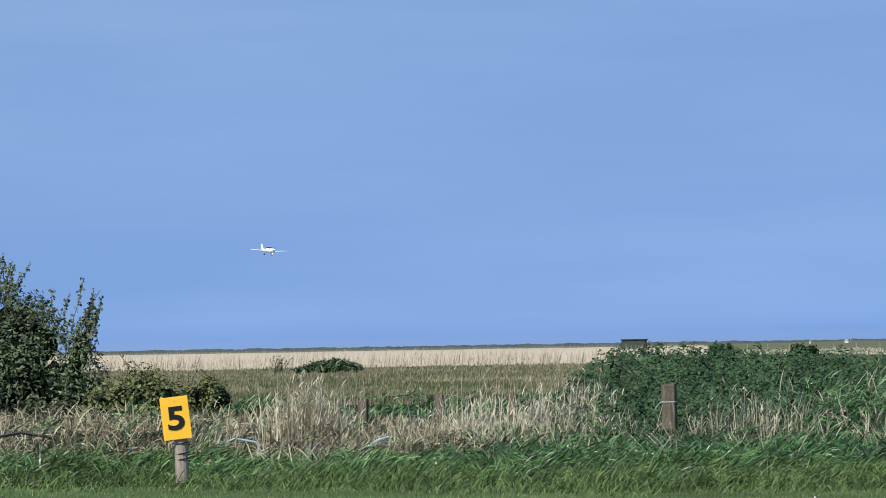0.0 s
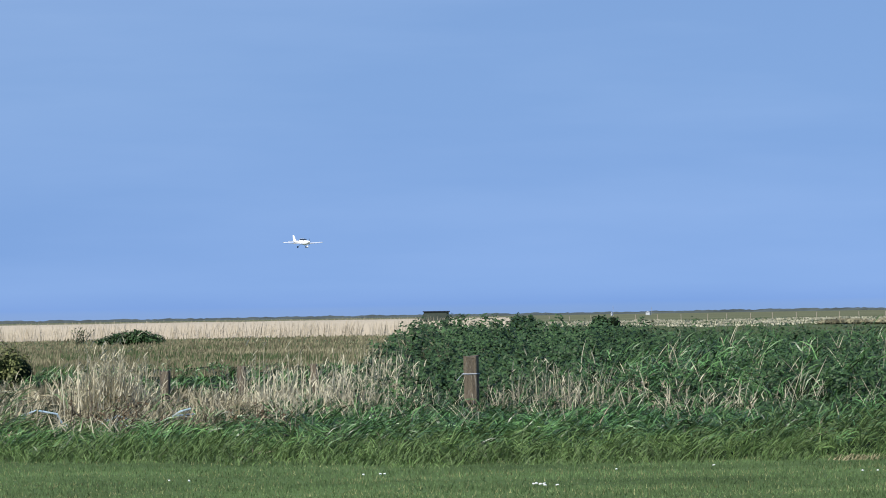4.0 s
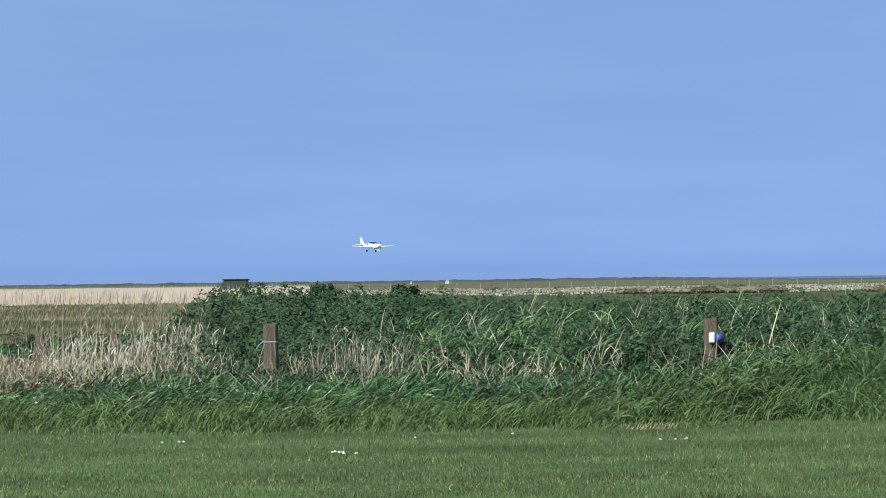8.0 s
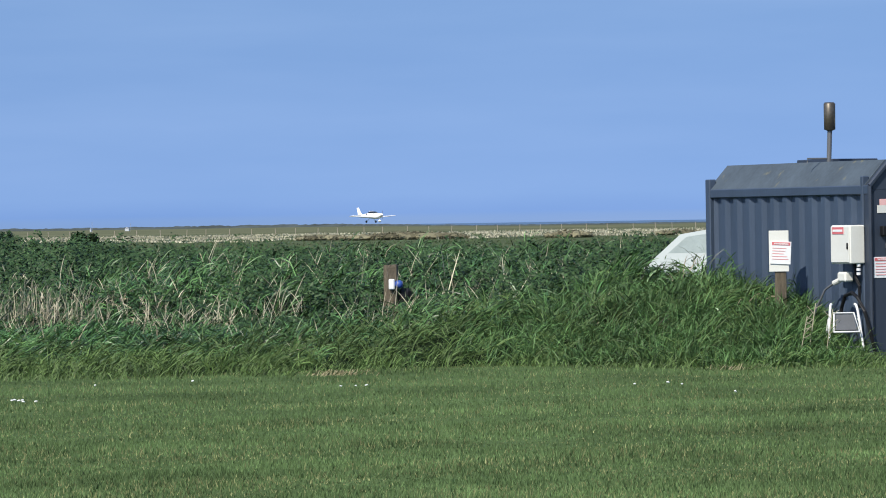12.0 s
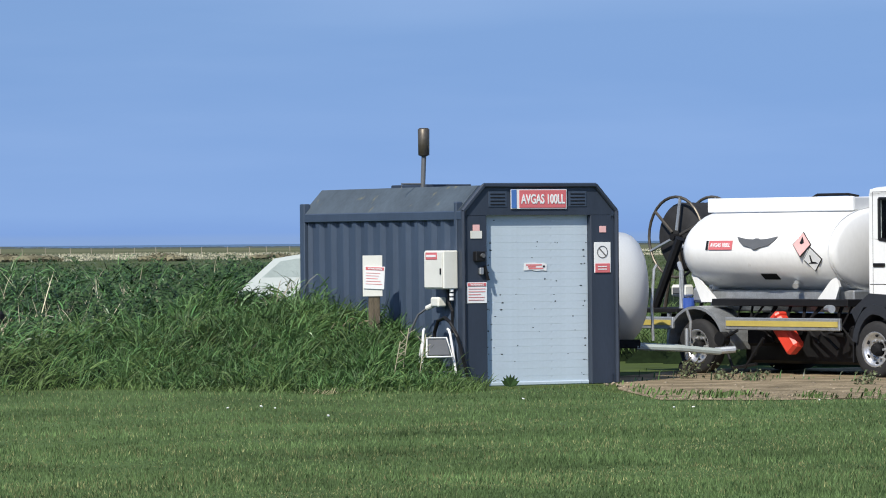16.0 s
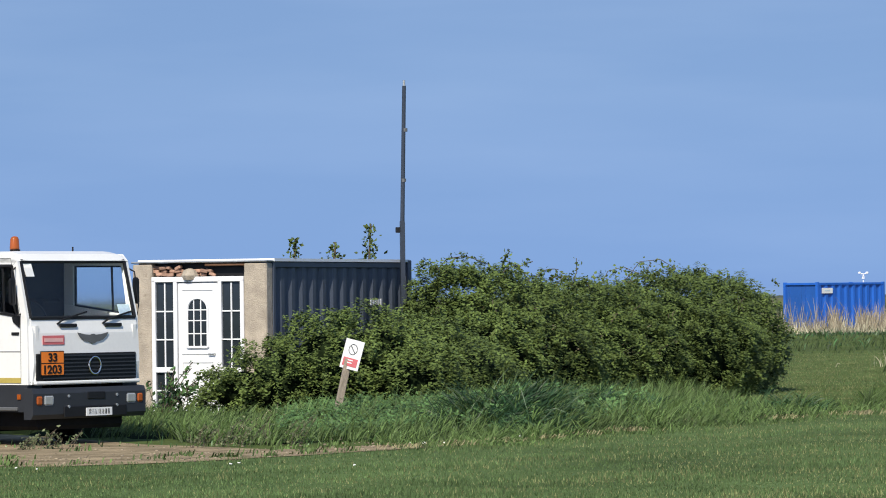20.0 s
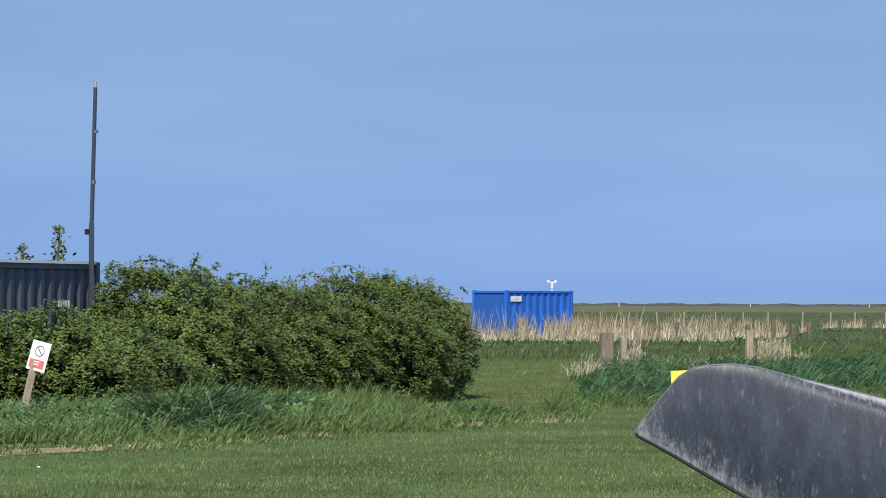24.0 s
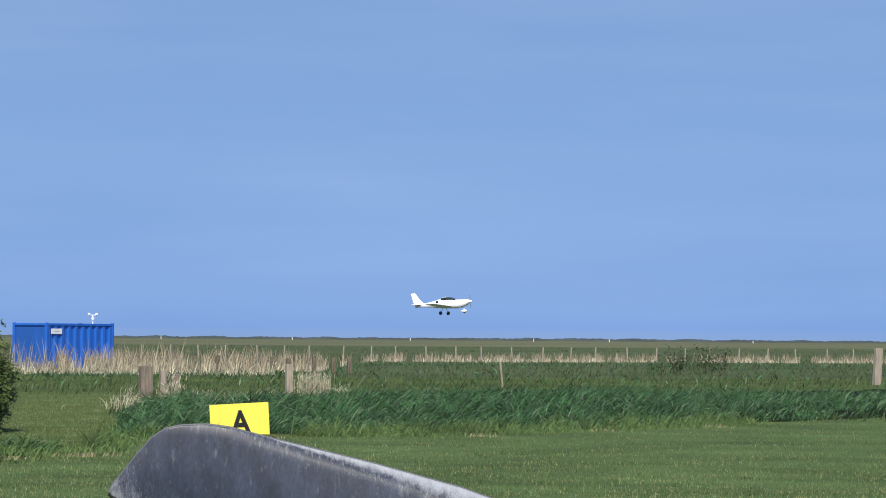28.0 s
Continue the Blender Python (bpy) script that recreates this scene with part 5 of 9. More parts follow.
def step_ladder():
    s = thing("step_ladder", pose(-1.56, 56.92, 0, 0, 0, 14), "small white folding step ladder leaning by the hut", "ladder")
    for x in (-0.20, 0.20):
        part("front_leg", tube(bmesh.new(), [(x * 1.2, -0.14, 0.0), (x * 1.0, -0.02, 0.50), (x * 0.9, 0.02, 0.68), (x * 0.84, 0.05, 0.74), (x * 0.76, 0.07, 0.755)], 0.017), WHITE, s)
        part("back_leg", tube(bmesh.new(), [(x * 1.15, 0.30, 0.0), (x * 0.95, 0.06, 0.56)], 0.017), WHITE, s)
    frame_line = [(-0.17, -0.13, 0.40), (-0.13, 0.02, 0.64), (0.13, 0.02, 0.64), (0.17, -0.13, 0.40), (-0.17, -0.13, 0.40)]
    part("platform_frame", tube(bmesh.new(), frame_line, 0.014), WHITE, s)
    part("platform_mat", prism(bmesh.new(), [(-0.14, -0.115), (0.14, -0.115), (0.115, 0.115), (-0.115, 0.115)], -0.008, 0.008), GREY_PLASTIC, s, "dark grey ribbed step mat", m=pose(0, -0.055, 0.52, -32, 0, 0))
    part("lower_step", box(bmesh.new(), (0.40, 0.18, 0.03), (0, -0.09, 0.20), 0.008), GREY_PLASTIC, s)


step_ladder()


def warning_post():
    s = thing("warning_sign", pose(-2.44, 58.15, 0, 0, 0, 4), "white warning boards on a dark timber post beside the hut", "sign")
    part("post", box(bmesh.new(), (0.15, 0.10, 1.35), (0.02, 0, 0.67), 0.008), POST_WOOD, s)
    part("backing_board", box(bmesh.new(), (0.26, 0.016, 0.54), (0, -0.06, 1.44), 0.003), OFF_WHITE, s, "weathered grey-white backing board")
    n = part("notice", box(bmesh.new(), (0.27, 0.012, 0.30), (0.02, -0.078, 1.44), 0.003), WHITE, s, "white notice with a red heading", m=pose(-0.072, 0, -0.02, 0, 3, 0))
    part("red_band", box(bmesh.new(), (0.24, 0.004, 0.04), (0.02, -0.086, 1.56)), SIGN_RED, n)
    part("heading", lettering("WARNING", 0.026, 0.19, 0.002), WHITE, n, m=pose(0.02, -0.090, 1.56))
    bars(n, 0.02, 1.50, 0.22, 5, 0.036, 0.007, FADED_RED, -0.086)


warning_post()


def tank_trailer():
    """The fuel bowser behind the hut; its drawbar points at the lorry."""
    t = thing("tank_trailer", pose(1.18, 60.9, 0, 0, 0, 6), "cream fuel tank trailer with a steel drawbar behind the hut", "trailer")
    prof = [(0.30, -1.55), (0.55, -1.50), (0.72, -1.40), (0.78, -1.25), (0.78, 0.0), (0.78, 0.85), (0.765, 0.97), (0.72, 1.07), (0.62, 1.16), (0.46, 1.23), (0.26, 1.27), (0.06, 1.28)]
    part("tank", lathe(bmesh.new(), prof, 28, pose(-1.22, 0, 1.22, 0, 90, 0)), TANK_CREAM, t, smooth=True)
    for y in (-0.45, 0.45):
        part("frame_rail", box(bmesh.new(), (2.4, 0.08, 0.12), (-1.3, y, 0.46), 0.01), DARK_STEEL, t)
        part("drawbar", tube(bmesh.new(), [(-0.15, y, 0.42), (0.45, y * 0.8, 0.39), (1.05, y * 0.25, 0.33)], 0.045), DRAWBAR, t, "grey-green painted steel drawbar")
        part("wheel", lathe(bmesh.new(), [(0.1, -0.1), (0.30, -0.1), (0.33, -0.05), (0.33, 0.05), (0.30, 0.1), (0.1, 0.1)], 20, pose(-1.2, y * 1.7, 0.33, 90, 0, 0)), RUBBER, t, smooth=True)
    part("coupling", rod(bmesh.new(), (1.0, 0, 0.34), (1.28, 0, 0.36), 0.05), STEEL, t)
    part("brake_lever", tube(bmesh.new(), [(0.62, -0.12, 0.38), (0.64, -0.16, 0.75), (0.58, -0.18, 0.92)], 0.022), STEEL, t)
    jockey = part("jockey_post", rod(bmesh.new(), (0.58, -0.18, 0.16), (0.58, -0.18, 0.66), 0.028), STEEL, t)
    part("jockey_wheel", lathe(bmesh.new(), [(0.03, -0.05), (0.11, -0.04), (0.12, 0.0), (0.11, 0.04), (0.03, 0.05)], 18, pose(0.58, -0.18, 0.12, 90, 0, 0)), DARK_STEEL, jockey)
    part("sight_pipe", tube(bmesh.new(), [(0.10, -0.3, 0.50), (0.08, -0.32, 1.0), (0.12, -0.3, 1.48), (0.16, -0.3, 1.54)], 0.022), STEEL, t)


tank_trailer()


def parked_car():
    c = thing("parked_car", pose(-3.52, 67.2, 0.05, 0, 0, 177), "silver-white hatchback parked behind the hut among brambles", "car")
    body = [(-1.9, 0.35), (-1.95, 0.7), (-1.85, 0.95), (-0.95, 1.02), (0.9, 1.05), (1.75, 0.98), (1.95, 0.85), (2.0, 0.4)]
    part("body", prism(bmesh.new(), body, -0.82, 0.82), CAR_WHITE, c)
    roof = [(-1.45, 1.0), (-1.15, 1.5), (-0.7, 1.64), (0.35, 1.66), (0.72, 1.60), (1.34, 1.03)]
    bm = bmesh.new()
    loft(bm, [[(x, -0.80 + max(z - 1.0, 0) * 0.28, z) for x, z in roof], [(x, 0.80 - max(z - 1.0, 0) * 0.28, z) for x, z in roof]])
    bmesh.ops.recalc_face_normals(bm, faces=bm.faces[:])
    cabin = part("cabin", bm, CAR_WHITE, c)
    for s in (-1, 1):
        bm = bmesh.new()
        win = [(-1.3, 1.06), (-1.0, 1.50), (-0.62, 1.59), (0.3, 1.605), (0.62, 1.56), (1.20, 1.06)]
        prism(bm, win, 0, 0.012)
        part("side_window", bm, CAR_GLASS, cabin, m=pose(0, s * 0.70, 0))
        for x in (-1.25, 1.28):
            part("wheel", lathe(bmesh.new(), [(0.1, -0.1), (0.29, -0.1), (0.31, -0.05), (0.31, 0.05), (0.29, 0.1), (0.1, 0.1)], 20, pose(x, s * 0.74, 0.31, 90, 0, 0)), RUBBER, c, smooth=True)
        part("door_mirror", box(bmesh.new(), (0.10, 0.18, 0.13), (1.05, s * 0.92, 1.06), 0.03), CAR_WHITE, c)


parked_car()


# ---- fuel lorry: x forward, y to its left, z up; the origin lies under the front axle ----
def lorry_wheel(parent, at, twin=False):
    w = part("wheel", lathe(bmesh.new(), [(0.235, -0.11), (0.33, -0.115), (0.375, -0.09), (0.385, -0.05), (0.385, 0.05), (0.375, 0.09), (0.33, 0.115), (0.235, 0.11)], 32, cap=False), RUBBER, parent, "black lorry tyre", m=pose(*at, 90, 0, 0), smooth=True)
    rim = part("rim", lathe(bmesh.new(), [(0.10, 0.02), (0.13, 0.055), (0.17, 0.03), (0.20, 0.07), (0.238, 0.115), (0.245, 0.10), (0.245, -0.10), (0.10, -0.10)], 28, cap=False), RIM, w, "silver painted steel rim", smooth=True)
    part("hub", lathe(bmesh.new(), [(0.085, 0.02), (0.085, 0.09), (0.06, 0.13), (0.02, 0.135)], 18), DARK_STEEL, w)
    nut = part("wheel_nut", rod(bmesh.new(), (0.125, 0, 0.045), (0.125, 0, 0.085), 0.016, n=6), STEEL, w)
    for k in range(1, 6):
        again(nut, pose(0, 0, 0, 0, 0, 60 * k), w)
    for k in range(6):
        part("hand_hole", disc(bmesh.new(), 0.028, 0.01, 10, pose(0.19 * math.cos(math.radians(60 * k + 30)), 0.19 * math.sin(math.radians(60 * k + 30)), 0.066)), BLACK, w)
    return w


def fuel_lorry():
    t = thing("fuel_lorry", pose(5.01, 60.1, 0, 0, 0, -48), "white fuel tanker lorry parked on bare soil beside the hut", "lorry")
    HW = 1.10
    cab = part("cab_floor", box(bmesh.new(), (1.66, 2.1, 0.10), (0.70, 0, 0.90), 0.01), DARK_STEEL, t)
    low = [(-0.15, 1.14), (0.30, 1.12), (0.50, 1.02), (0.64, 0.82), (1.54, 0.82), (1.53, 1.70), (1.42, 1.72), (-0.15, 1.88)]
    for s in (-1, 1):
        y0, y1 = s * HW, s * (HW - 0.05)
        side = part("cab_side", prism(bmesh.new(), low, y0, y1), CAB_WHITE, t, "white painted cab side")
        part("rear_pillar", prism(bmesh.new(), [(-0.15, 1.88), (0.12, 1.865), (0.12, 2.41), (-0.13, 2.44)], y0, y1), CAB_WHITE, side)
        part("front_pillar", prism(bmesh.new(), [(1.30, 1.732), (1.53, 1.70), (1.25, 2.47), (1.12, 2.40)], y0, y1), CAB_WHITE, side)
        part("roof_rail", prism(bmesh.new(), [(-0.13, 2.44), (0.12, 2.41), (1.10, 2.40), (1.25, 2.47), (1.12, 2.56), (-0.10, 2.54)], y0, y1), CAB_WHITE, side)
        part("door_pane", prism(bmesh.new(), [(0.12, 1.865), (1.30, 1.732), (1.12, 2.40), (0.12, 2.41)], s * (HW - 0.02), s * (HW - 0.028)), PANE, side).visible_shadow = False
        bm = bmesh.new()
        frame = [(0.12, 1.865), (1.30, 1.732), (1.12, 2.40), (0.12, 2.41), (0.12, 1.865)]
        for a, b in zip(frame, frame[1:]):
            rod(bm, (a[0], y0, a[1]), (b[0], y0, b[1]), 0.022, n=6)
        rod(bm, (0.92, s * (HW - 0.02), 1.78), (0.90, s * (HW - 0.02), 2.43), 0.018, n=6)
        part("window_seal", bm, BLACK, side)
        bm = bmesh.new()
        seam = [(0.0, 1.14), (0.0, 2.5), (1.08, 2.5), (1.36, 1.75), (1.36, 0.84)]
        for a, b in zip(seam, seam[1:]):
            rod(bm, (a[0], y0 - s * 0.001, a[1]), (b[0], y0 - s * 0.001, b[1]), 0.006, n=4)
        rod(bm, (-0.12, y0, 1.26), (1.36, y0, 1.26), 0.007, n=4)
        part("door_seam", bm, GREY_PLASTIC, side)
        part("door_handle", box(bmesh.new(), (0.22, 0.03, 0.05), (0.12, y0 + s * 0.01, 1.52), 0.01), BLACK, side)
        part("repeater_trim", box(bmesh.new(), (0.22, 0.02, 0.04), (1.20, y0 + s * 0.006, 1.50), 0.006), BLACK, side)
        part("stripe", box(bmesh.new(), (0.68, 0.008, 0.07), (1.02, y0 + s * 0.005, 0.88)), STRIPE, side, "faded yellow reflective stripe")
        for k in range(4):
            part("maker_mark", box(bmesh.new(), (0.045, 0.006, 0.055), (0.53 + 0.06 * k, y0 + s * 0.004, 1.53)), BLACK, side)
        # wheel arch, step and sill
        arch = [(0.58 * math.cos(math.radians(a)), 0.39 + 0.60 * math.sin(math.radians(a))) for a in range(10, 171, 16)]
        arch += [(0.46 * math.cos(math.radians(a)), 0.39 + 0.47 * math.sin(math.radians(a))) for a in range(170, 9, -16)]
        part("wheel_arch", prism(bmesh.new(), arch, s * (HW + 0.02), s * (HW - 0.35)), BUMPER, t)
        part("arch_guard", prism(bmesh.new(), [(-0.62, 0.9), (-0.16, 1.14), (0.32, 1.11), (0.52, 0.98), (0.62, 0.75), (0.5, 0.7), (0.3, 0.95), (-0.3, 0.95), (-0.5, 0.75)], s * (HW + 0.005), s * (HW - 0.3)), BUMPER, t)
        step = part("entry_step", prism(bmesh.new(), [(0.56, 0.82), (1.5, 0.82), (1.52, 0.46), (0.72, 0.46), (0.60, 0.6)], s * (HW - 0.01), s * (HW - 0.30)), BUMPER, t, "dark plastic step panel")
        part("tread", box(bmesh.new(), (0.45, 0.05, 0.05), (1.0, s * (HW - 0.005), 0.50), 0.01), GREY_PLASTIC, step)
        part("side_marker", box(bmesh.new(), (0.12, 0.02, 0.07), (1.28, s * (HW + 0.0), 0.66), 0.005), AMBER, step)
        # mirror
        arm = part("mirror_arm", tube(bmesh.new(), [(1.36, s * HW, 1.76), (1.40, s * (HW + 0.10), 1.74), (1.38, s * (HW + 0.14), 1.86), (1.28, s * (HW + 0.12), 2.32), (1.2, s * HW, 2.38)], 0.013), BLACK, t)
        part("mirror_head", box(bmesh.new(), (0.06, 0.14, 0.36), (1.31, s * (HW + 0.13), 2.06), 0.03), BLACK, arm)
        part("mirror_bracket", prism(bmesh.new(), [(1.12, 1.72), (1.36, 1.74), (1.34, 1.58), (1.14, 1.66)], s * (HW + 0.02), s * HW), BLACK, arm)
    roof_line = [(-0.15, 2.50), (-0.08, 2.57), (0.4, 2.60), (0.95, 2.60), (1.16, 2.56), (1.27, 2.47), (1.2, 2.45), (-0.12, 2.46)]
    bm = bmesh.new()
    loft(bm, [[(x, y, 2.44 + (z - 2.44) * k) for x, z in roof_line] for y, k in ((-HW, 0.35), (-1.085, 0.62), (-1.05, 0.82), (-0.98, 0.95), (-0.85, 1.0), (0.85, 1.0), (0.98, 0.95), (1.05, 0.82), (1.085, 0.62), (HW, 0.35))])
    bmesh.ops.recalc_face_normals(bm, faces=bm.faces[:])
    roof = part("cab_roof", bm, CAB_WHITE, t, "white cab roof")
    part("roof_aerial", rod(bmesh.new(), (0.9, 0.3, 2.6), (0.9, 0.3, 2.66), 0.012), BLACK, roof)
    beacon = part("beacon_base", rod(bmesh.new(), (0.36, -0.35, 2.59), (0.36, -0.35, 2.63), 0.075, n=16), BLACK, roof)
    part("beacon_lens", lathe(bmesh.new(), [(0.07, 0), (0.07, 0.03), (0.062, 0.14), (0.045, 0.17), (0.01, 0.18)], 18, pose(0.35, -0.35, 2.63)), AMBER, beacon, "amber beacon lens", smooth=True)
    # back wall of the cab with its window openings left solid, seats and dashboard
    part("cab_back", box(bmesh.new(), (0.05, 2.1, 1.40), (-0.13, 0, 1.80)), BLACK, t)
    part("dashboard", prism(bmesh.new(), [(1.1, 1.2), (1.45, 1.2), (1.46, 1.68), (1.2, 1.70)], -1.03, 1.03), BLACK, t)
    for y in (-0.55, 0.15, 0.6):
        seat = part("seat", box(bmesh.new(), (0.45, 0.45, 0.18), (0.35, y, 1.3), 0.05), BLACK, t)
        part("seat_back", box(bmesh.new(), (0.14, 0.45, 0.62), (0.06, y, 1.66), 0.05), BLACK, seat)
    part("steering_wheel", lathe(bmesh.new(), [(0.20, -0.015), (0.23, 0.0), (0.20, 0.015), (0.185, 0.0)], 20, pose(0.98, -0.55, 1.75, 0, 60, 0)), BLACK, t)
    # front: lower panel, windscreen, grille, bumper
    front = part("front_panel", prism(bmesh.new(), [(1.47, 0.82), (1.56, 0.82), (1.60, 1.10), (1.58, 1.50), (1.53, 1.71), (1.45, 1.71)], -HW + 0.05, HW - 0.05), CAB_WHITE, t, "white cab front panel")
    for s in (-1, 1):
        part("corner_panel", prism(bmesh.new(), [(1.38, s * HW), (1.52, s * (HW - 0.005)), (1.585, s * (HW - 0.10)), (1.585, s * (HW - 0.16)), (1.38, s * (HW - 0.16))], 0.86, 1.60, "z"), CAB_WHITE, front)
    part("windscreen", prism(bmesh.new(), [(1.52, 1.70), (1.23, 2.47), (1.215, 2.465), (1.505, 1.695)], -HW + 0.05, HW - 0.05), PANE, t, "flat windscreen").visible_shadow = False
    bm = bmesh.new()
    for y in (-1.03, 1.03):
        rod(bm, (1.528, y, 1.70), (1.238, y, 2.46), 0.03, n=6)
    rod(bm, (1.528, -1.03, 1.70), (1.528, 1.03, 1.70), 0.028, n=6)
    rod(bm, (1.238, -1.03, 2.46), (1.238, 1.03, 2.46), 0.028, n=6)
    part("screen_seal", bm, BLACK, t)
    part("permit_sticker", box(bmesh.new(), (0.006, 0.24, 0.16), (0, 0, 0)), STICKER, t, "pale blue permit sticker", m=pose(1.49, 0.86, 1.80, 0, -21, 0))
    part("sticker", box(bmesh.new(), (0.006, 0.16, 0.22), (0, 0, 0)), WHITE, t, "white paper sticker", m=pose(1.275, -0.9, 2.36, 0, -21, 0))
    for y in (-0.55, 0.35):
        wiper = part("wiper_arm", tube(bmesh.new(), [(1.56, y, 1.62), (1.58, y + 0.1, 1.68), (1.53, y + 0.62, 1.78)], 0.013), BLACK, t)
        part("wiper_spindle", box(bmesh.new(), (0.03, 0.34, 0.05), (1.575, y + 0.2, 1.60), 0.01), BLACK, wiper)
    part("grille", box(bmesh.new(), (0.03, 1.98, 0.36), (1.60, -0.02, 1.05), 0.01), BLACK, t, "black louvred grille")
    for k in range(7):
        part("louvre", box(bmesh.new(), (0.02, 1.82, 0.018), (1.622, 0.02, 0.90 + k * 0.05), 0.0), BUMPER, t)
    part("maker_badge", tube(bmesh.new(), [(1.635, 0.12 + 0.115 * math.cos(2 * math.pi * k / 24), 1.06 + 0.115 * math.sin(2 * math.pi * k / 24)) for k in range(25)], 0.013, 6), CHROME, t, "round chrome badge")
    wing = [(-0.36, 0.075), (-0.20, 0.045), (-0.06, 0.035), (-0.03, 0.05), (0.03, 0.05), (0.06, 0.035), (0.20, 0.045), (0.36, 0.075), (0.31, 0.01), (0.22, -0.05), (0.08, -0.075), (0.03, -0.10), (-0.03, -0.10), (-0.08, -0.075), (-0.22, -0.05), (-0.31, 0.01)]
    part("wing_badge", prism(bmesh.new(), [(x * 0.85, z * 0.85) for x, z in wing], 0, 0.01, "x"), GREY_PLASTIC, t, "dark wing-shaped emblem", m=pose(1.59, 0.12, 1.44))
    part("red_label", box(bmesh.new(), (0.008, 0.42, 0.12), (1.593, -0.66, 1.41)), SIGN_RED, t)
    part("label_print", box(bmesh.new(), (0.006, 0.36, 0.05), (1.598, -0.66, 1.41)), PINK, t)
    hazard = part("hazard_plate", box(bmesh.new(), (0.014, 0.46, 0.33), (1.63, -0.72, 1.10), 0.004), BLACK, t, "orange hazard plate with black figures")
    for z, text, w in ((1.18, "33", 0.17), (1.02, "1203", 0.34)):
        part("orange_field", box(bmesh.new(), (0.006, 0.43, 0.145), (1.639, -0.72, z)), ORANGE, hazard)
        part("figures", lettering(text, 0.115, w), BLACK, hazard, m=pose(1.645, -0.72, z, 0, 0, 90))
    part("white_strip", box(bmesh.new(), (0.06, 2.08, 0.05), (1.60, 0, 0.84), 0.015), CAB_WHITE, t)
    shape = [(1.45, 0.36), (1.60, 0.36), (1.65, 0.42), (1.66, 0.70), (1.62, 0.77), (1.45, 0.78)]
    bumper = part("bumper", prism(bmesh.new(), shape, -HW - 0.02, HW + 0.02), BUMPER, t, "dark grey plastic bumper")
    part("air_slot", box(bmesh.new(), (0.02, 0.36, 0.10), (1.662, 0.12, 0.66), 0.01), BLACK, bumper)
    part("lower_slot", box(bmesh.new(), (0.02, 1.25, 0.15), (1.662, 0.10, 0.45), 0.01), BLACK, bumper)
    for s in (-1, 1):
        part("headlamp", box(bmesh.new(), (0.03, 0.18, 0.13), (1.66, s * 0.82, 0.61), 0.02), LAMP_GLASS, bumper, "clear headlamp glass")
        part("indicator", box(bmesh.new(), (0.035, 0.11, 0.12), (1.66, s * 1.0, 0.61), 0.02), AMBER, bumper, "amber indicator lens")
        part("bolt", rod(bmesh.new(), (1.655, s * 0.48 + 0.05, 0.66), (1.675, s * 0.48 + 0.05, 0.66), 0.02), STEEL, bumper)
        part("bolt", rod(bmesh.new(), (1.655, s * 0.48 + 0.05, 0.52), (1.675, s * 0.48 + 0.05, 0.52), 0.02), STEEL, bumper)
    plate = part("number_plate", box(bmesh.new(), (0.012, 0.52, 0.11), (1.675, 0.16, 0.44), 0.003), WHITE, bumper, "white number plate with dark characters")
    g = random.Random(5)
    for k in range(7):
        part("plate_mark", box(bmesh.new(), (0.004, g.uniform(0.03, 0.045), 0.07), (1.682, -0.02 + k * 0.062, 0.44)), BLACK, plate)
    # chassis
    for y in (-0.40, 0.40):
        part("chassis_rail", box(bmesh.new(), (6.3, 0.08, 0.22), (-1.75, y, 0.72), 0.01), DARK_STEEL, t)
    for x in (0.0, -3.5):
        part("axle", rod(bmesh.new(), (x, -0.9, 0.39), (x, 0.9, 0.39), 0.07), DARK_STEEL, t)
        part("leaf_spring", box(bmesh.new(), (1.2, 0.08, 0.07), (x, -0.55, 0.46), 0.01), DARK_STEEL, t)
    part("engine", box(bmesh.new(), (1.2, 0.7, 0.55), (0.3, 0, 0.75), 0.05), DARK_STEEL, t)
    part("gearbox", box(bmesh.new(), (0.9, 0.45, 0.4), (-0.9, 0, 0.60), 0.05), DARK_STEEL, t)
    part("battery_box", box(bmesh.new(), (0.7, 0.5, 0.45), (-2.4, 0.7, 0.55), 0.02), DARK_STEEL, t)
    part("fuel_tank", box(bmesh.new(), (0.9, 0.5, 0.45), (-1.5, 0.75, 0.55), 0.05), DARK_STEEL, t)
    part("air_tank", rod(bmesh.new(), (-2.6, -0.65, 0.56), (-2.0, -0.65, 0.56), 0.12, n=16), DARK_STEEL, t)
    for s in (-1, 1):
        lorry_wheel(t, (0.0, s * (HW - 0.13), 0.385)) if s < 0 else part("wheel", lathe(bmesh.new(), [(0.1, -0.11), (0.375, -0.10), (0.385, 0.0), (0.375, 0.10), (0.1, 0.11)], 24, pose(0, 0.95, 0.385, 90, 0, 0)), RUBBER, t, smooth=True)
        lorry_wheel(t, (-3.5, s * (HW - 0.15), 0.385), True) if s < 0 else part("wheel", lathe(bmesh.new(), [(0.1, -0.25), (0.375, -0.24), (0.385, 0.0), (0.375, 0.24), (0.1, 0.25)], 24, pose(-3.5, 0.83, 0.385, 90, 0, 0)), RUBBER, t, smooth=True)
    # rear mudguard
    mud = [(-3.5 + 0.56 * math.cos(math.radians(a)), 0.39 + 0.56 * math.sin(math.radians(a))) for a in range(-5, 186, 12)]
    mud += [(-3.5 + 0.52 * math.cos(math.radians(a)), 0.39 + 0.52 * math.sin(math.radians(a))) for a in range(185, -6, -12)]
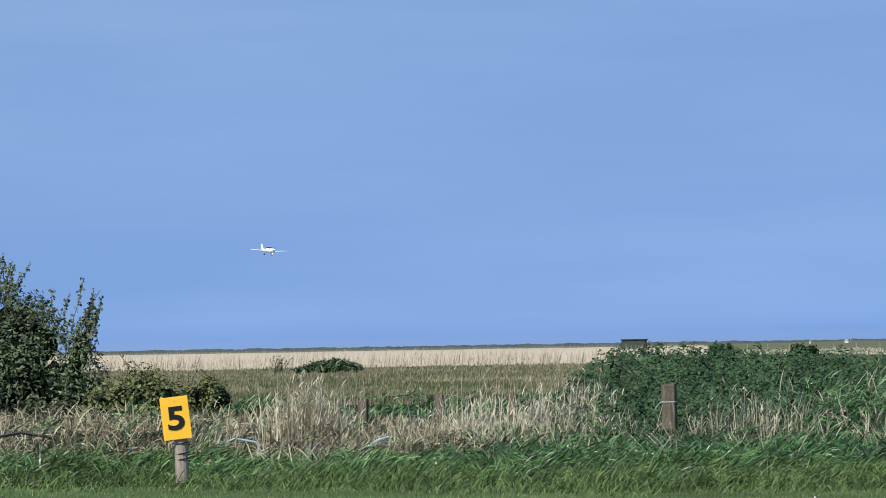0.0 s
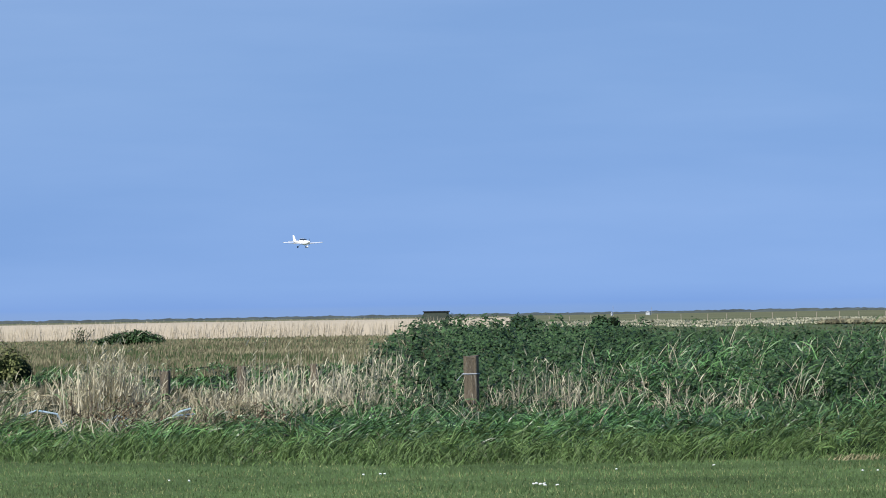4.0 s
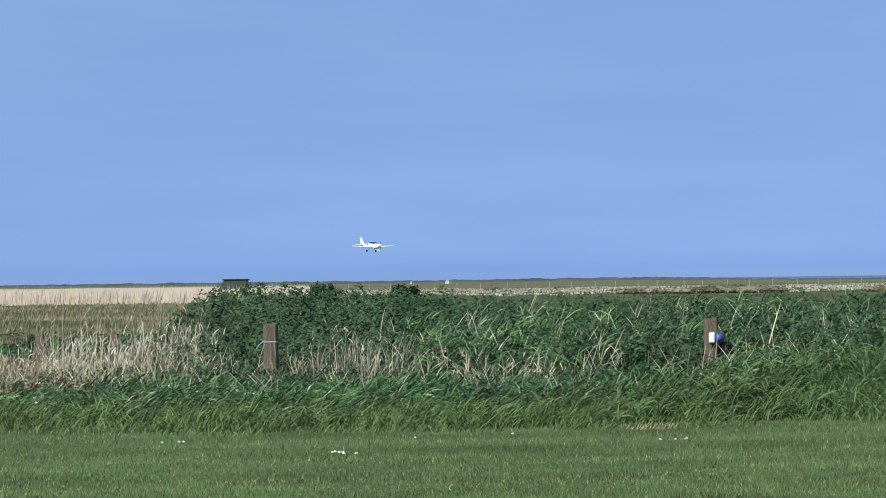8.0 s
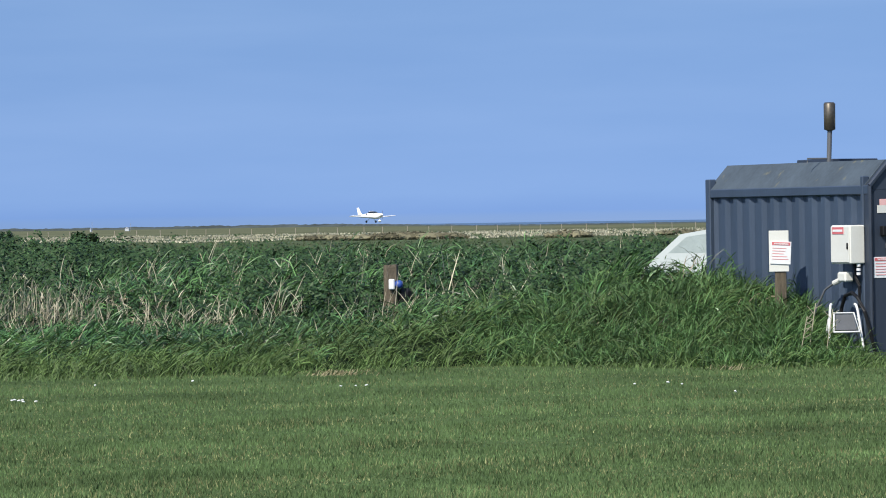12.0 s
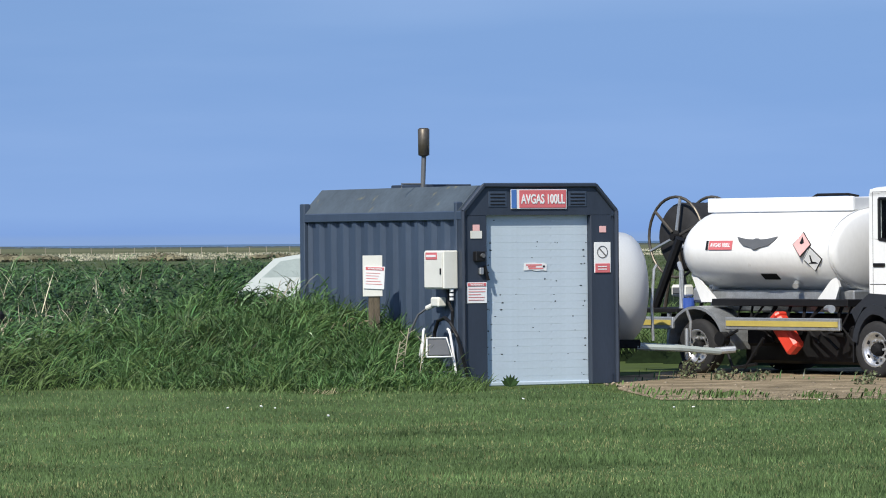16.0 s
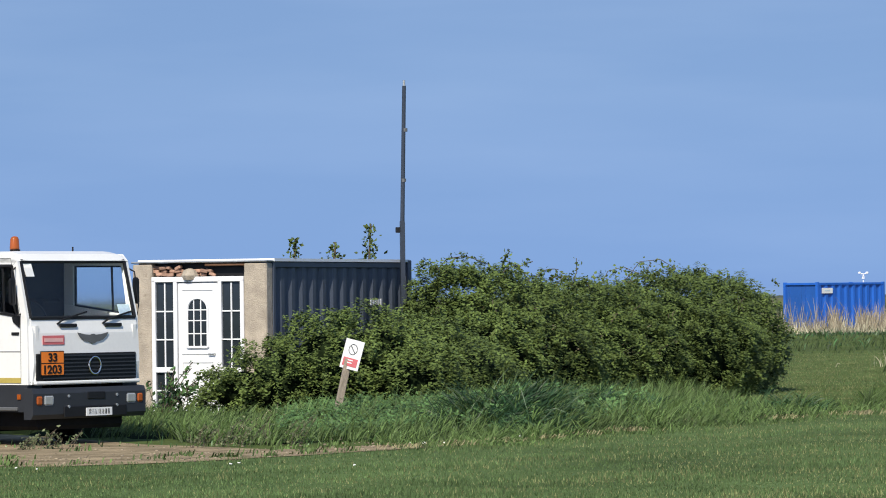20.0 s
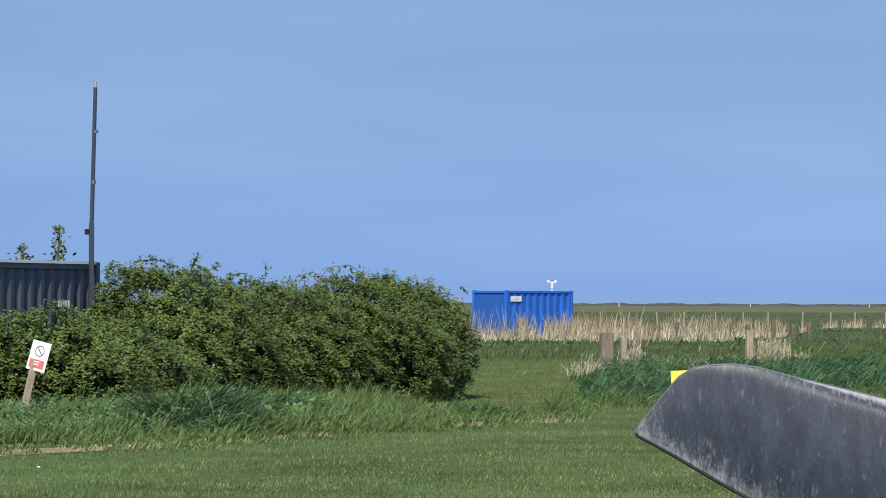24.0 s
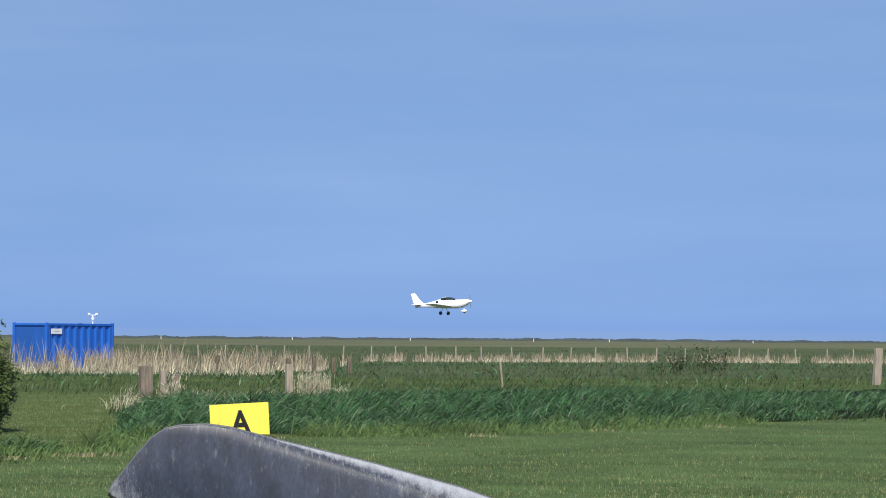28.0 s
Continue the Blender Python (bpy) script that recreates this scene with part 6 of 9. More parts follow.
    for s in (-1, 1):
        part("mudguard", prism(bmesh.new(), mud, s * (HW + 0.0), s * (HW - 0.5)), STEEL, t, "grey rear mudguard")
        part("tail_bracket", box(bmesh.new(), (0.05, 0.05, 0.5), (-4.15, s * 0.95, 0.65)), STEEL, t)
    # tank: an oval barrel with dished ends
    def oval(x, a, b, n=32):
        return [(x, a * math.cos(2 * math.pi * k / n), 1.72 + b * math.sin(2 * math.pi * k / n)) for k in range(n)]
    bm = bmesh.new()
    loft(bm, [oval(-4.10, 0.35, 0.22), oval(-4.06, 0.62, 0.38), oval(-3.97, 0.84, 0.52), oval(-3.84, 0.94, 0.585), oval(-3.70, 0.95, 0.59), oval(-1.36, 0.95, 0.59)])
    bmesh.ops.recalc_face_normals(bm, faces=bm.faces[:])
    tank = part("tank", bm, TANK_WHITE, t, "white oval fuel tank barrel", smooth=True)
    bm = bmesh.new()
    loft(bm, [oval(-1.38, 0.94, 0.58), oval(-1.30, 0.935, 0.578), oval(-1.25, 0.84, 0.52), oval(-1.19, 0.64, 0.40), oval(-1.14, 0.38, 0.24), oval(-1.12, 0.10, 0.06)])
    bmesh.ops.recalc_face_normals(bm, faces=bm.faces[:])
    part("tank_end", bm, TANK_WHITE, tank, "white dished tank end", smooth=True)
    for x in (-3.72, -1.37):
        bm = bmesh.new()
        loft(bm, [oval(x - 0.015, 0.955, 0.595), oval(x + 0.015, 0.955, 0.595)], cap=False)
        part("weld_band", bm, TANK_WHITE, tank, smooth=True)
    part("coaming", box(bmesh.new(), (2.50, 0.05, 0.20), (-2.63, -0.42, 2.36), 0.01), TANK_WHITE, tank, "white walkway coaming on the tank")
    part("coaming", box(bmesh.new(), (2.50, 0.05, 0.20), (-2.63, 0.42, 2.36), 0.01), TANK_WHITE, tank)
    part("coaming_end", box(bmesh.new(), (0.05, 0.84, 0.18), (-1.40, 0, 2.36), 0.01), TANK_WHITE, tank)
    lid = part("manhole", rod(bmesh.new(), (-1.9, 0, 2.28), (-1.9, 0, 2.46), 0.26, n=20), STEEL, tank)
    part("lid_handle", tube(bmesh.new(), [(-2.2, -0.1, 2.44), (-2.1, -0.1, 2.49), (-1.6, -0.1, 2.49), (-1.5, -0.1, 2.46)], 0.02), DARK_STEEL, lid)
    part("saddle", box(bmesh.new(), (2.5, 1.1, 0.30), (-2.5, 0, 1.02), 0.02), STEEL, t)
    for x in (-3.75, -1.55):
        part("cradle", prism(bmesh.new(), [(-0.55, 1.24), (-0.6, 1.02), (0.6, 1.02), (0.55, 1.24), (0.3, 1.16), (-0.3, 1.16)], x, x + 0.08, "x"), TANK_WHITE, t)
    for foot in ([(-3.72, 1.0), (-3.40, 1.0), (-3.86, 1.40), (-3.92, 1.40)], [(-1.62, 1.0), (-1.42, 1.0), (-1.36, 1.22), (-1.40, 1.36), (-1.46, 1.30)]):
        part("gusset", prism(bmesh.new(), foot, -0.74, -0.70), TANK_WHITE, t)
    # things on the tank's side, leaning with its curve
    def on_tank(x, z):
        a = math.asin(max(-1, min(1, (z - 1.72) / 0.59)))
        y = -0.95 * math.cos(a)
        tilt = math.degrees(math.atan2(math.sin(a) / 0.59, math.cos(a) / 0.95))
        return pose(x, y - 0.006, z, -tilt, 0, 0)
    m = on_tank(-3.15, 1.80)
    red = part("red_label", box(bmesh.new(), (0.46, 0.010, 0.13), (0, 0, 0)), SIGN_RED, tank, "red label with white print", m=m)
    part("print_line", lettering("AVGAS 100LL", 0.06, 0.40, 0.002), WHITE, red, m=pose(0, -0.008, 0))
    part("label_edge", box(bmesh.new(), (0.04, 0.006, 0.13), (-0.27, 0, 0)), BLACK, red)
    emblem = [(x * 1.1, z * 1.05) for x, z in wing]
    part("wing_badge", prism(bmesh.new(), emblem, -0.008, 0.004, "y"), GREY_PLASTIC, tank, "dark wing-shaped emblem", m=on_tank(-2.42, 1.84))
    def diamond(x, z, mat, label):
        d = part("hazard_diamond", box(bmesh.new(), (0.25, 0.012, 0.25), (0, 0, 0), 0, Matrix.Rotation(radians(45), 4, "Y")), BLACK, tank, label, m=on_tank(x, z))
        part("field", box(bmesh.new(), (0.23, 0.006, 0.23), (0, 0, 0), 0, Matrix.Translation((0, -0.008, 0)) @ Matrix.Rotation(radians(45), 4, "Y")), mat, d)
        return d
    d1 = diamond(-1.65, 1.80, PINK, "faded red flammable diamond")
    part("flame_mark", prism(bmesh.new(), [(-0.04, 0.02), (0.0, 0.0), (0.04, 0.02), (0.03, 0.06), (0.0, 0.11), (-0.02, 0.06)], -0.014, -0.010), BLACK, d1)
    d2 = diamond(-1.53, 1.60, WHITE, "white environmental hazard diamond")
    part("mark", prism(bmesh.new(), [(-0.09, -0.06), (0.09, -0.06), (0.06, -0.04), (-0.01, -0.03), (-0.02, 0.06), (-0.04, 0.06), (-0.04, -0.04)], -0.014, -0.010), BLACK, d2)
    part("data_plate", box(bmesh.new(), (0.30, 0.012, 0.12), (0, 0, 0)), DARK_STEEL, tank, m=on_tank(-2.33, 1.36))
    part("valve", rod(bmesh.new(), (-1.95, -0.70, 1.27), (-1.87, -0.82, 1.23), 0.04), STEEL, tank)
    # side guards with reflective boards
    for x0, x1 in ((-2.92, -0.88), (-4.65, -3.90)):
        guard = part("side_guard", box(bmesh.new(), (x1 - x0, 0.05, 0.17), ((x0 + x1) / 2, -HW, 0.71), 0.01), STEEL, t, "aluminium side guard with a yellow reflective strip")
        part("reflective_strip", box(bmesh.new(), (x1 - x0 - 0.08, 0.012, 0.075), ((x0 + x1) / 2, -HW - 0.03, 0.715)), STRIPE, guard)
        part("guard_bracket", box(bmesh.new(), (0.06, 0.65, 0.06), ((x0 + x1) / 2, -HW + 0.35, 0.71)), DARK_STEEL, guard)
    part("side_guard", box(bmesh.new(), (2.1, 0.05, 0.17), (-1.9, HW, 0.76), 0.01), STEEL, t)
    # pump gear between the axles
    ext = part("extinguisher_box", box(bmesh.new(), (0.25, 0.20, 0.56), (0, 0, 0), 0.04), RED, t, "red plastic fire extinguisher box", m=pose(-1.93, -0.92, 0.56, 0, -40, 0))
    part("box_lid", box(bmesh.new(), (0.30, 0.23, 0.12), (-0.02, 0, 0.29), 0.045), RED, ext)
    part("bottom_valve", rod(bmesh.new(), (-1.42, -0.85, 0.92), (-1.22, -1.0, 0.92), 0.055, n=14), STEEL, t, "steel outlet valve")
    part("pump", box(bmesh.new(), (0.35, 0.35, 0.3), (-2.5, -0.75, 0.55), 0.04), DARK_STEEL, t)
    g = random.Random(9)
    for k in range(9):
        x = -3.0 + k * 0.24
        part("pipe", tube(bmesh.new(), [(x, -0.72, 0.95), (x + g.uniform(-0.1, 0.1), -0.86, g.uniform(0.5, 0.8)), (x + g.uniform(-0.3, 0.3), -0.8, g.uniform(0.35, 0.6))], g.uniform(0.018, 0.035)), g.choice((DARK_STEEL, STEEL, BLACK, DARK_STEEL)), t)
    part("tool_locker", box(bmesh.new(), (1.3, 0.5, 0.42), (-2.35, -0.30, 0.46), 0.03), DARK_STEEL, t)
    part("propeller_shaft", rod(bmesh.new(), (-3.4, 0, 0.5), (-0.9, 0, 0.62), 0.06), DARK_STEEL, t)
    part("exhaust_box", box(bmesh.new(), (0.7, 0.4, 0.34), (-0.95, -0.45, 0.52), 0.06), DARK_STEEL, t)
    # Two dark blocks added to stand in for the black shadow underneath.
    part("sump", box(bmesh.new(), (1.3, 1.7, 0.34), (0.75, 0.05, 0.38), 0.05), DARK_STEEL, t)
    part("undertray", box(bmesh.new(), (2.4, 1.35, 0.44), (-1.9, 0.12, 0.37), 0.04), BLACK, t)
    part("mud_flap", box(bmesh.new(), (0.03, 0.5, 0.5), (-0.62, -0.82, 0.45), 0.01), BLACK, t)
    # folded steadying gear by the rear wheel
    gear = part("steady_hub", rod(bmesh.new(), (-2.9, -1.12, 0.50), (-2.9, -1.24, 0.50), 0.10, n=14), BLACK, t)
    for x0, z0, x1, z1 in ((-2.9, 0.5, -3.15, 0.06), (-2.9, 0.5, -2.66, 0.10), (-2.9, 0.5, -2.55, 0.62), (-2.1, 0.52, -2.4, 0.10), (-2.66, 0.10, -2.2, 0.16)):
        part("strut", rod(bmesh.new(), (x0, -1.18, z0), (x1, -1.2, z1), 0.022, n=6), BLACK, gear)
    part("spare_wheel", lathe(bmesh.new(), [(0.1, -0.1), (0.375, -0.09), (0.385, 0.0), (0.375, 0.09), (0.1, 0.1)], 24, pose(-4.5, 0.0, 0.6, 0, 8, 0)), RUBBER, t, smooth=True)
    part("hose_tray", box(bmesh.new(), (2.4, 0.3, 0.10), (-2.2, -0.72, 1.00), 0.01), BLACK, t)
    # meter and pipework behind the tank
    meter = part("flow_meter", box(bmesh.new(), (0.30, 0.2, 0.17), (-4.12, -0.72, 1.16), 0.03), OFF_WHITE, t, "cream flow meter with a blue body")
    part("meter_dial", box(bmesh.new(), (0.18, 0.02, 0.09), (-4.12, -0.83, 1.16), 0.01), GREY_PLASTIC, meter)
    part("meter_body", rod(bmesh.new(), (-3.98, -0.75, 0.84), (-3.98, -0.75, 1.06), 0.10, n=14), PUMP_BLUE, meter)
    part("standpipe", tube(bmesh.new(), [(-4.0, -0.85, 0.9), (-4.0, -0.85, 1.45), (-4.1, -0.8, 1.55)], 0.035), STEEL, t)
    part("pipe_box", box(bmesh.new(), (0.26, 0.25, 0.22), (-3.80, -0.6, 1.10), 0.04), STEEL, t)
    part("rear_deck", box(bmesh.new(), (1.3, 2.0, 0.06), (-4.6, 0, 0.88), 0.01), DARK_STEEL, t)
    part("black_strut", tube(bmesh.new(), [(-4.9, -0.55, 0.9), (-4.35, -0.55, 1.9)], 0.07), BLACK, t)
    # hose reel: open hoops on both sides, spokes, and the wound hose
    reel = part("hose_drum", lathe(bmesh.new(), [(0.16, -0.30), (0.46, -0.30), (0.50, -0.27), (0.47, -0.22), (0.50, -0.17), (0.47, -0.12), (0.50, -0.07), (0.47, -0.02), (0.50, 0.03), (0.47, 0.08), (0.50, 0.13), (0.47, 0.18), (0.50, 0.23), (0.46, 0.28), (0.16, 0.28)], 32, pose(-4.85, 0.20, 1.92, 90, 0, 0)), RUBBER, t, "black hose wound on a reel", smooth=True)
    for y in (-0.17, 0.55):
        ring = [(-4.85 + 0.58 * math.cos(2 * math.pi * k / 32), y, 1.92 + 0.58 * math.sin(2 * math.pi * k / 32)) for k in range(33)]
        part("reel_hoop", tube(bmesh.new(), ring, 0.022), BROWN_STEEL, reel, "brown steel reel hoop")
        for k in range(6):
            a = math.radians(60 * k + 20)
            part("spoke", rod(bmesh.new(), (-4.85 + 0.1 * math.cos(a), y, 1.92 + 0.1 * math.sin(a)), (-4.85 + 0.58 * math.cos(a), y, 1.92 + 0.58 * math.sin(a)), 0.024, n=6), STEEL if k % 2 else BROWN_STEEL, reel)
        part("reel_stand", tube(bmesh.new(), [(-5.10, y, 0.9), (-4.85, y, 1.92), (-4.55, y, 0.9)], 0.03), BROWN_STEEL, reel)
    part("reel_axle", rod(bmesh.new(), (-4.85, -0.25, 1.92), (-4.85, 0.65, 1.92), 0.05), DARK_STEEL, reel)
    part("outlet_pipe", tube(bmesh.new(), [(-5.5, -0.75, 0.95), (-5.5, -0.75, 1.5), (-5.42, -0.72, 1.72)], 0.025), STEEL, t)
    # lengths along the lorry, from its plan
    plan = (-6.0, -4.0, -3.5, -2.9, -2.4, -1.6, -1.38, -0.85, -0.15, 0.0, 0.35, 0.68, 1.1, 1.25, 1.36, 1.53, 1.6, 1.68)
    true = (-5.85, -3.92, -3.4, -2.75, -2.3, -1.36, -0.93, -0.52, 0.0, 0.07, 0.42, 0.68, 1.06, 1.16, 1.21, 1.33, 1.40, 1.46)
    for p in t.children_recursive:
        if p.matrix_basis == Matrix.Identity(4) and p.name.split(".")[0] not in ("rim", "hub", "wheel_nut", "hand_hole", "field", "print_line", "label_edge", "flame_mark", "mark", "box_lid"):
            for v in p.data.vertices:
                v.co.x = np.interp(v.co.x, plan, true)
        elif p.parent == t or p.parent.parent == t and p.parent.name.split(".")[0] != "wheel" and p.matrix_basis.translation.length > 0.5:
            p.matrix_basis.translation.x = np.interp(p.matrix_basis.translation.x, plan, true)
    return t


fuel_lorry()


# ---- store with a house door, hedge, signs ----
def store():
    W, L, H = 2.5, 6.06, 2.60
    s = thing("container_store", pose(8.3, 74.5, 0, 0, 0, -33), "grey-blue container store with a white house door in roughcast front", "store")
    front = part("front_wall", box(bmesh.new(), (0.36, 0.25, H - 0.06), (0.18, 0.1, (H - 0.06) / 2), 0.02), RENDER_WALL, s, "roughcast masonry pier")
    part("front_wall", box(bmesh.new(), (0.42, 0.25, H - 0.06), (W - 0.21, 0.1, (H - 0.06) / 2), 0.02), RENDER_WALL, s, "roughcast masonry pier")
    part("roof_edge", box(bmesh.new(), (W + 0.04, 0.3, 0.03), (W / 2, 0.1, H - 0.03), 0.01), STEEL, s)
    part("lintel_gap", box(bmesh.new(), (1.72, 0.10, 0.24), (1.22, 0.18, H - 0.17)), BLACK, s)
    g = random.Random(2)
    brick = part("brick", box(bmesh.new(), (0.12, 0.09, 0.055), (0, 0, 0), 0.01), BRICK, s, "broken red brick", m=pose(0.46, 0.08, 2.37))
    for k in range(22):
        again(brick, pose(0.42 + (k % 9) * 0.125 + g.uniform(-0.04, 0.04), 0.08 + g.uniform(-0.03, 0.03), 2.355 + (k // 9) * 0.06, g.uniform(-15, 15), g.uniform(-25, 25), g.uniform(-30, 30)), s)
    part("mortar_lump", lathe(bmesh.new(), [(0.02, 0), (0.12, 0.03), (0.15, 0.10), (0.11, 0.19), (0.03, 0.22)], 11, pose(1.06, 0.02, 2.24)), RENDER_WALL, s)
    part("lintel", box(bmesh.new(), (0.75, 0.14, 0.05), (1.72, 0.06, 2.52), 0.01), RUST, s)
    # door set: outer frame, two side lights and the leaf
    X0, X1, TOP = 0.36, 2.08, 2.32
    frame = part("door_frame", box(bmesh.new(), (X1 - X0, 0.09, 0.09), ((X0 + X1) / 2, 0.0, TOP - 0.045), 0.008), PVC, s, "white plastic door frame")
    for x in (X0 + 0.035, X0 + 0.44, X1 - 0.45, X1 - 0.035):
        part("jamb", box(bmesh.new(), (0.07, 0.09, TOP - 0.05), (x, 0.0, (TOP - 0.05) / 2), 0.008), PVC, frame)
    part("sill", box(bmesh.new(), (X1 - X0, 0.12, 0.06), ((X0 + X1) / 2, 0, 0.03), 0.008), PVC, frame)
    for x in (X0 + 0.237, X1 - 0.242):
        for z, h in ((1.50, 1.43), (0.40, 0.62)):
            w = part("side_light", box(bmesh.new(), (0.34, 0.02, h), (x, 0.02, z)), DARK_PANE, s, "dark leaded side light")
            part("glazing_bar", box(bmesh.new(), (0.022, 0.03, h), (x, 0.0, z)), PVC, w)
            for k in range(1, 3 if h > 1 else 2):
                part("glazing_bar", box(bmesh.new(), (0.34, 0.03, 0.022), (x, 0.0, z - h / 2 + k * h / (3 if h > 1 else 2))), PVC, w)
        part("transom", box(bmesh.new(), (0.34, 0.08, 0.09), (x, 0.0, 0.75), 0.006), PVC, frame)
    cx = (X0 + 0.44 + X1 - 0.45) / 2
    door = part("door", box(bmesh.new(), (0.74, 0.05, 2.18), (cx, 0.01, 1.13), 0.01), PVC, s, "white panelled plastic house door")
    arch = [(-0.19, -0.42), (0.19, -0.42)] + [(0.19 * math.cos(math.radians(a)), 0.22 + 0.19 * math.sin(math.radians(a))) for a in range(0, 181, 18)]
    pane = part("door_light", prism(bmesh.new(), arch, -0.008, 0.008), DARK_PANE, door, "arched dark door light", m=pose(cx, -0.022, 1.55))
    bm = bmesh.new()
    loop = arch + [arch[0]]
    for a, b in zip(loop, loop[1:]):
        rod(bm, (cx + a[0], -0.03, 1.55 + a[1]), (cx + b[0], -0.03, 1.55 + b[1]), 0.022, n=6)
    part("light_moulding", bm, PVC, door)
    for x in (-0.065, 0.065):
        part("glazing_bar", box(bmesh.new(), (0.018, 0.014, 0.80), (cx + x, -0.034, 1.54)), PVC, pane, m=pane.matrix_basis.inverted())
    for z in (1.36, 1.58, 1.76):
        part("glazing_bar", box(bmesh.new(), (0.38, 0.010, 0.018), (cx, -0.034, z)), PVC, pane, m=pane.matrix_basis.inverted())
    bm = bmesh.new()
    for z0, z1 in ((1.02, 2.10), (0.18, 0.88)):
        for a, b in (((-0.29, z0), (0.29, z0)), ((0.29, z0), (0.29, z1)), ((0.29, z1), (-0.29, z1)), ((-0.29, z1), (-0.29, z0))):
            rod(bm, (cx + a[0], -0.018, a[1]), (cx + b[0], -0.018, b[1]), 0.014, n=6)
    part("panel_moulding", bm, PVC, door)
    part("door_handle", tube(bmesh.new(), [(cx + 0.32, -0.02, 1.02), (cx + 0.32, -0.06, 1.02), (cx + 0.21, -0.06, 1.02)], 0.012), STEEL, door)
    # container shell
    part("side_wall", corrugated(L - 0.5, 0.16, H - 0.12, 0.43, 0.05), STORE_PAINT, s, m=pose(W - 0.02, L - 0.16, 0, 0, 0, 180))
    part("side_wall", corrugated(L - 0.5, 0.16, H - 0.12, 0.43, 0.05), STORE_PAINT, s, m=pose(0.02, 0.3, 0))
    part("back_wall", box(bmesh.new(), (W - 0.1, 0.05, H - 0.1), (W / 2, L - 0.04, H / 2), 0.0), STORE_PAINT, s)
    for x in (0.04, W - 0.04):
        part("top_rail", box(bmesh.new(), (0.08, L - 0.25, 0.10), (x, 0.25 + (L - 0.25) / 2, H - 0.09), 0.01), STORE_PAINT, s)
        part("bottom_rail", box(bmesh.new(), (0.08, L - 0.25, 0.16), (x, 0.25 + (L - 0.25) / 2, 0.08), 0.01), STORE_PAINT, s)
        part("corner_post", box(bmesh.new(), (0.16, 0.16, H), (x, L - 0.03, H / 2), 0.012), STORE_PAINT, s)
        part("corner_post", box(bmesh.new(), (0.10, 0.10, H - 0.08), (x, 0.28, H / 2), 0.012), STORE_PAINT, s)
    part("roof", box(bmesh.new(), (W + 0.06, L - 0.24, 0.05), (W / 2, 0.26 + (L - 0.28) / 2, H - 0.012), 0.0), PVC, s, "pale sheet roof")
    g = random.Random(3)
    for k in range(5):
        part("painted_mark", box(bmesh.new(), (0.006, 0.07, 0.11), (W + 0.004, 4.35 + k * 0.11, 1.86)), PVC, s)
    return s


store()


def pole_mast():
    p = thing("steel_mast", pose(13.50, 77.7, 0), "tall dark steel pole mast at the container's corner", "mast")
    part("pole", box(bmesh.new(), (0.085, 0.085, 3.3), (0, 0, 1.65), 0.008), SHED_DARK, p)
    part("upper_pole", rod(bmesh.new(), (0.0, 0, 3.2), (0.06, 0, 5.72), 0.040, 0.035, n=10), SHED_DARK, p)
    part("cap", rod(bmesh.new(), (0.06, 0, 5.72), (0.06, 0, 5.82), 0.022), STEEL, p)
    part("junction_box", box(bmesh.new(), (0.08, 0.08, 0.10), (-0.08, 0, 3.14), 0.008), BLACK, p)
    for z in (4.0, 4.9):
        part("clamp", rod(bmesh.new(), (0.03 + (z - 4) * 0.04, 0, z), (0.03 + (z - 4) * 0.04, 0, z + 0.06), 0.047), GREY_PLASTIC, p)


pole_mast()


def leaf_cloud(balls, per_area, size, shell=(0.80, 1.06), flat=0.0):
    """Leaves over the skin of a heap of ellipsoids (x, y, z, rx, ry, rz), none inside another one."""
    ats, faces = [], []
    for i, (x, y, z, a, b, c) in enumerate(balls):
        n = int(per_area * 4.2 * ((a * b + a * c + b * c) / 3) * 3)
        d = RNG.normal(size=(n, 3))
        d /= np.linalg.norm(d, axis=1, keepdims=True)
        lump = 1 + 0.10 * np.sin(d[:, 0] * 9 + i) * np.sin(d[:, 2] * 8 + 2 * i) + 0.06 * np.sin(d[:, 1] * 17 + i)
        k = RNG.uniform(*shell, n) * lump
        p = np.array([x, y, z]) + d * np.array([a, b, c]) * k[:, None]
        keep = p[:, 2] > 0.04
        for j, (X, Y, Z, A, B, C) in enumerate(balls):
            if j != i:
                keep &= (((p[:, 0] - X) / A) ** 2 + ((p[:, 1] - Y) / B) ** 2 + ((p[:, 2] - Z) / C) ** 2) > 0.74
        ats.append(p[keep])
        faces.append((d / np.array([a, b, c]))[keep])
    at, face = np.concatenate(ats), np.concatenate(faces)
    face = face / np.linalg.norm(face, axis=1, keepdims=True) + RNG.normal(size=at.shape) * 0.55 + np.array([0, 0, 0.35])
    return at, face, RNG.uniform(*size, len(at))


# Solid filling inside foliage; the near-black default paints shade between the leaves.
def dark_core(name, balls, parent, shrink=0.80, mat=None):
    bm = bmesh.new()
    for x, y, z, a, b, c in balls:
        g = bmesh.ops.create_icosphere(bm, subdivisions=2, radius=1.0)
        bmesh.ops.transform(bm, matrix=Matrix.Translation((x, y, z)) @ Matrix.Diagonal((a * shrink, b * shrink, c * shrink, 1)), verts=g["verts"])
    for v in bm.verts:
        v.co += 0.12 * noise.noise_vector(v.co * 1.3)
    return tagged(part(name, bm, mat or GAP_SHADE, parent), kind="stuff")


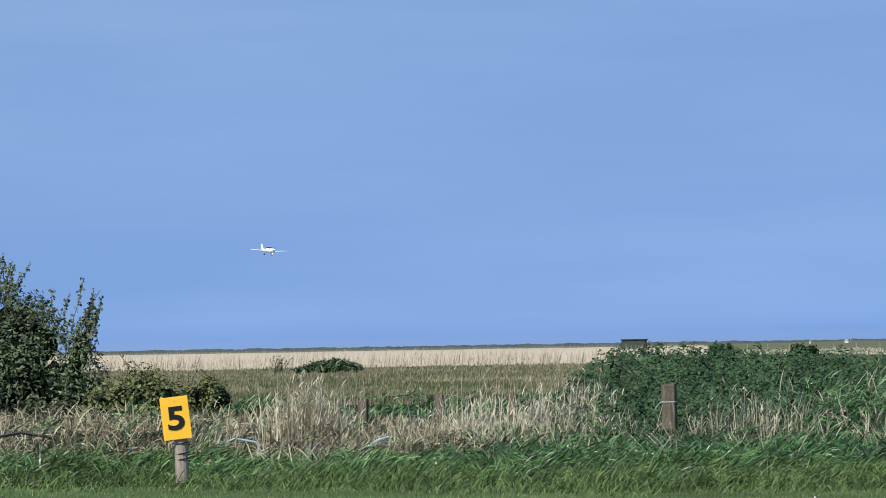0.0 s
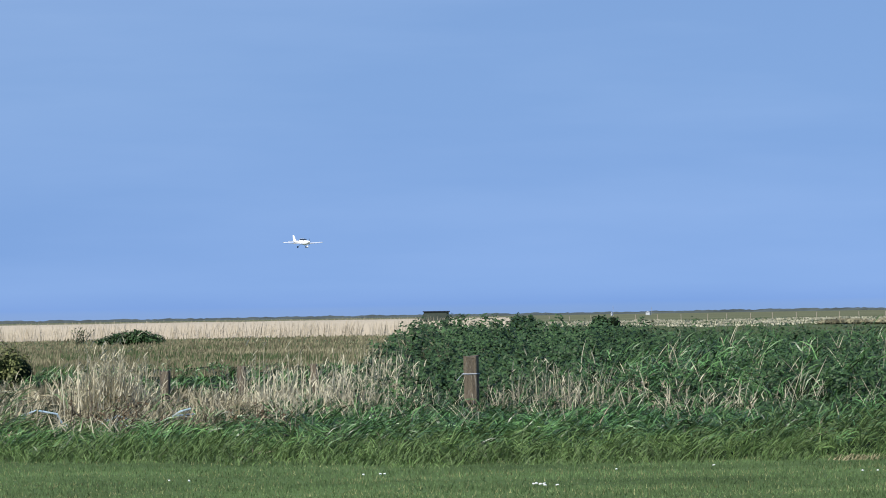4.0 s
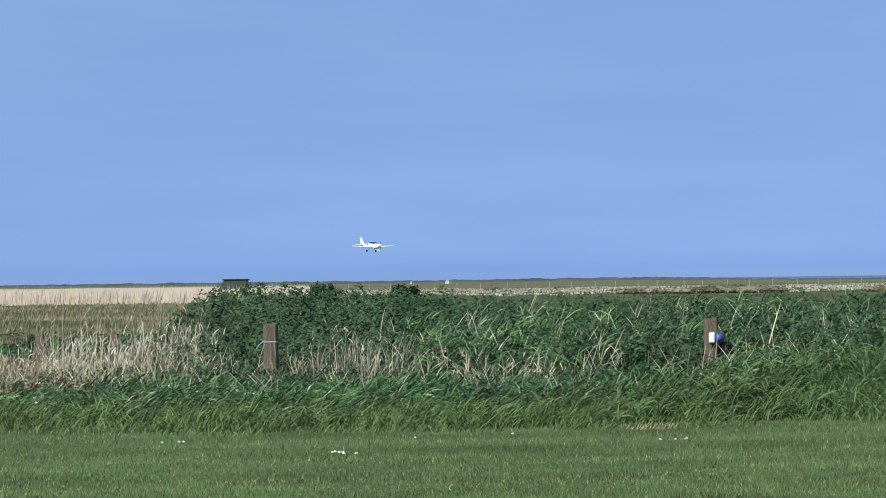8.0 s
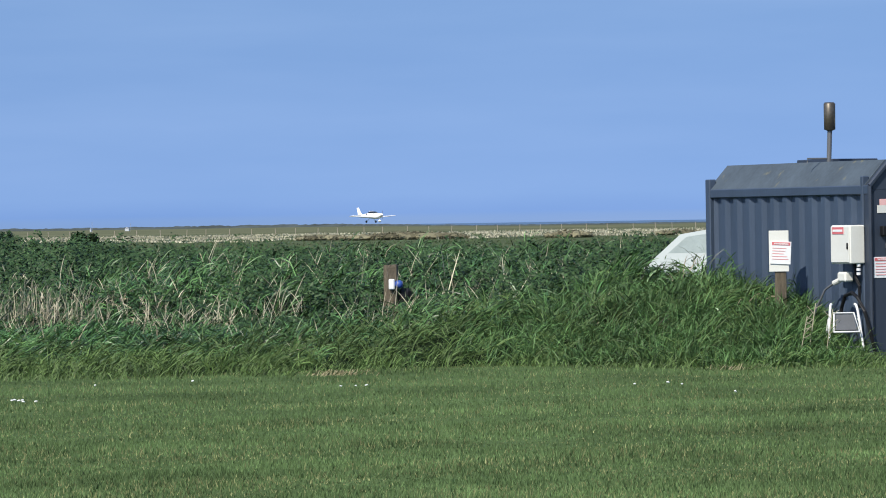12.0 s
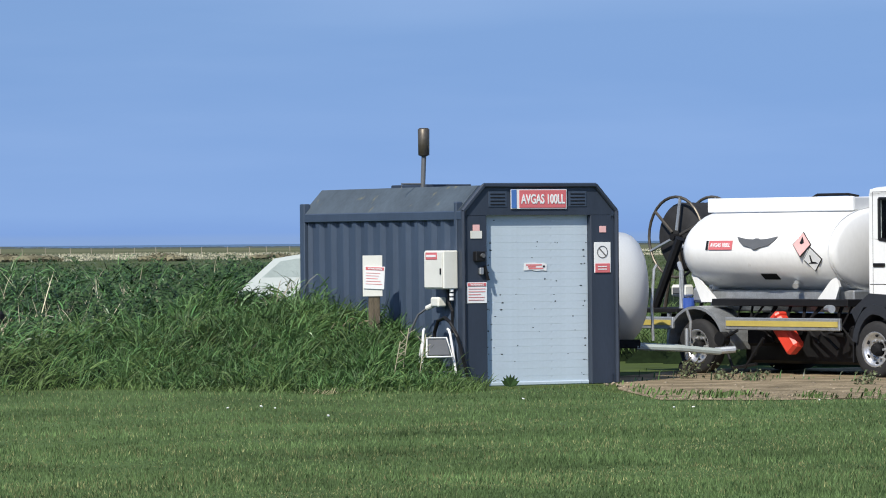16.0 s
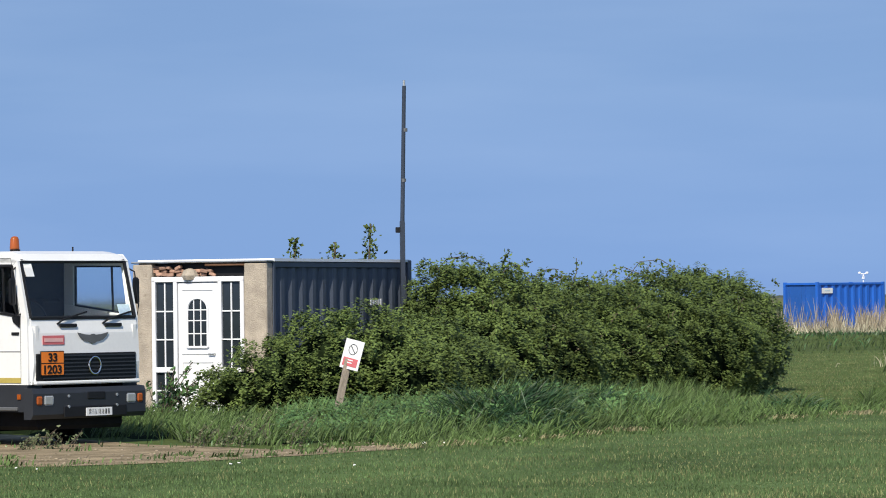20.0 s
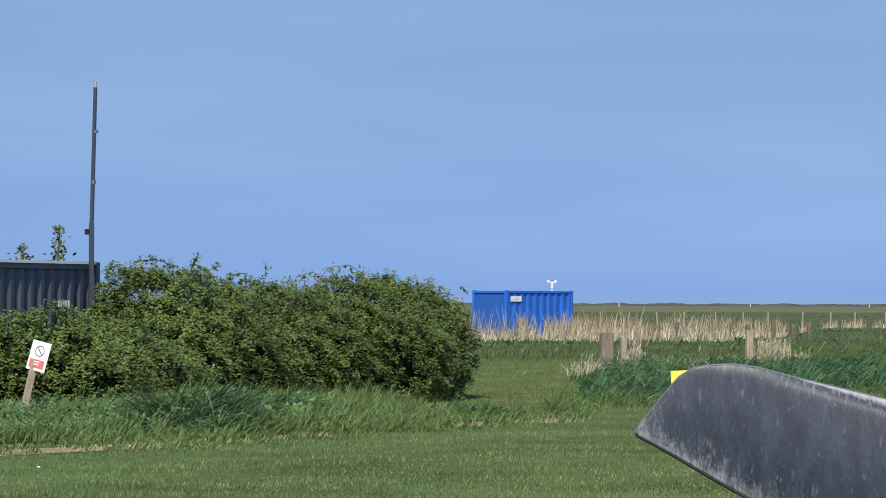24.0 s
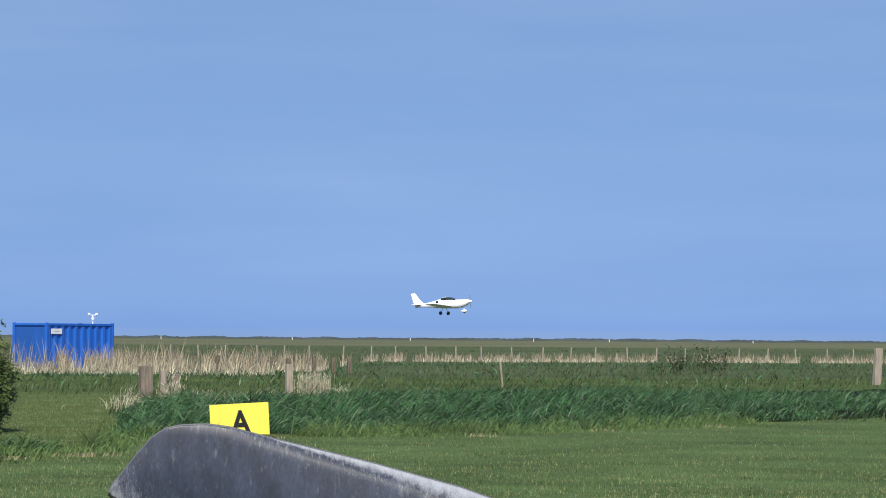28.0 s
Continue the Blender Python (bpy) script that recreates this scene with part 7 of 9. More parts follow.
def sprays(name, starts, parent, mat, leaf, long=(0.4, 0.9), up=1.0, r=0.008, per=16, leaf_size=(0.05, 0.10)):
    """Trailing shoots with leaves along them."""
    bm, ats = bmesh.new(), []
    g = random.Random(len(starts))
    for x, y, z in starts:
        n = g.uniform(*long)
        a = g.uniform(0, 6.28)
        d = Vector((math.cos(a) * 0.6, math.sin(a) * 0.3, up)).normalized()
        pts, p = [], Vector((x, y, z))
        for k in range(7):
            pts.append(p.copy())
            p = p + d * n / 6
            d = (d + Vector((0.10, 0.0, -0.10 * (1.3 - up))) + 0.12 * Vector((g.gauss(0, 1), g.gauss(0, 1), g.gauss(0, 1)))).normalized()
        tube(bm, pts, r, 4)
        for k in range(per):
            f = g.uniform(0.1, 1) * 5.99
            q = pts[int(f)].lerp(pts[min(int(f) + 1, 6)], f % 1)
            ats.append((q.x + g.gauss(0, 0.03), q.y + g.gauss(0, 0.03), q.z + g.gauss(0, 0.03)))
    tagged(part(name, bm, mat, parent), kind="stuff")
    at = np.array(ats)
    v, f = leaf_mesh(at, RNG.uniform(*leaf_size, len(at)), RNG.normal(size=at.shape) + np.array([0, -0.4, 0.4]))
    ob = tagged(fast_mesh("shoot_leaves", v, f, leaf), kind="stuff")
    ob.parent = parent


def hedge():
    h = thing("hedge", Matrix.Identity(4), "large overgrown bramble hedge with trailing shoots", "hedge")
    g = random.Random(21)
    balls = []
    # low front lobes before the store, then the high run to the gap
    for x, y, top, w in ((9.75, 71.2, 0.95, 0.8), (10.3, 70.7, 1.35, 0.9), (11.0, 70.9, 1.72, 1.0), (11.9, 71.6, 1.80, 1.0), (12.9, 72.6, 1.62, 1.0), (13.7, 73.6, 1.40, 1.0), (12.4, 70.5, 1.2, 0.9), (13.6, 71.6, 1.2, 0.9)):
        balls.append((x, y, top * 0.42, w, w, top * 0.58))
    for k in range(15):
        f = k / 12.5
        x, y = 13.95 + 6.85 * f, 76.2 + 8.1 * f
        top = float(np.interp(f, (0, 0.1, 0.2, 0.3, 0.39, 0.51, 0.6, 0.64, 0.7, 0.77, 0.85, 1.0, 1.12), (2.5, 2.5, 2.28, 2.15, 2.24, 2.26, 2.08, 2.0, 2.18, 2.35, 2.42, 2.36, 2.2))) + g.uniform(-0.05, 0.05)
        wide = 0.95 if k == 0 or k == 14 else 1.3
        balls.append((x + (0.30 if k == 0 else 0.12 if k < 12 else -0.10), y, top * 0.44, wide, 1.5, top * 0.56))
        if k < 12:
            balls.append((x + 0.5 + g.uniform(-0.3, 0.3), y - 1.1, top * 0.30, 1.0, 1.0, top * 0.42))
    balls += [(13.75, 76.2, 1.1, 0.55, 0.8, 1.42), (14.3, 76.0, 1.1, 0.75, 1.0, 1.42), (14.0, 74.6, 0.8, 0.9, 0.9, 0.95)]
    at, face, _ = leaf_cloud(balls, 120, (0.045, 0.095), (0.80, 1.04))
    hole = np.sin(at[:, 0] * 9.1 + 2 * np.sin(at[:, 2] * 7)) + np.sin(at[:, 2] * 15.3 + at[:, 0] * 5.1) + np.sin(at[:, 1] * 8.3 + at[:, 2] * 6)
    keep = RNG.uniform(-1.1, 0.9, len(at)) < hole + 0.45
    at, face = at[keep], face[keep]
    p, face, size = leaf_sprays(at, face * np.array([1, 1, 0.6]) + RNG.normal(0, 0.4, at.shape), 15, (0.045, 0.085), (0.04, 0.15), 1.25)
    keep = p[:, 2] > 0.05
    v, f = leaf_mesh(p[keep], size[keep], face[keep], 0.6)
    crown = tagged(fast_mesh("foliage", v, f, HEDGE), kind="stuff")
    crown.parent = h
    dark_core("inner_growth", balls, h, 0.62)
    tops = [(b[0] + g.uniform(-0.8, 0.8), b[1] + g.uniform(-0.6, 0.3), b[2] + b[5] * 0.88) for b in balls[8:] for _ in range(2)]
    sprays("shoot_growth", tops, h, BARK, HEDGE, (0.12, 0.32), 0.7, per=14)
    arching = [(15.1 + 0.25 * k, 76.6 + 0.2 * k, 2.42 - 0.05 * k) for k in range(5)]
    sprays("arching_shoots", arching, h, BARK, HEDGE, (0.35, 0.7), 0.35, per=24)
    # one long cane that arches over the hedge's shoulder, and thin ones that stand clear
    def cane(points, leaves):
        part("long_cane", tube(bmesh.new(), points, 0.007, 5), BARK, h)
        pts = np.array(points)
        u = RNG.uniform(0, len(pts) - 1.001, leaves)
        i = u.astype(int)
        at = pts[i] + (pts[i + 1] - pts[i]) * (u - i)[:, None] + RNG.normal(0, 0.05, (leaves, 3)) - np.array([0, 0, 0.04])
        v, f = leaf_mesh(at, RNG.uniform(0.05, 0.10, leaves), RNG.normal(size=(leaves, 3)) * 0.6 + np.array([0, -0.4, 0.7]))
        tagged(fast_mesh("cane_leaves", v, f, HEDGE), kind="stuff").parent = h
    cane([(14.0, 77.3, 2.35), (14.25, 77.4, 2.62), (14.6, 77.4, 2.66), (14.95, 77.3, 2.52), (15.3, 77.3, 2.32), (15.6, 77.3, 2.1)], 130)
    cane([(16.9, 79.2, 2.1), (17.0, 79.2, 2.35), (17.0, 79.2, 2.62)], 14)
    cane([(17.7, 80.6, 2.0), (17.9, 80.6, 2.38), (18.2, 80.6, 2.46), (18.5, 80.5, 2.32)], 50)
    cane([(18.4, 81.4, 2.2), (18.7, 81.4, 2.56), (19.1, 81.4, 2.60), (19.4, 81.4, 2.42)], 60)
    dead = []
    for _ in range(70):
        f = g.uniform(0.08, 0.72)
        dead.append((13.95 + 6.85 * f, 76.2 + 8.1 * f - 2.15 + g.uniform(-0.2, 0.3), g.uniform(0.35, 1.05)))
    sprays("dead_canes", dead, h, STEM, MARSH_STRAW, (0.25, 0.6), 0.45, 0.006, per=9, leaf_size=(0.04, 0.08))


hedge()


def hedge_foot():
    """Docks, nettles and young brambles through the grass before the hedge."""
    x, y = scatter(5200, 8.2, 13.2, 60, 72, lambda x, y: np.clip((y - lawn_edge(x) - 0.8) / 3, 0, 1) * (smooth_noise(x, y, 0.8, 43) > 0.05))
    n = len(x)
    at = np.stack([x, y, cover(x, y) * RNG.uniform(0.5, 1.05, n) + 0.05], 1)
    p, face, size = leaf_sprays(at, RNG.normal(size=(n, 3)) * np.array([0.8, 0.8, 0.3]) + np.array([0.1, -0.5, 0.4]), 8, (0.04, 0.10), (0.06, 0.22))
    v, f = leaf_mesh(p, size, face, 0.5)
    tagged(fast_mesh("nettles", v, f, GRASS_BRIGHT), "leafy green nettles and docks before the hedge", "weeds", kind="stuff")


hedge_foot()


def roof_shoots():
    """Saplings that show over the store's roof."""
    g = random.Random(6)
    for x, y, top, w in ((12.0, 81.0, 3.05, 0.26), (12.75, 81.0, 2.98, 0.36), (13.35, 80.6, 3.3, 0.30)):
        t = thing("sapling", pose(x, y, 0), "slender leafy sapling behind the container store", "sapling", "saplings behind the store")
        part("stem", tube(bmesh.new(), [(0, 0, 0), (0.05, 0, 1.2), (0.0, 0, 2.2), (0.06, 0, top)], 0.02, 6), BARK, t)
        n = 230
        z = RNG.uniform(1.6, top, n)
        spread = w * (1.15 - (z - 1.6) / (top - 1.5))
        at = np.stack([RNG.normal(0, 1, n) * spread * 0.7 + 0.03, RNG.normal(0, 1, n) * spread * 0.7, z], 1)
        v, f = leaf_mesh(at, RNG.uniform(0.06, 0.12, n), RNG.normal(size=(n, 3)) + np.array([-0.3, -0.6, 0.5]))
        tagged(fast_mesh("leaves", v, f, HEDGE), kind="stuff").parent = t


roof_shoots()


def climber():
    t = thing("leafy_shrub", pose(9.0, 71.8, 0), "pale green leafy shrub growing before the house door", "shrub")
    g = random.Random(8)
    starts = [(g.uniform(-0.7, 0.7), g.uniform(-0.3, 0.3), 0.05) for k in range(26)]
    sprays("branches", starts, t, BARK, GRASS_LONG, (0.5, 1.05), 1.0, per=26, leaf_size=(0.06, 0.12))


climber()


def notice_post():
    s = thing("leaning_notice", pose(10.55, 67.0, 0.02, 0, 13, 0), "white no-smoking notice on a leaning grey post by the hedge", "sign")
    part("post", box(bmesh.new(), (0.11, 0.08, 1.0), (0.0, 0, 0.5), 0.008), PALE_WOOD, s)
    b = part("board", box(bmesh.new(), (0.36, 0.012, 0.46), (0, 0, 0), 0.003), WHITE, s, "white notice board with red panel", m=pose(0.03, -0.07, 1.07, 0, 3, -46))
    part("red_panel", box(bmesh.new(), (0.28, 0.004, 0.13), (0, -0.009, -0.12)), SIGN_RED, b)
    part("ring", ring_mark(bmesh.new(), 0.08, 0.007, (0, -0.006, 0.08)), GREY_PLASTIC, b)
    part("slash", box(bmesh.new(), (0.14, 0.005, 0.014), (0, 0, 0)), GREY_PLASTIC, b, m=pose(0, -0.010, 0.08, 0, 45, 0))
    bars(b, 0, -0.09, 0.2, 2, 0.04, 0.016, WHITE, -0.013)


notice_post()


# ---- far right: blue container, field fence, yellow board ----
def blue_container():
    L, W, H = 6.06, 2.44, 2.55
    turn = math.degrees(math.atan2(0.779, 0.627)) - 15.2
    c = thing("blue_container", pose(64.75, 237.6, 0, 0, 0, turn), "cobalt blue shipping container in dry reeds", "container")
    side = corrugated(L - 0.3, 0.16, H - 0.1, 0.62, 0.07)
    part("side_wall", side, BLUE, c, m=Matrix.Translation((L - 0.15, 0.02, 0)) @ Matrix.Rotation(radians(90), 4, "Z"))
    # The end's shade is put into the colour of its doors.
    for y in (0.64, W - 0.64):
        leaf = part("end_door", box(bmesh.new(), (0.05, 1.15, H - 0.24), (0.10, y, H / 2), 0.01), SHADED_BLUE, c, "flat end door with its shade painted in as darker blue")
        part("lock_rod", rod(bmesh.new(), (0.06, y + 0.3, 0.2), (0.06, y + 0.3, H - 0.2), 0.02), SHADED_BLUE, leaf)
    part("back_wall", box(bmesh.new(), (L - 0.2, 0.05, H - 0.2), (L / 2, W - 0.04, H / 2)), BLUE, c)
    part("far_end", box(bmesh.new(), (0.05, W - 0.2, H - 0.2), (L - 0.04, W / 2, H / 2)), BLUE, c)
    for x in (0.07, L - 0.07):
        for y in (0.07, W - 0.07):
            part("corner_post", box(bmesh.new(), (0.16, 0.16, H + 0.05), (x, y, H / 2 + 0.025), 0.01), BLUE, c)
    for z in (0.08, H - 0.05):
        for y in (0.04, W - 0.04):
            part("long_rail", box(bmesh.new(), (L - 0.3, 0.09, 0.13), (L / 2, y, z), 0.01), BLUE, c)
        for x in (0.04, L - 0.04):
            part("end_rail", box(bmesh.new(), (0.09, W - 0.3, 0.13), (x, W / 2, z), 0.01), BLUE, c)
    part("roof", box(bmesh.new(), (L - 0.2, W - 0.2, 0.03), (L / 2, W / 2, H - 0.02)), BLUE, c)
    lab = part("white_label", box(bmesh.new(), (0.95, 0.02, 0.30), (0.85, -0.02, 2.12)), WHITE, c)
    part("print_line", box(bmesh.new(), (0.5, 0.01, 0.05), (0.85, -0.034, 2.12)), STICKER, lab)
    a = thing("weather_station", pose(68.45, 241.3, 2.53), "white weather station on the container roof", "weather station")
    part("mast", rod(bmesh.new(), (0, 0, 0), (0, 0, 0.55), 0.035), WHITE, a)
    part("cross_arm", rod(bmesh.new(), (-0.22, 0, 0.52), (0.22, 0, 0.52), 0.03), WHITE, a)
    part("screen", lathe(bmesh.new(), [(0.05, 0.22), (0.10, 0.24), (0.06, 0.28), (0.10, 0.31), (0.06, 0.35), (0.10, 0.38), (0.04, 0.42)], 14), WHITE, a)
    for x in (-0.22, 0.22):
        part("cup", lathe(bmesh.new(), [(0.02, 0), (0.08, 0.03), (0.09, 0.10), (0.06, 0.14)], 12, pose(x, 0, 0.50)), WHITE, a)


blue_container()


def letter_board():
    s = thing("letter_board", pose(26.49, 82.6, -0.090, 0, -1.9, -19), "bright yellow board with a black letter in the long grass", "sign")
    b = part("board", box(bmesh.new(), (1.16, 0.02, 0.66), (0, 0, 0), 0.004), LEMON, s, "bright yellow board", m=pose(0, 0, 0.36, 0, 0, 0) @ pose(0, 0, 0, 0, -1.5, 0))
    part("letter", lettering("A", 0.46, 0.40), BLACK, b, m=pose(0.02, -0.014, -0.03))
    for x in (-0.4, 0.4):
        part("peg", box(bmesh.new(), (0.05, 0.05, 0.62), (x, 0.04, 0.30), 0.005), PALE_WOOD, s)


letter_board()


def timber_post(x, y, w, d, top, lean=0.0, mat=None, label="weathered grey-brown timber fence post", tie=False, group="timber fence posts"):
    p = thing("fence_post", pose(x, y, 0, 0, lean, 0), label, "fence post", group)
    bm = box(bmesh.new(), (w, d, top), (0, 0, top / 2), 0.012)
    g = random.Random(int(x * 50))
    for v in bm.verts:
        if v.co.z > top * 0.9:
            v.co.z += g.uniform(-0.03, 0.03)
    post = part("post", bm, mat or POST_WOOD, p)
    if tie:
        part("wire_tie", box(bmesh.new(), (w + 0.02, d + 0.02, 0.018), (0, 0, top - 0.26), 0.004), STEEL, p, "twisted wire tie")
        part("wire_tie", tube(bmesh.new(), [(-w / 2, -d / 2, top - 0.25), (-w / 2 - 0.06, -d / 2, top - 0.31), (-w / 2 - 0.1, -d / 2, top - 0.36)], 0.008), STEEL, p)
    return p


timber_post(-15.03, 64.3, 0.20, 0.18, 1.25, 0, None, "brown timber fence post bound with wire", True)
post = timber_post(-8.55, 65.5, 0.20, 0.18, 1.24, 0, None, "brown timber fence post with a blue and white electric fence box")
eb = part("fence_box", box(bmesh.new(), (0.09, 0.08, 0.16), (0.03, -0.13, 0.97), 0.015), WHITE, post, "white plastic fence box")
part("blue_cap", lathe(bmesh.new(), [(0.03, 0), (0.055, 0.02), (0.062, 0.07), (0.04, 0.11)], 14, pose(0.08, -0.13, 0.97, 0, 90, 0)), PUMP_BLUE, eb, "blue plastic cap", smooth=True)
part("black_sack", box(bmesh.new(), (0.20, 0.10, 0.62), (0.21, -0.02, 0.60), 0.05), BLACK, post, "black net sack hung on the post")
timber_post(-21.22, 68.8, 0.15, 0.14, 1.04, 1)
timber_post(-21.09, 73.0, 0.13, 0.13, 1.04, -2)
timber_post(-19.85, 73.4, 0.12, 0.12, 1.06, -5, None, "leaning grey timber fence post in the reeds")
timber_post(31.55, 106.2, 0.32, 0.22, 1.15, 0, GREY_WOOD, "broad weathered grey sleeper post in the long grass")
timber_post(32.36, 107.3, 0.15, 0.15, 1.03, -2, PALE_WOOD, "bleached timber post in dry grass")
timber_post(59.6, 153.9, 0.07, 0.06, 1.0, -6, PALE_WOOD, "thin pale leaning stake in the long grass")
timber_post(46.0, 134.8, 0.06, 0.06, 0.75, 3, PALE_WOOD, "thin pale leaning stake in the long grass")
timber_post(32.46, 106.75, 0.20, 0.2, 0.95, 2, GREY_WOOD, "bleached timber post in dry grass")
timber_post(44.5, 133.8, 0.22, 0.2, 1.05, 0, PALE_WOOD, "bleached timber post in dry grass")
for k, b in enumerate((17.46, 18.17, 18.38, 18.71, 18.96, 19.17)):
    timber_post(226 * math.sin(radians(b)), 226 * math.cos(radians(b)), 0.20, 0.2, 0.92 - 0.05 * (k % 3), 0, POST_WOOD, "dark timber post standing in the reed belt", group="posts of the reed belt")
timber_post(84.2, 172.6, 0.32, 0.25, 1.6, 3, PALE_WOOD, "pale concrete-grey gate post in the field")


def post_straw():
    spots = [(30.9, 105.4, 1.5, 0.7), (30.6, 104.9, 1.5, 0.6), (32.0, 105.7, 3, 0.9), (32.2, 105.8, 2, 0.8), (33.1, 106.3, 1.5, 0.6), (33.6, 106.6, 1, 0.5), (34.5, 107.5, 1, 0.5), (36.5, 111, 1, 0.5)]
    spots += [(44.85, 133.5, 3, 0.95), (45.1, 133.6, 3, 0.9), (45.35, 133.7, 3, 0.95), (45.65, 133.8, 3, 0.8), (46.4, 134.2, 1, 0.4)]
    dry_reeds(520, clumps(spots, 0.10), 0.9, "pale dry straw round the old posts")
    reeds("straw_tufts", 160, clumps(spots[:8], 0.3), 0.5, 0.013, REED, "bleached straw bent over round the old posts", lean=1.2, base=0.1)


post_straw()


def number_sign():
    s = thing("number_sign", pose(-20.50, 57.98, 0, 0, -6, 19.5), "yellow number board on a leaning pale post in rough grass", "sign")
    part("post", rod(bmesh.new(), (-0.02, 0, -0.05), (0.06, 0, 0.98), 0.095, 0.088, n=14), PALE_WOOD, s, "rotten pale grey timber post")
    for z in (0.34, 0.42, 0.56):
        part("wire_turn", tube(bmesh.new(), [(0.01 + z * 0.06 + 0.1 * math.cos(a * 0.6), 0.1 * math.sin(a * 0.6), z + 0.004 * a) for a in range(11)], 0.008, 5), DARK_STEEL, s, "rusty wire wound on the post")
    b = part("board", box(bmesh.new(), (0.39, 0.018, 0.595), (0, -0.112, 0.95), 0.004), YELLOW, s, "orange-yellow board with a black figure")
    part("figure", lettering("5", 0.33, 0.235), BLACK, b, m=pose(0.0, -0.125, 0.95))
    part("screw", rod(bmesh.new(), (0, -0.120, 1.19), (0, -0.127, 1.19), 0.008), STEEL, b)


number_sign()


def field_fence():
    """The stock fence far out on the marsh."""
    g = random.Random(14)
    first = None
    for k in range(78):
        b = math.radians((-13.0 + k * 0.29 if k < 43 else 14.6 + (k - 43) * 0.37) + g.uniform(-0.04, 0.04))
        r = float(np.interp(math.degrees(b), (-13, -1, 0, 15, 27), (800, 860, 380, 380, 400)))
        if -0.5 < math.degrees(b) < 14.5:
            continue
        if first is None:
            first = thing("stake", pose(r * math.sin(b), r * math.cos(b), 0), "thin pale fence stake out on the marsh", "fence stake", "stakes of the field fence")
            part("stake_shaft", box(bmesh.new(), (0.10, 0.10, 1.15), (0, 0, 0.575)), PALE_WOOD, first)
        else:
            copy_thing(first, pose(r * math.sin(b), r * math.cos(b), 0, g.uniform(-3, 3), g.uniform(-4, 4), 0))


field_fence()


# ---- left: willow, far mounds, rope and pipes ----
def willow():
    t = thing("willow_bush", pose(-36.5, 92.5, 0), "tall bushy willow with grey-green leaves and upright shoots", "tree")
    g = random.Random(31)
    balls = [(-2.2, 0, 1.55, 2.0, 1.8, 1.5), (-0.2, -0.2, 1.45, 1.7, 1.6, 1.35), (-1.2, -0.4, 2.35, 1.5, 1.3, 1.1), (0.9, 0, 1.15, 1.1, 1.1, 1.0), (-3.2, 0.2, 2.3, 1.4, 1.3, 1.2), (-0.2, 0.1, 2.55, 0.95, 0.9, 0.8), (1.35, -0.1, 0.9, 0.8, 0.8, 0.75), (1.35, 0, 1.75, 0.42, 0.5, 0.75), (0.55, 0, 2.1, 0.55, 0.6, 0.7)]
    bm = bmesh.new()
    for x, y, z, *_ in balls:
        tube(bm, [(-1.0 + x * 0.1, 0, 0), (x * 0.45 - 0.5, y * 0.5, z * 0.5), (x, y, z)], 0.05, 6)
    part("trunk", bm, BARK, t)
    at, face, size = leaf_cloud(balls, 190, (0.08, 0.16), (0.62, 1.08))
    v, f = leaf_mesh(at, size, face, 0.42)
    tagged(fast_mesh("crown", v, f, WILLOW), kind="stuff").parent = t
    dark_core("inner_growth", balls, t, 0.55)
    ups = [(g.uniform(-1.1, -0.2), g.uniform(-0.4, 0.4), g.uniform(2.6, 3.0)) for _ in range(16)]
    sprays("top_growth", ups, t, BARK, WILLOW, (0.7, 1.45), 2.2, per=46, leaf_size=(0.07, 0.14))
    ups = [(g.uniform(1.2, 1.75), g.uniform(-0.3, 0.3), g.uniform(1.4, 2.2)) for _ in range(14)]
    sprays("side_growth", ups, t, BARK, WILLOW, (0.8, 1.5), 2.2, per=38, leaf_size=(0.07, 0.14))
    ups = [(g.uniform(-0.2, 1.1), g.uniform(-0.4, 0.4), g.uniform(2.0, 2.7)) for _ in range(16)]
    sprays("shoot_growth", ups, t, BARK, WILLOW, (0.4, 0.9), 1.6, per=26, leaf_size=(0.07, 0.14))


willow()


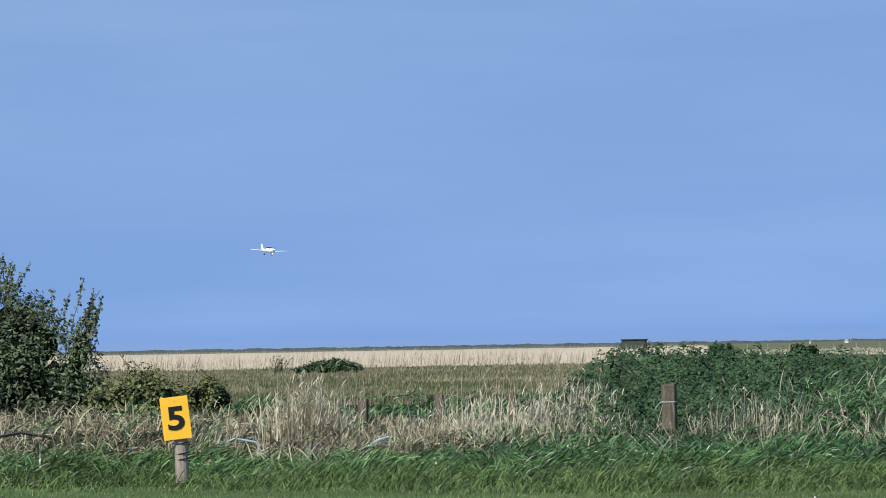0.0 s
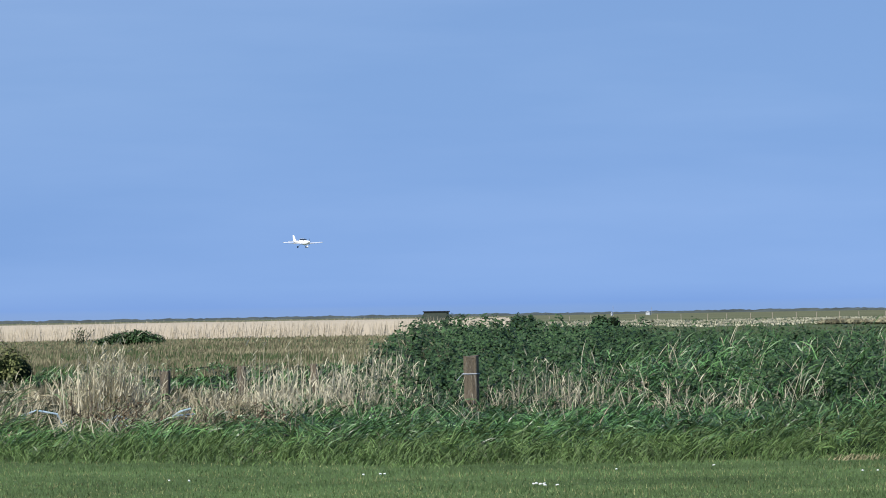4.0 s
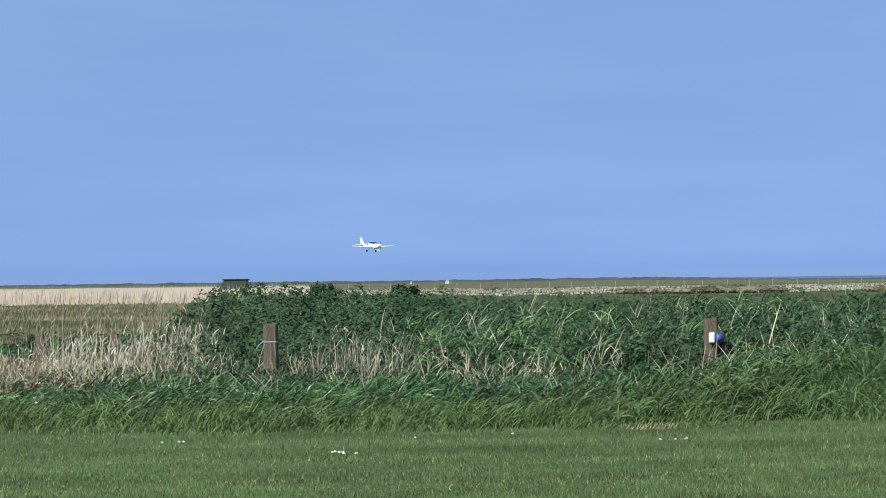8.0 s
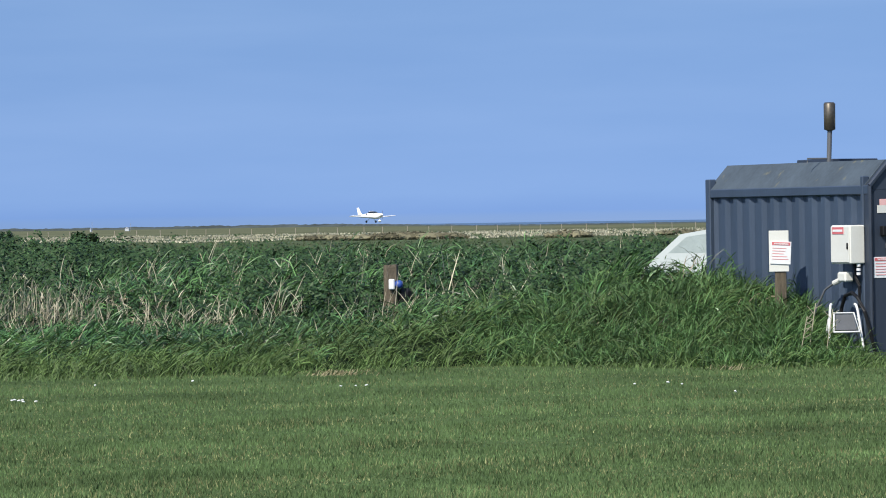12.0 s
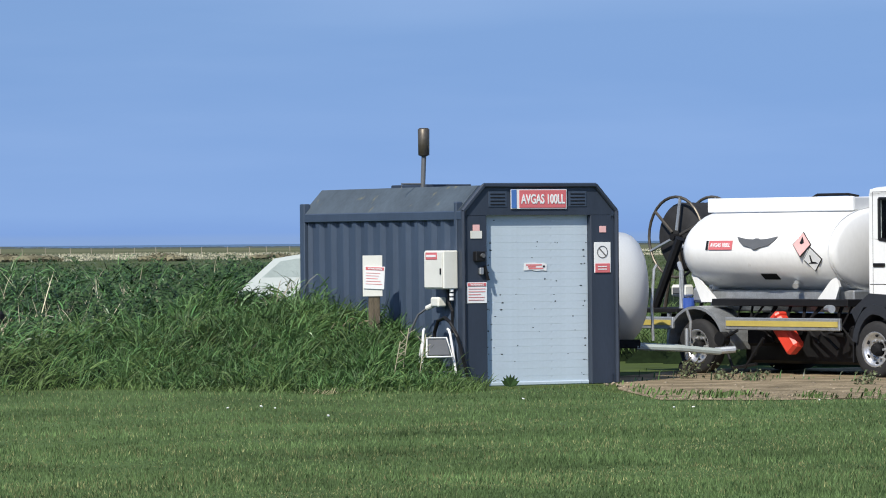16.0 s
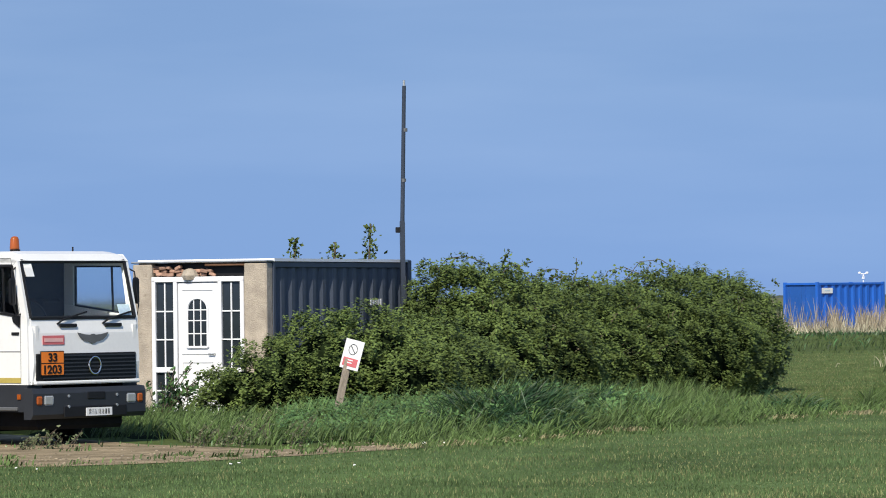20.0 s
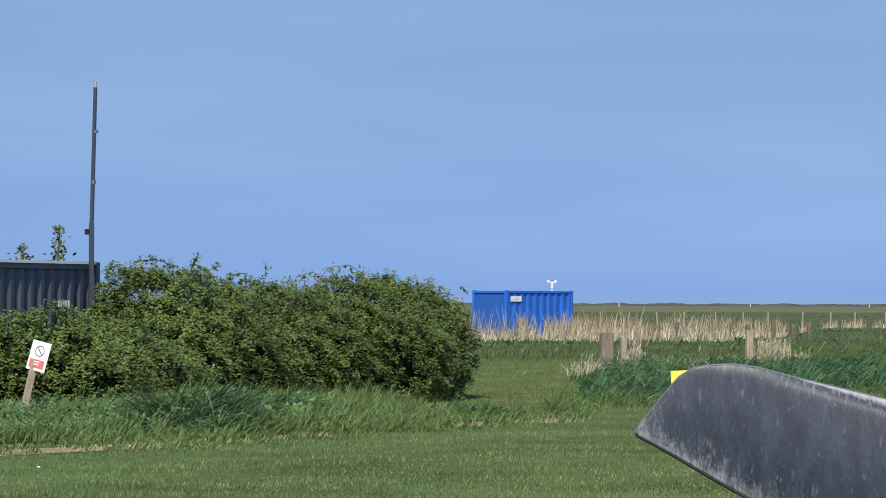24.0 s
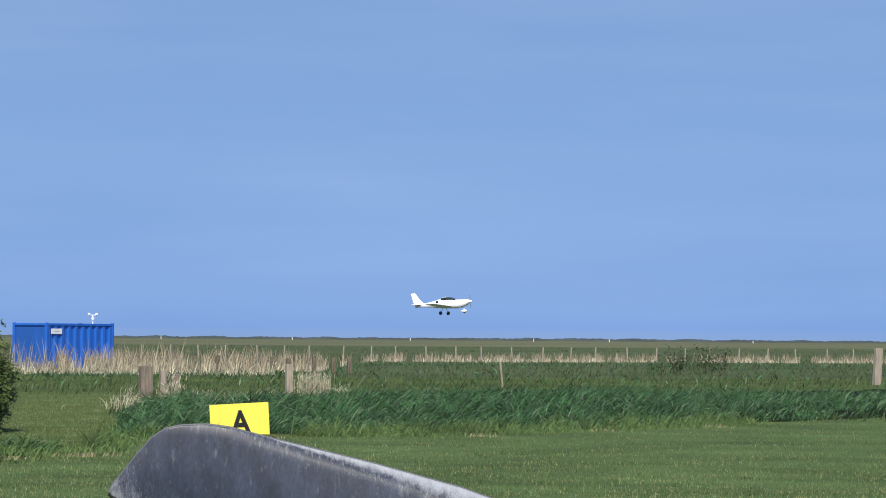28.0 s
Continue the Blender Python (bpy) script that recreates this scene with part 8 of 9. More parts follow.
def low_bushes():
    g = random.Random(12)
    for x, y, r, top, n in ((-29.3, 80.3, 0.60, 1.64, 210), (-39.4, 113.3, 0.36, 1.22, 150)):
        t = thing("bramble_bush", pose(x, y, 0), "olive bramble bush with trailing shoots in the rough grass", "bush", "bramble bushes of the marsh")
        balls = [(r * (k - 2) * 0.55, g.uniform(-0.3, 0.3), top * 0.38, r * 0.75, 0.7, top * (0.62 - 0.10 * abs(k - 2.3))) for k in range(5)]
        at, face, size = leaf_cloud(balls, n, (0.06, 0.12))
        v, f = leaf_mesh(at, size, face)
        tagged(fast_mesh("foliage", v, f, OLIVE), kind="stuff").parent = t
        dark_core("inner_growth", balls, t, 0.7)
        sprays("shoot_growth", [(b[0], b[1], b[2] + b[5] * 0.8) for b in balls], t, BARK, OLIVE, (0.3, 0.6), 0.7, per=10)
    # a leafy mound and a sparse shrub before the reed bed
    t = thing("leafy_mound", pose(-97.8, 310.0, 0), "rounded green thicket before the golden reeds", "thicket")
    balls = [(-1.0, 0, 0.3, 1.2, 1.0, 0.62), (0.3, 0, 0.4, 1.3, 1.0, 0.70), (1.3, 0.2, 0.25, 1.0, 0.8, 0.55), (-2.0, 0, 0.2, 1.0, 0.8, 0.4)]
    at, face, size = leaf_cloud(balls, 60, (0.14, 0.28))
    v, f = leaf_mesh(at, size, face)
    tagged(fast_mesh("foliage", v, f, BRAMBLE), kind="stuff").parent = t
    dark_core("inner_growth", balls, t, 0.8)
    t = thing("sparse_shrub", pose(-101.5, 308.7, 0), "sparse small shrub before the golden reeds", "shrub")
    sprays("branches", [(g.uniform(-0.35, 0.35), 0, 0) for _ in range(14)], t, BARK, WILLOW, (0.9, 1.5), 1.6, 0.012, per=22, leaf_size=(0.08, 0.16))
    for b, r, w, top in ((-12.46, 330, 0.6, 1.68), (-11.39, 340, 0.8, 1.55)):
        t = thing("leafy_mound", pose(r * math.sin(radians(b)), r * math.cos(radians(b)), 0), "dark scrub mound far out on the marsh", "thicket", "far scrub mounds")
        balls = [(g.uniform(-w, w), 0, top * 0.4, w * 0.6, 1.5, top * 0.6) for _ in range(5)]
        at, face, size = leaf_cloud(balls, 14, (0.2, 0.4))
        v, f = leaf_mesh(at, size, face)
        tagged(fast_mesh("foliage", v, f, BRAMBLE), kind="stuff").parent = t
        dark_core("inner_growth", balls, t, 0.85)
    # long low mounds behind the bank, with dune sand along their foot
    for b, r, w, top in ((-7.2, 480, 5.5, 1.05), (-8.3, 500, 2.6, 0.8), (-5.1, 470, 2.2, 0.95), (-3.6, 500, 3.0, 0.75)):
        t = thing("leafy_mound", pose(r * math.sin(radians(b)), r * math.cos(radians(b)), 0, 0, 0, -b), "long low olive-brown mound behind the bank", "thicket", "far scrub mounds")
        balls = [(w * (k - 3.5) / 4, g.uniform(-1, 1), top * 0.25, w * 0.36, 2.0, top * (0.75 - 0.09 * abs(k - 3.5)) * g.uniform(0.85, 1.0)) for k in range(8)]
        at, face, size = leaf_cloud(balls, 9, (0.2, 0.4))
        v, f = leaf_mesh(at, size, face)
        tagged(fast_mesh("foliage", v, f, MARSH_BROWN), kind="stuff").parent = t
        dark_core("inner_growth", balls, t, 0.9, MARSH_BROWN)
    t = thing("field_shrub", pose(97.0, 221.0, 0), "bare brown-green shrub by the field fence", "shrub")
    balls = [(-1.2, 0, 0.7, 1.2, 1.0, 0.9), (0.6, 0, 0.8, 1.3, 1.0, 1.0), (-2.4, 0, 0.4, 0.9, 0.8, 0.6)]
    at, face, size = leaf_cloud(balls, 26, (0.08, 0.16), (0.3, 1.1))
    v, f = leaf_mesh(at, size, face)
    tagged(fast_mesh("foliage", v, f, BRAMBLE), kind="stuff").parent = t
    sprays("branches", [(g.uniform(-2.2, 1.6), 0, 0) for _ in range(26)], t, BARK, BRAMBLE, (0.9, 1.7), 1.5, 0.014, per=12, leaf_size=(0.08, 0.16))


low_bushes()


def dead_bramble():
    g = random.Random(61)
    for x, y, r, top in ((-19.6, 60.9, 0.7, 0.62), (-22.6, 61.8, 0.8, 0.55), (-17.4, 61.6, 0.5, 0.42)):
        t = thing("dead_bramble", pose(x, y, 0.1), "brown dead bramble tangled in the marsh grass", "bramble", "dead brambles of the marsh")
        sprays("cane_growth", [(g.uniform(-r, r), g.uniform(-0.3, 0.3), 0.05) for _ in range(26)], t, BARK, DEAD_LEAF, (top * 0.6, top * 1.4), 0.7, 0.007, per=14, leaf_size=(0.03, 0.07))


dead_bramble()


def bird_hide():
    t = thing("bird_hide", pose(-95.1, 393.6, -0.1, 0, 0, 14), "dark timber hide on the skyline behind the bank", "hut")
    part("walls", box(bmesh.new(), (2.3, 2.2, 2.2), (0, 0, 1.1), 0.03), HIDE_GREEN, t)
    part("roof", box(bmesh.new(), (2.5, 2.4, 0.1), (0, 0, 2.22), 0.02), BLACK, t)
    part("lean_to", prism(bmesh.new(), [(-2.4, 0), (-1.15, 0), (-1.15, 2.1)], -1, 1), HIDE_GREEN, t)


bird_hide()


def marsh_clutter():
    t = thing("blue_rope", pose(-20.0, 62.2, 0.22), "pale blue rope lying in the dead grass", "rope")
    part("strand", tube(bmesh.new(), [(-1.5, 0.1, 0.02), (-1.42, 0.05, 0.26), (-1.2, 0.1, 0.34), (-0.9, 0.15, 0.28), (-0.82, 0.2, 0.1)], 0.016), ROPE, t)
    part("strand", tube(bmesh.new(), [(0.35, 0, 0.04), (0.6, 0.05, 0.10), (0.85, 0.0, 0.18), (1.05, 0.0, 0.30), (1.2, 0.05, 0.34)], 0.016), ROPE, t)
    part("strand", tube(bmesh.new(), [(0.3, 0.1, 0.02), (0.62, 0.1, 0.16), (0.95, 0.1, 0.24), (1.25, 0.1, 0.26)], 0.012), ROPE, t)
    g = random.Random(33)
    for k in range(7):
        x = g.uniform(-3.2, 2.2)
        part("strand", tube(bmesh.new(), [(x + 0.16 * j + g.uniform(-0.04, 0.04), g.uniform(-0.1, 0.1), 0.12 + 0.10 * math.sin(j * 1.1 + k) + g.uniform(-0.03, 0.05)) for j in range(6)], 0.008, 5), ROPE, t)
    t = thing("black_pipe", pose(-24.0, 62.5, 0), "black plastic pipe sticking out of dead grass", "pipe")
    part("pipe", tube(bmesh.new(), [(-1.2, 0, 0.60), (-0.7, 0, 0.68), (-0.2, 0, 0.60), (0.2, 0, 0.42), (0.5, 0, 0.1)], 0.025), BLACK, t)


marsh_clutter()


def daisies():
    spots = [(-12.6, 49.3), (-9.9, 46.0), (-10.2, 46.2), (-6.9, 49.3), (-3.4, 49.0), (1.5, 48.2), (1.3, 48.0), (4.3, 49.3), (6.7, 49.7), (10.0, 55.6), (9.7, 55.4), (-14.5, 47.8), (11.5, 57.5)]
    g = np.random.default_rng(17)
    at = np.concatenate([np.array(s) + g.normal(0, 0.13, (int(g.integers(1, 4)), 2)) for s in spots])
    at = np.concatenate([at, np.stack([g.uniform(-16, 14, 6), g.uniform(44, 54, 6)], 1)])
    bm = bmesh.new()
    for x, y in at:
        disc(bm, g.uniform(0.010, 0.020), 0.012, 7, pose(x, y, 0.062, g.uniform(-35, 5), g.uniform(-20, 20), 0))
    tagged(part("daisies", bm, PETAL), "white daisies scattered in the mown lawn", "flowers", kind="stuff")


daisies()


def hay_wisps():
    g = np.random.default_rng(23)
    spots = [(15.1, 63.3), (15.4, 63.5), (16.9, 64.6), (17.2, 64.8), (18.4, 66.2), (18.7, 66.3), (19.2, 66.6), (13.6, 60.0), (-7.8, 53.6), (-7.6, 53.5), (-2.9, 53.9), (30.2, 79), (34.5, 83.2), (38.6, 87), (25.5, 77.6)]
    spots += [(x, float(lawn_edge(x)) - 0.35) for x in np.arange(9.5, 14, 0.8)]
    c = np.array(spots)[g.integers(0, len(spots), 800)]
    x, y = c[:, 0] + g.normal(0, 0.16, len(c)), c[:, 1] + g.normal(0, 0.2, len(c))
    h = g.uniform(0.03, 0.09, len(c))
    v, f = blade_mesh(np.stack([x, y, np.zeros(len(c)) + 0.03], 1), h, g.uniform(0.008, 0.014, len(c)), wind(len(c), g.uniform(0.05, 0.2, len(c))), g.uniform(-0.9, 0.9, len(c)))
    tagged(fast_mesh("hay_wisps", v, f, STRAW_BASE), "wisps of dry cut hay on the lawn edge", "hay", kind="stuff")


hay_wisps()


def soil_weeds():
    g = np.random.default_rng(29)
    n = 130
    x = g.uniform(0.8, 11.5, n)
    y = np.interp(x, (0.7, 2.0, 6.0, 8.0, 11.5), (58.6, 58.5, 57.3, 56.4, 58.0)) + g.gamma(1.5, 0.7, n)
    h = g.uniform(0.03, 0.17, n) * (0.4 + 0.6 * (smooth_noise(x, y, 1.3, 40) > 0))
    v, f = blade_mesh(np.stack([x, y, np.zeros(n)], 1), h, g.uniform(0.01, 0.025, n), wind(n, h * g.uniform(0.2, 0.8, n)), g.uniform(-0.9, 0.9, n))
    tagged(fast_mesh("soil_weeds", v, f, GRASS_LONG), "weeds and grass along the soil track", "weeds", kind="stuff")
    t = thing("dock_plant", pose(-0.62, 56.95, 0), "broad-leaved dock plant at the foot of the shutter", "weed")
    bm = bmesh.new()
    for k in range(7):
        a = math.radians(-70 + k * 24)
        tip = Vector((math.sin(a) * 0.13, -0.05, 0.05 + math.cos(a) * 0.12))
        side = Vector((math.cos(a) * 0.03, 0.01, -math.sin(a) * 0.03))
        bm.faces.new([bm.verts.new(p) for p in (Vector((0, 0, 0)), tip * 0.5 + side, tip, tip * 0.5 - side + Vector((0, 0.01, 0)))])
    part("leaves", bm, BRAMBLE, t)


soil_weeds()


def gravel():
    """Loose stones on the soil track."""
    g = np.random.default_rng(41)
    base = bmesh.new()
    bmesh.ops.create_icosphere(base, subdivisions=1, radius=1.0)
    v0 = np.array([v.co[:] for v in base.verts])
    f0 = np.array([[v.index for v in f.verts] for f in base.faces])
    base.free()
    n = 800
    x = g.uniform(0.6, 10.8, n)
    y = np.interp(x, EDGE_X, EDGE_Y) + g.gamma(1.6, 1.2, n) - 0.2
    size = g.uniform(0.006, 0.024, n)
    v = (v0[None] * (size[:, None, None] * np.array([1.2, 1, 0.6])) * g.uniform(0.8, 1.2, (n, 12, 1)) + np.stack([x, y, np.full(n, 0.01)], 1)[:, None]).reshape(-1, 3)
    f = (f0[None] + (np.arange(n) * 12)[:, None, None]).reshape(-1, 3)
    tagged(fast_mesh("gravel", v, f, GRAVEL), "loose grey and sandy stones on the soil", "gravel", kind="stuff")
    # weeds in patches over the soil
    n = 1100
    c = np.stack([g.uniform(0.8, 11, 60), g.gamma(1.2, 1.0, 60)], 1)[g.integers(0, 60, n)] + g.normal(0, 0.13, (n, 2))
    x, y = c[:, 0], np.interp(c[:, 0], EDGE_X, EDGE_Y) + c[:, 1]
    h = g.uniform(0.02, 0.10, n)
    v, f = blade_mesh(np.stack([x, y, np.zeros(n)], 1), h, g.uniform(0.01, 0.03, n), wind(n, h * g.uniform(0.3, 1.2, n)), g.uniform(-0.9, 0.9, n))
    tagged(fast_mesh("soil_weeds", v, f, GRASS_EDGE), "low weeds in patches on the bare soil", "weeds", kind="stuff")


gravel()


def dry_stalks():
    g = random.Random(15)
    for x, y, top in ((-2.02, 56.5, 0.78), (-1.80, 56.4, 0.70), (-2.12, 56.2, 0.62)):
        t = thing("dry_weed", pose(x, y, 0), "bleached dead weed stalk in the grass by the hut", "weed", "dead weed stalks")
        part("stalk", tube(bmesh.new(), [(0, 0, 0), (0.05, 0, top * 0.5), (0.11, 0, top)], 0.006, 5), REED, t)
        for k in range(5):
            z = top * (0.55 + 0.09 * k)
            part("twig", tube(bmesh.new(), [(0.11 * z / top, 0, z), (0.11 * z / top + g.choice((-1, 1)) * 0.09, 0, z + g.uniform(0.03, 0.12))], 0.004, 4), REED, t)


dry_stalks()


def track_weeds():
    """Leafy weeds on the soil beside the wheels."""
    g = random.Random(44)
    for x, y, r, tall in ((5.35, 57.3, 0.2, 0.26), (5.0, 57.2, 0.14, 0.2), (3.9, 56.6, 0.14, 0.18), (2.6, 58.6, 0.14, 0.14), (2.2, 58.9, 0.14, 0.15), (7.2, 56.8, 0.18, 0.3), (7.7, 57.1, 0.25, 0.35), (8.3, 57.4, 0.3, 0.4), (1.8, 59.6, 0.2, 0.3)):
        t = thing("track_weed", pose(x, y, 0), "grey-green leafy weed on the soil by the lorry", "weed", "weeds of the soil track")
        sprays("stems", [(g.uniform(-r, r), g.uniform(-0.1, 0.1), 0) for _ in range(9)], t, BARK, WEED, (tall * 0.6, tall * 1.2), 1.1, 0.004, per=12, leaf_size=(0.03, 0.07))


track_weeds()


def shore_marks():
    """Small white huts and markers along the shore."""
    g = random.Random(52)
    first = thing("shore_marker", pose(2500 * math.sin(radians(13.2)), 2500 * math.cos(radians(13.2)), 0), "tiny white marker far off along the shore", "marker", "markers of the shore")
    part("shaft", box(bmesh.new(), (0.3, 0.3, 1.9), (0, 0, 0.95)), WHITE, first)
    for k in range(7):
        b = radians(15.0 + k * 1.55 + g.uniform(-0.35, 0.35))
        copy_thing(first, pose(2500 * math.sin(b), 2500 * math.cos(b), g.uniform(-0.5, 0.1)))
    for b, r, w, h, top in ((-10.83, 1900, 1.7, 1.1, 2.6), (-11.30, 1900, 0.6, 0.8, 3.4)):
        t = thing("shore_hut", pose(r * math.sin(radians(b)), r * math.cos(radians(b)), 0), "small white hut far off on the shore", "hut")
        part("walls", box(bmesh.new(), (w, 2.0, h), (0, 0, h / 2)), TANK_CREAM, t)
        part("roof", prism(bmesh.new(), [(-w / 2 - 0.1, h), (w / 2 + 0.1, h), (0, h + 0.7)], -1.1, 1.1), STEEL, t)
        part("flag_pole", rod(bmesh.new(), (w * 0.9, 0, 0), (w * 0.9, 0, top + 0.8), 0.07), STEEL, t)


shore_marks()


# ---- the light aircraft: x forward, y to its left ----
def light_aircraft():
    a = thing("light_aircraft", pose(0, 0, 0), "white low-wing two-seat light aircraft with fixed tricycle gear", "aircraft")
    def ring(x, w, z0, z1, n=20):
        c, h = (z0 + z1) / 2, (z1 - z0) / 2
        return [(x, w * math.copysign(abs(math.cos(2 * math.pi * k / n)) ** 0.8, math.cos(2 * math.pi * k / n)), c + h * math.copysign(abs(math.sin(2 * math.pi * k / n)) ** 0.8, math.sin(2 * math.pi * k / n))) for k in range(n)]
    bm = bmesh.new()
    loft(bm, [ring(-3.25, 0.05, -0.08, 0.17), ring(-2.22, 0.17, -0.12, 0.26), ring(-1.3, 0.32, -0.24, 0.40), ring(-0.68, 0.44, -0.34, 0.50), ring(-0.1, 0.54, -0.42, 0.66), ring(0.4, 0.56, -0.46, 0.69), ring(0.95, 0.56, -0.50, 0.62),
              ring(1.3, 0.55, -0.54, 0.42), ring(1.6, 0.53, -0.54, 0.36), ring(2.18, 0.46, -0.48, 0.33), ring(2.6, 0.38, -0.32, 0.31), ring(2.85, 0.27, -0.14, 0.27), ring(2.95, 0.16, -0.02, 0.22)])
    bmesh.ops.recalc_face_normals(bm, faces=bm.faces[:])
    part("fuselage", bm, PLANE_WHITE, a, "white painted fuselage", smooth=True)
    bm = bmesh.new()
    loft(bm, [ring(-0.12, 0.50, 0.34, 0.60, 14), ring(-0.05, 0.55, 0.32, 0.69, 14), ring(0.4, 0.575, 0.30, 0.72, 14), ring(0.9, 0.57, 0.30, 0.66, 14), ring(1.25, 0.50, 0.30, 0.50, 14), ring(1.42, 0.40, 0.30, 0.41, 14)])
    bmesh.ops.recalc_face_normals(bm, faces=bm.faces[:])
    can = part("canopy", bm, DARK_PANE, a, "dark tinted bubble canopy", smooth=True)
    part("canopy_roof", box(bmesh.new(), (0.42, 0.70, 0.05), (0.2, 0, 0.705), 0.02), PLANE_WHITE, can)
    for s in (-1, 1):
        part("rear_window", box(bmesh.new(), (0.28, 0.03, 0.22), (-0.55, s * 0.455, 0.28), 0.01), DARK_PANE, a)
        bm = bmesh.new()
        def foil(y, x0, c, z, t):
            pts = [(0, 0), (0.03, 0.045), (0.12, 0.08), (0.3, 0.10), (0.6, 0.07), (1, 0.0), (0.6, -0.03), (0.3, -0.04), (0.1, -0.04), (0.03, -0.025)]
            return [(x0 - u * c, y, z + v * t) for u, v in pts]
        loft(bm, [foil(s * 0.35, 1.05, 1.45, -0.30, 1.5), foil(s * 1.4, 1.02, 1.35, -0.24, 1.35), foil(s * 4.15, 0.92, 1.08, -0.06, 1.05), foil(s * 4.3, 0.80, 0.75, -0.03, 0.6)])
        bmesh.ops.recalc_face_normals(bm, faces=bm.faces[:])
        wing = part("wing", bm, PLANE_WHITE, a, "white tapered low wing", smooth=True)
        part("flap", box(bmesh.new(), (0.22, 1.3, 0.03), (-0.36, s * 1.35, -0.28), 0.01), PLANE_WHITE, wing)
        bm = bmesh.new()
        loft(bm, [foil(s * 0.05, -2.55, 0.80, 0.16, 0.7), foil(s * 1.3, -2.70, 0.55, 0.18, 0.5)])
        bmesh.ops.recalc_face_normals(bm, faces=bm.faces[:])
        part("tailplane", bm, PLANE_WHITE, a)
        leg = part("main_leg", rod(bmesh.new(), (0.05, s * 0.40, -0.42), (-0.02, s * 0.88, -0.90), 0.035), PLANE_WHITE, a)
        part("main_wheel", lathe(bmesh.new(), [(0.06, -0.07), (0.17, -0.07), (0.20, 0.0), (0.17, 0.07), (0.06, 0.07)], 18, pose(-0.02, s * 0.92, -0.92, 90, 0, 0)), RUBBER, leg, smooth=True)
    fin = [(-2.15, 0.24), (-3.0, -0.08), (-3.34, -0.10), (-3.72, 1.40), (-3.24, 1.44), (-2.75, 0.72), (-2.45, 0.40)]
    part("fin", prism(bmesh.new(), fin, -0.035, 0.035), PLANE_WHITE, a, "white swept fin and rudder")
    nose = part("nose_leg", rod(bmesh.new(), (2.15, 0, -0.34), (2.30, 0, -0.78), 0.035), PLANE_WHITE, a)
    part("wheel_fairing", lathe(bmesh.new(), [(0.02, -0.40), (0.10, -0.30), (0.16, -0.05), (0.15, 0.12), (0.06, 0.26), (0.01, 0.30)], 14, pose(2.28, 0, -0.88, 0, 90, 0)), PLANE_WHITE, nose, "white wheel fairing", smooth=True)
    part("nose_wheel", lathe(bmesh.new(), [(0.05, -0.05), (0.15, -0.05), (0.17, 0.0), (0.15, 0.05), (0.05, 0.05)], 16, pose(2.28, 0, -0.95, 90, 0, 0)), RUBBER, nose, smooth=True)
    part("spinner", lathe(bmesh.new(), [(0.17, 0.0), (0.15, 0.12), (0.09, 0.25), (0.01, 0.31)], 16, pose(2.93, 0, 0.06, 0, 90, 0)), PLANE_WHITE, a, smooth=True)
    blades = part("propeller", box(bmesh.new(), (0.02, 0.07, 1.3), (3.03, 0, 0.06), 0.006), GREY_PLASTIC, a)
    part("air_intake", box(bmesh.new(), (0.02, 0.22, 0.12), (2.93, 0.16, 0.10), 0.01), BLACK, a)
    part("exhaust", rod(bmesh.new(), (2.3, -0.25, -0.36), (2.1, -0.28, -0.46), 0.03), BLACK, a)
    return a


AIRCRAFT = light_aircraft()
AIRCRAFT.scale = (1.05, 1.05, 1.05)


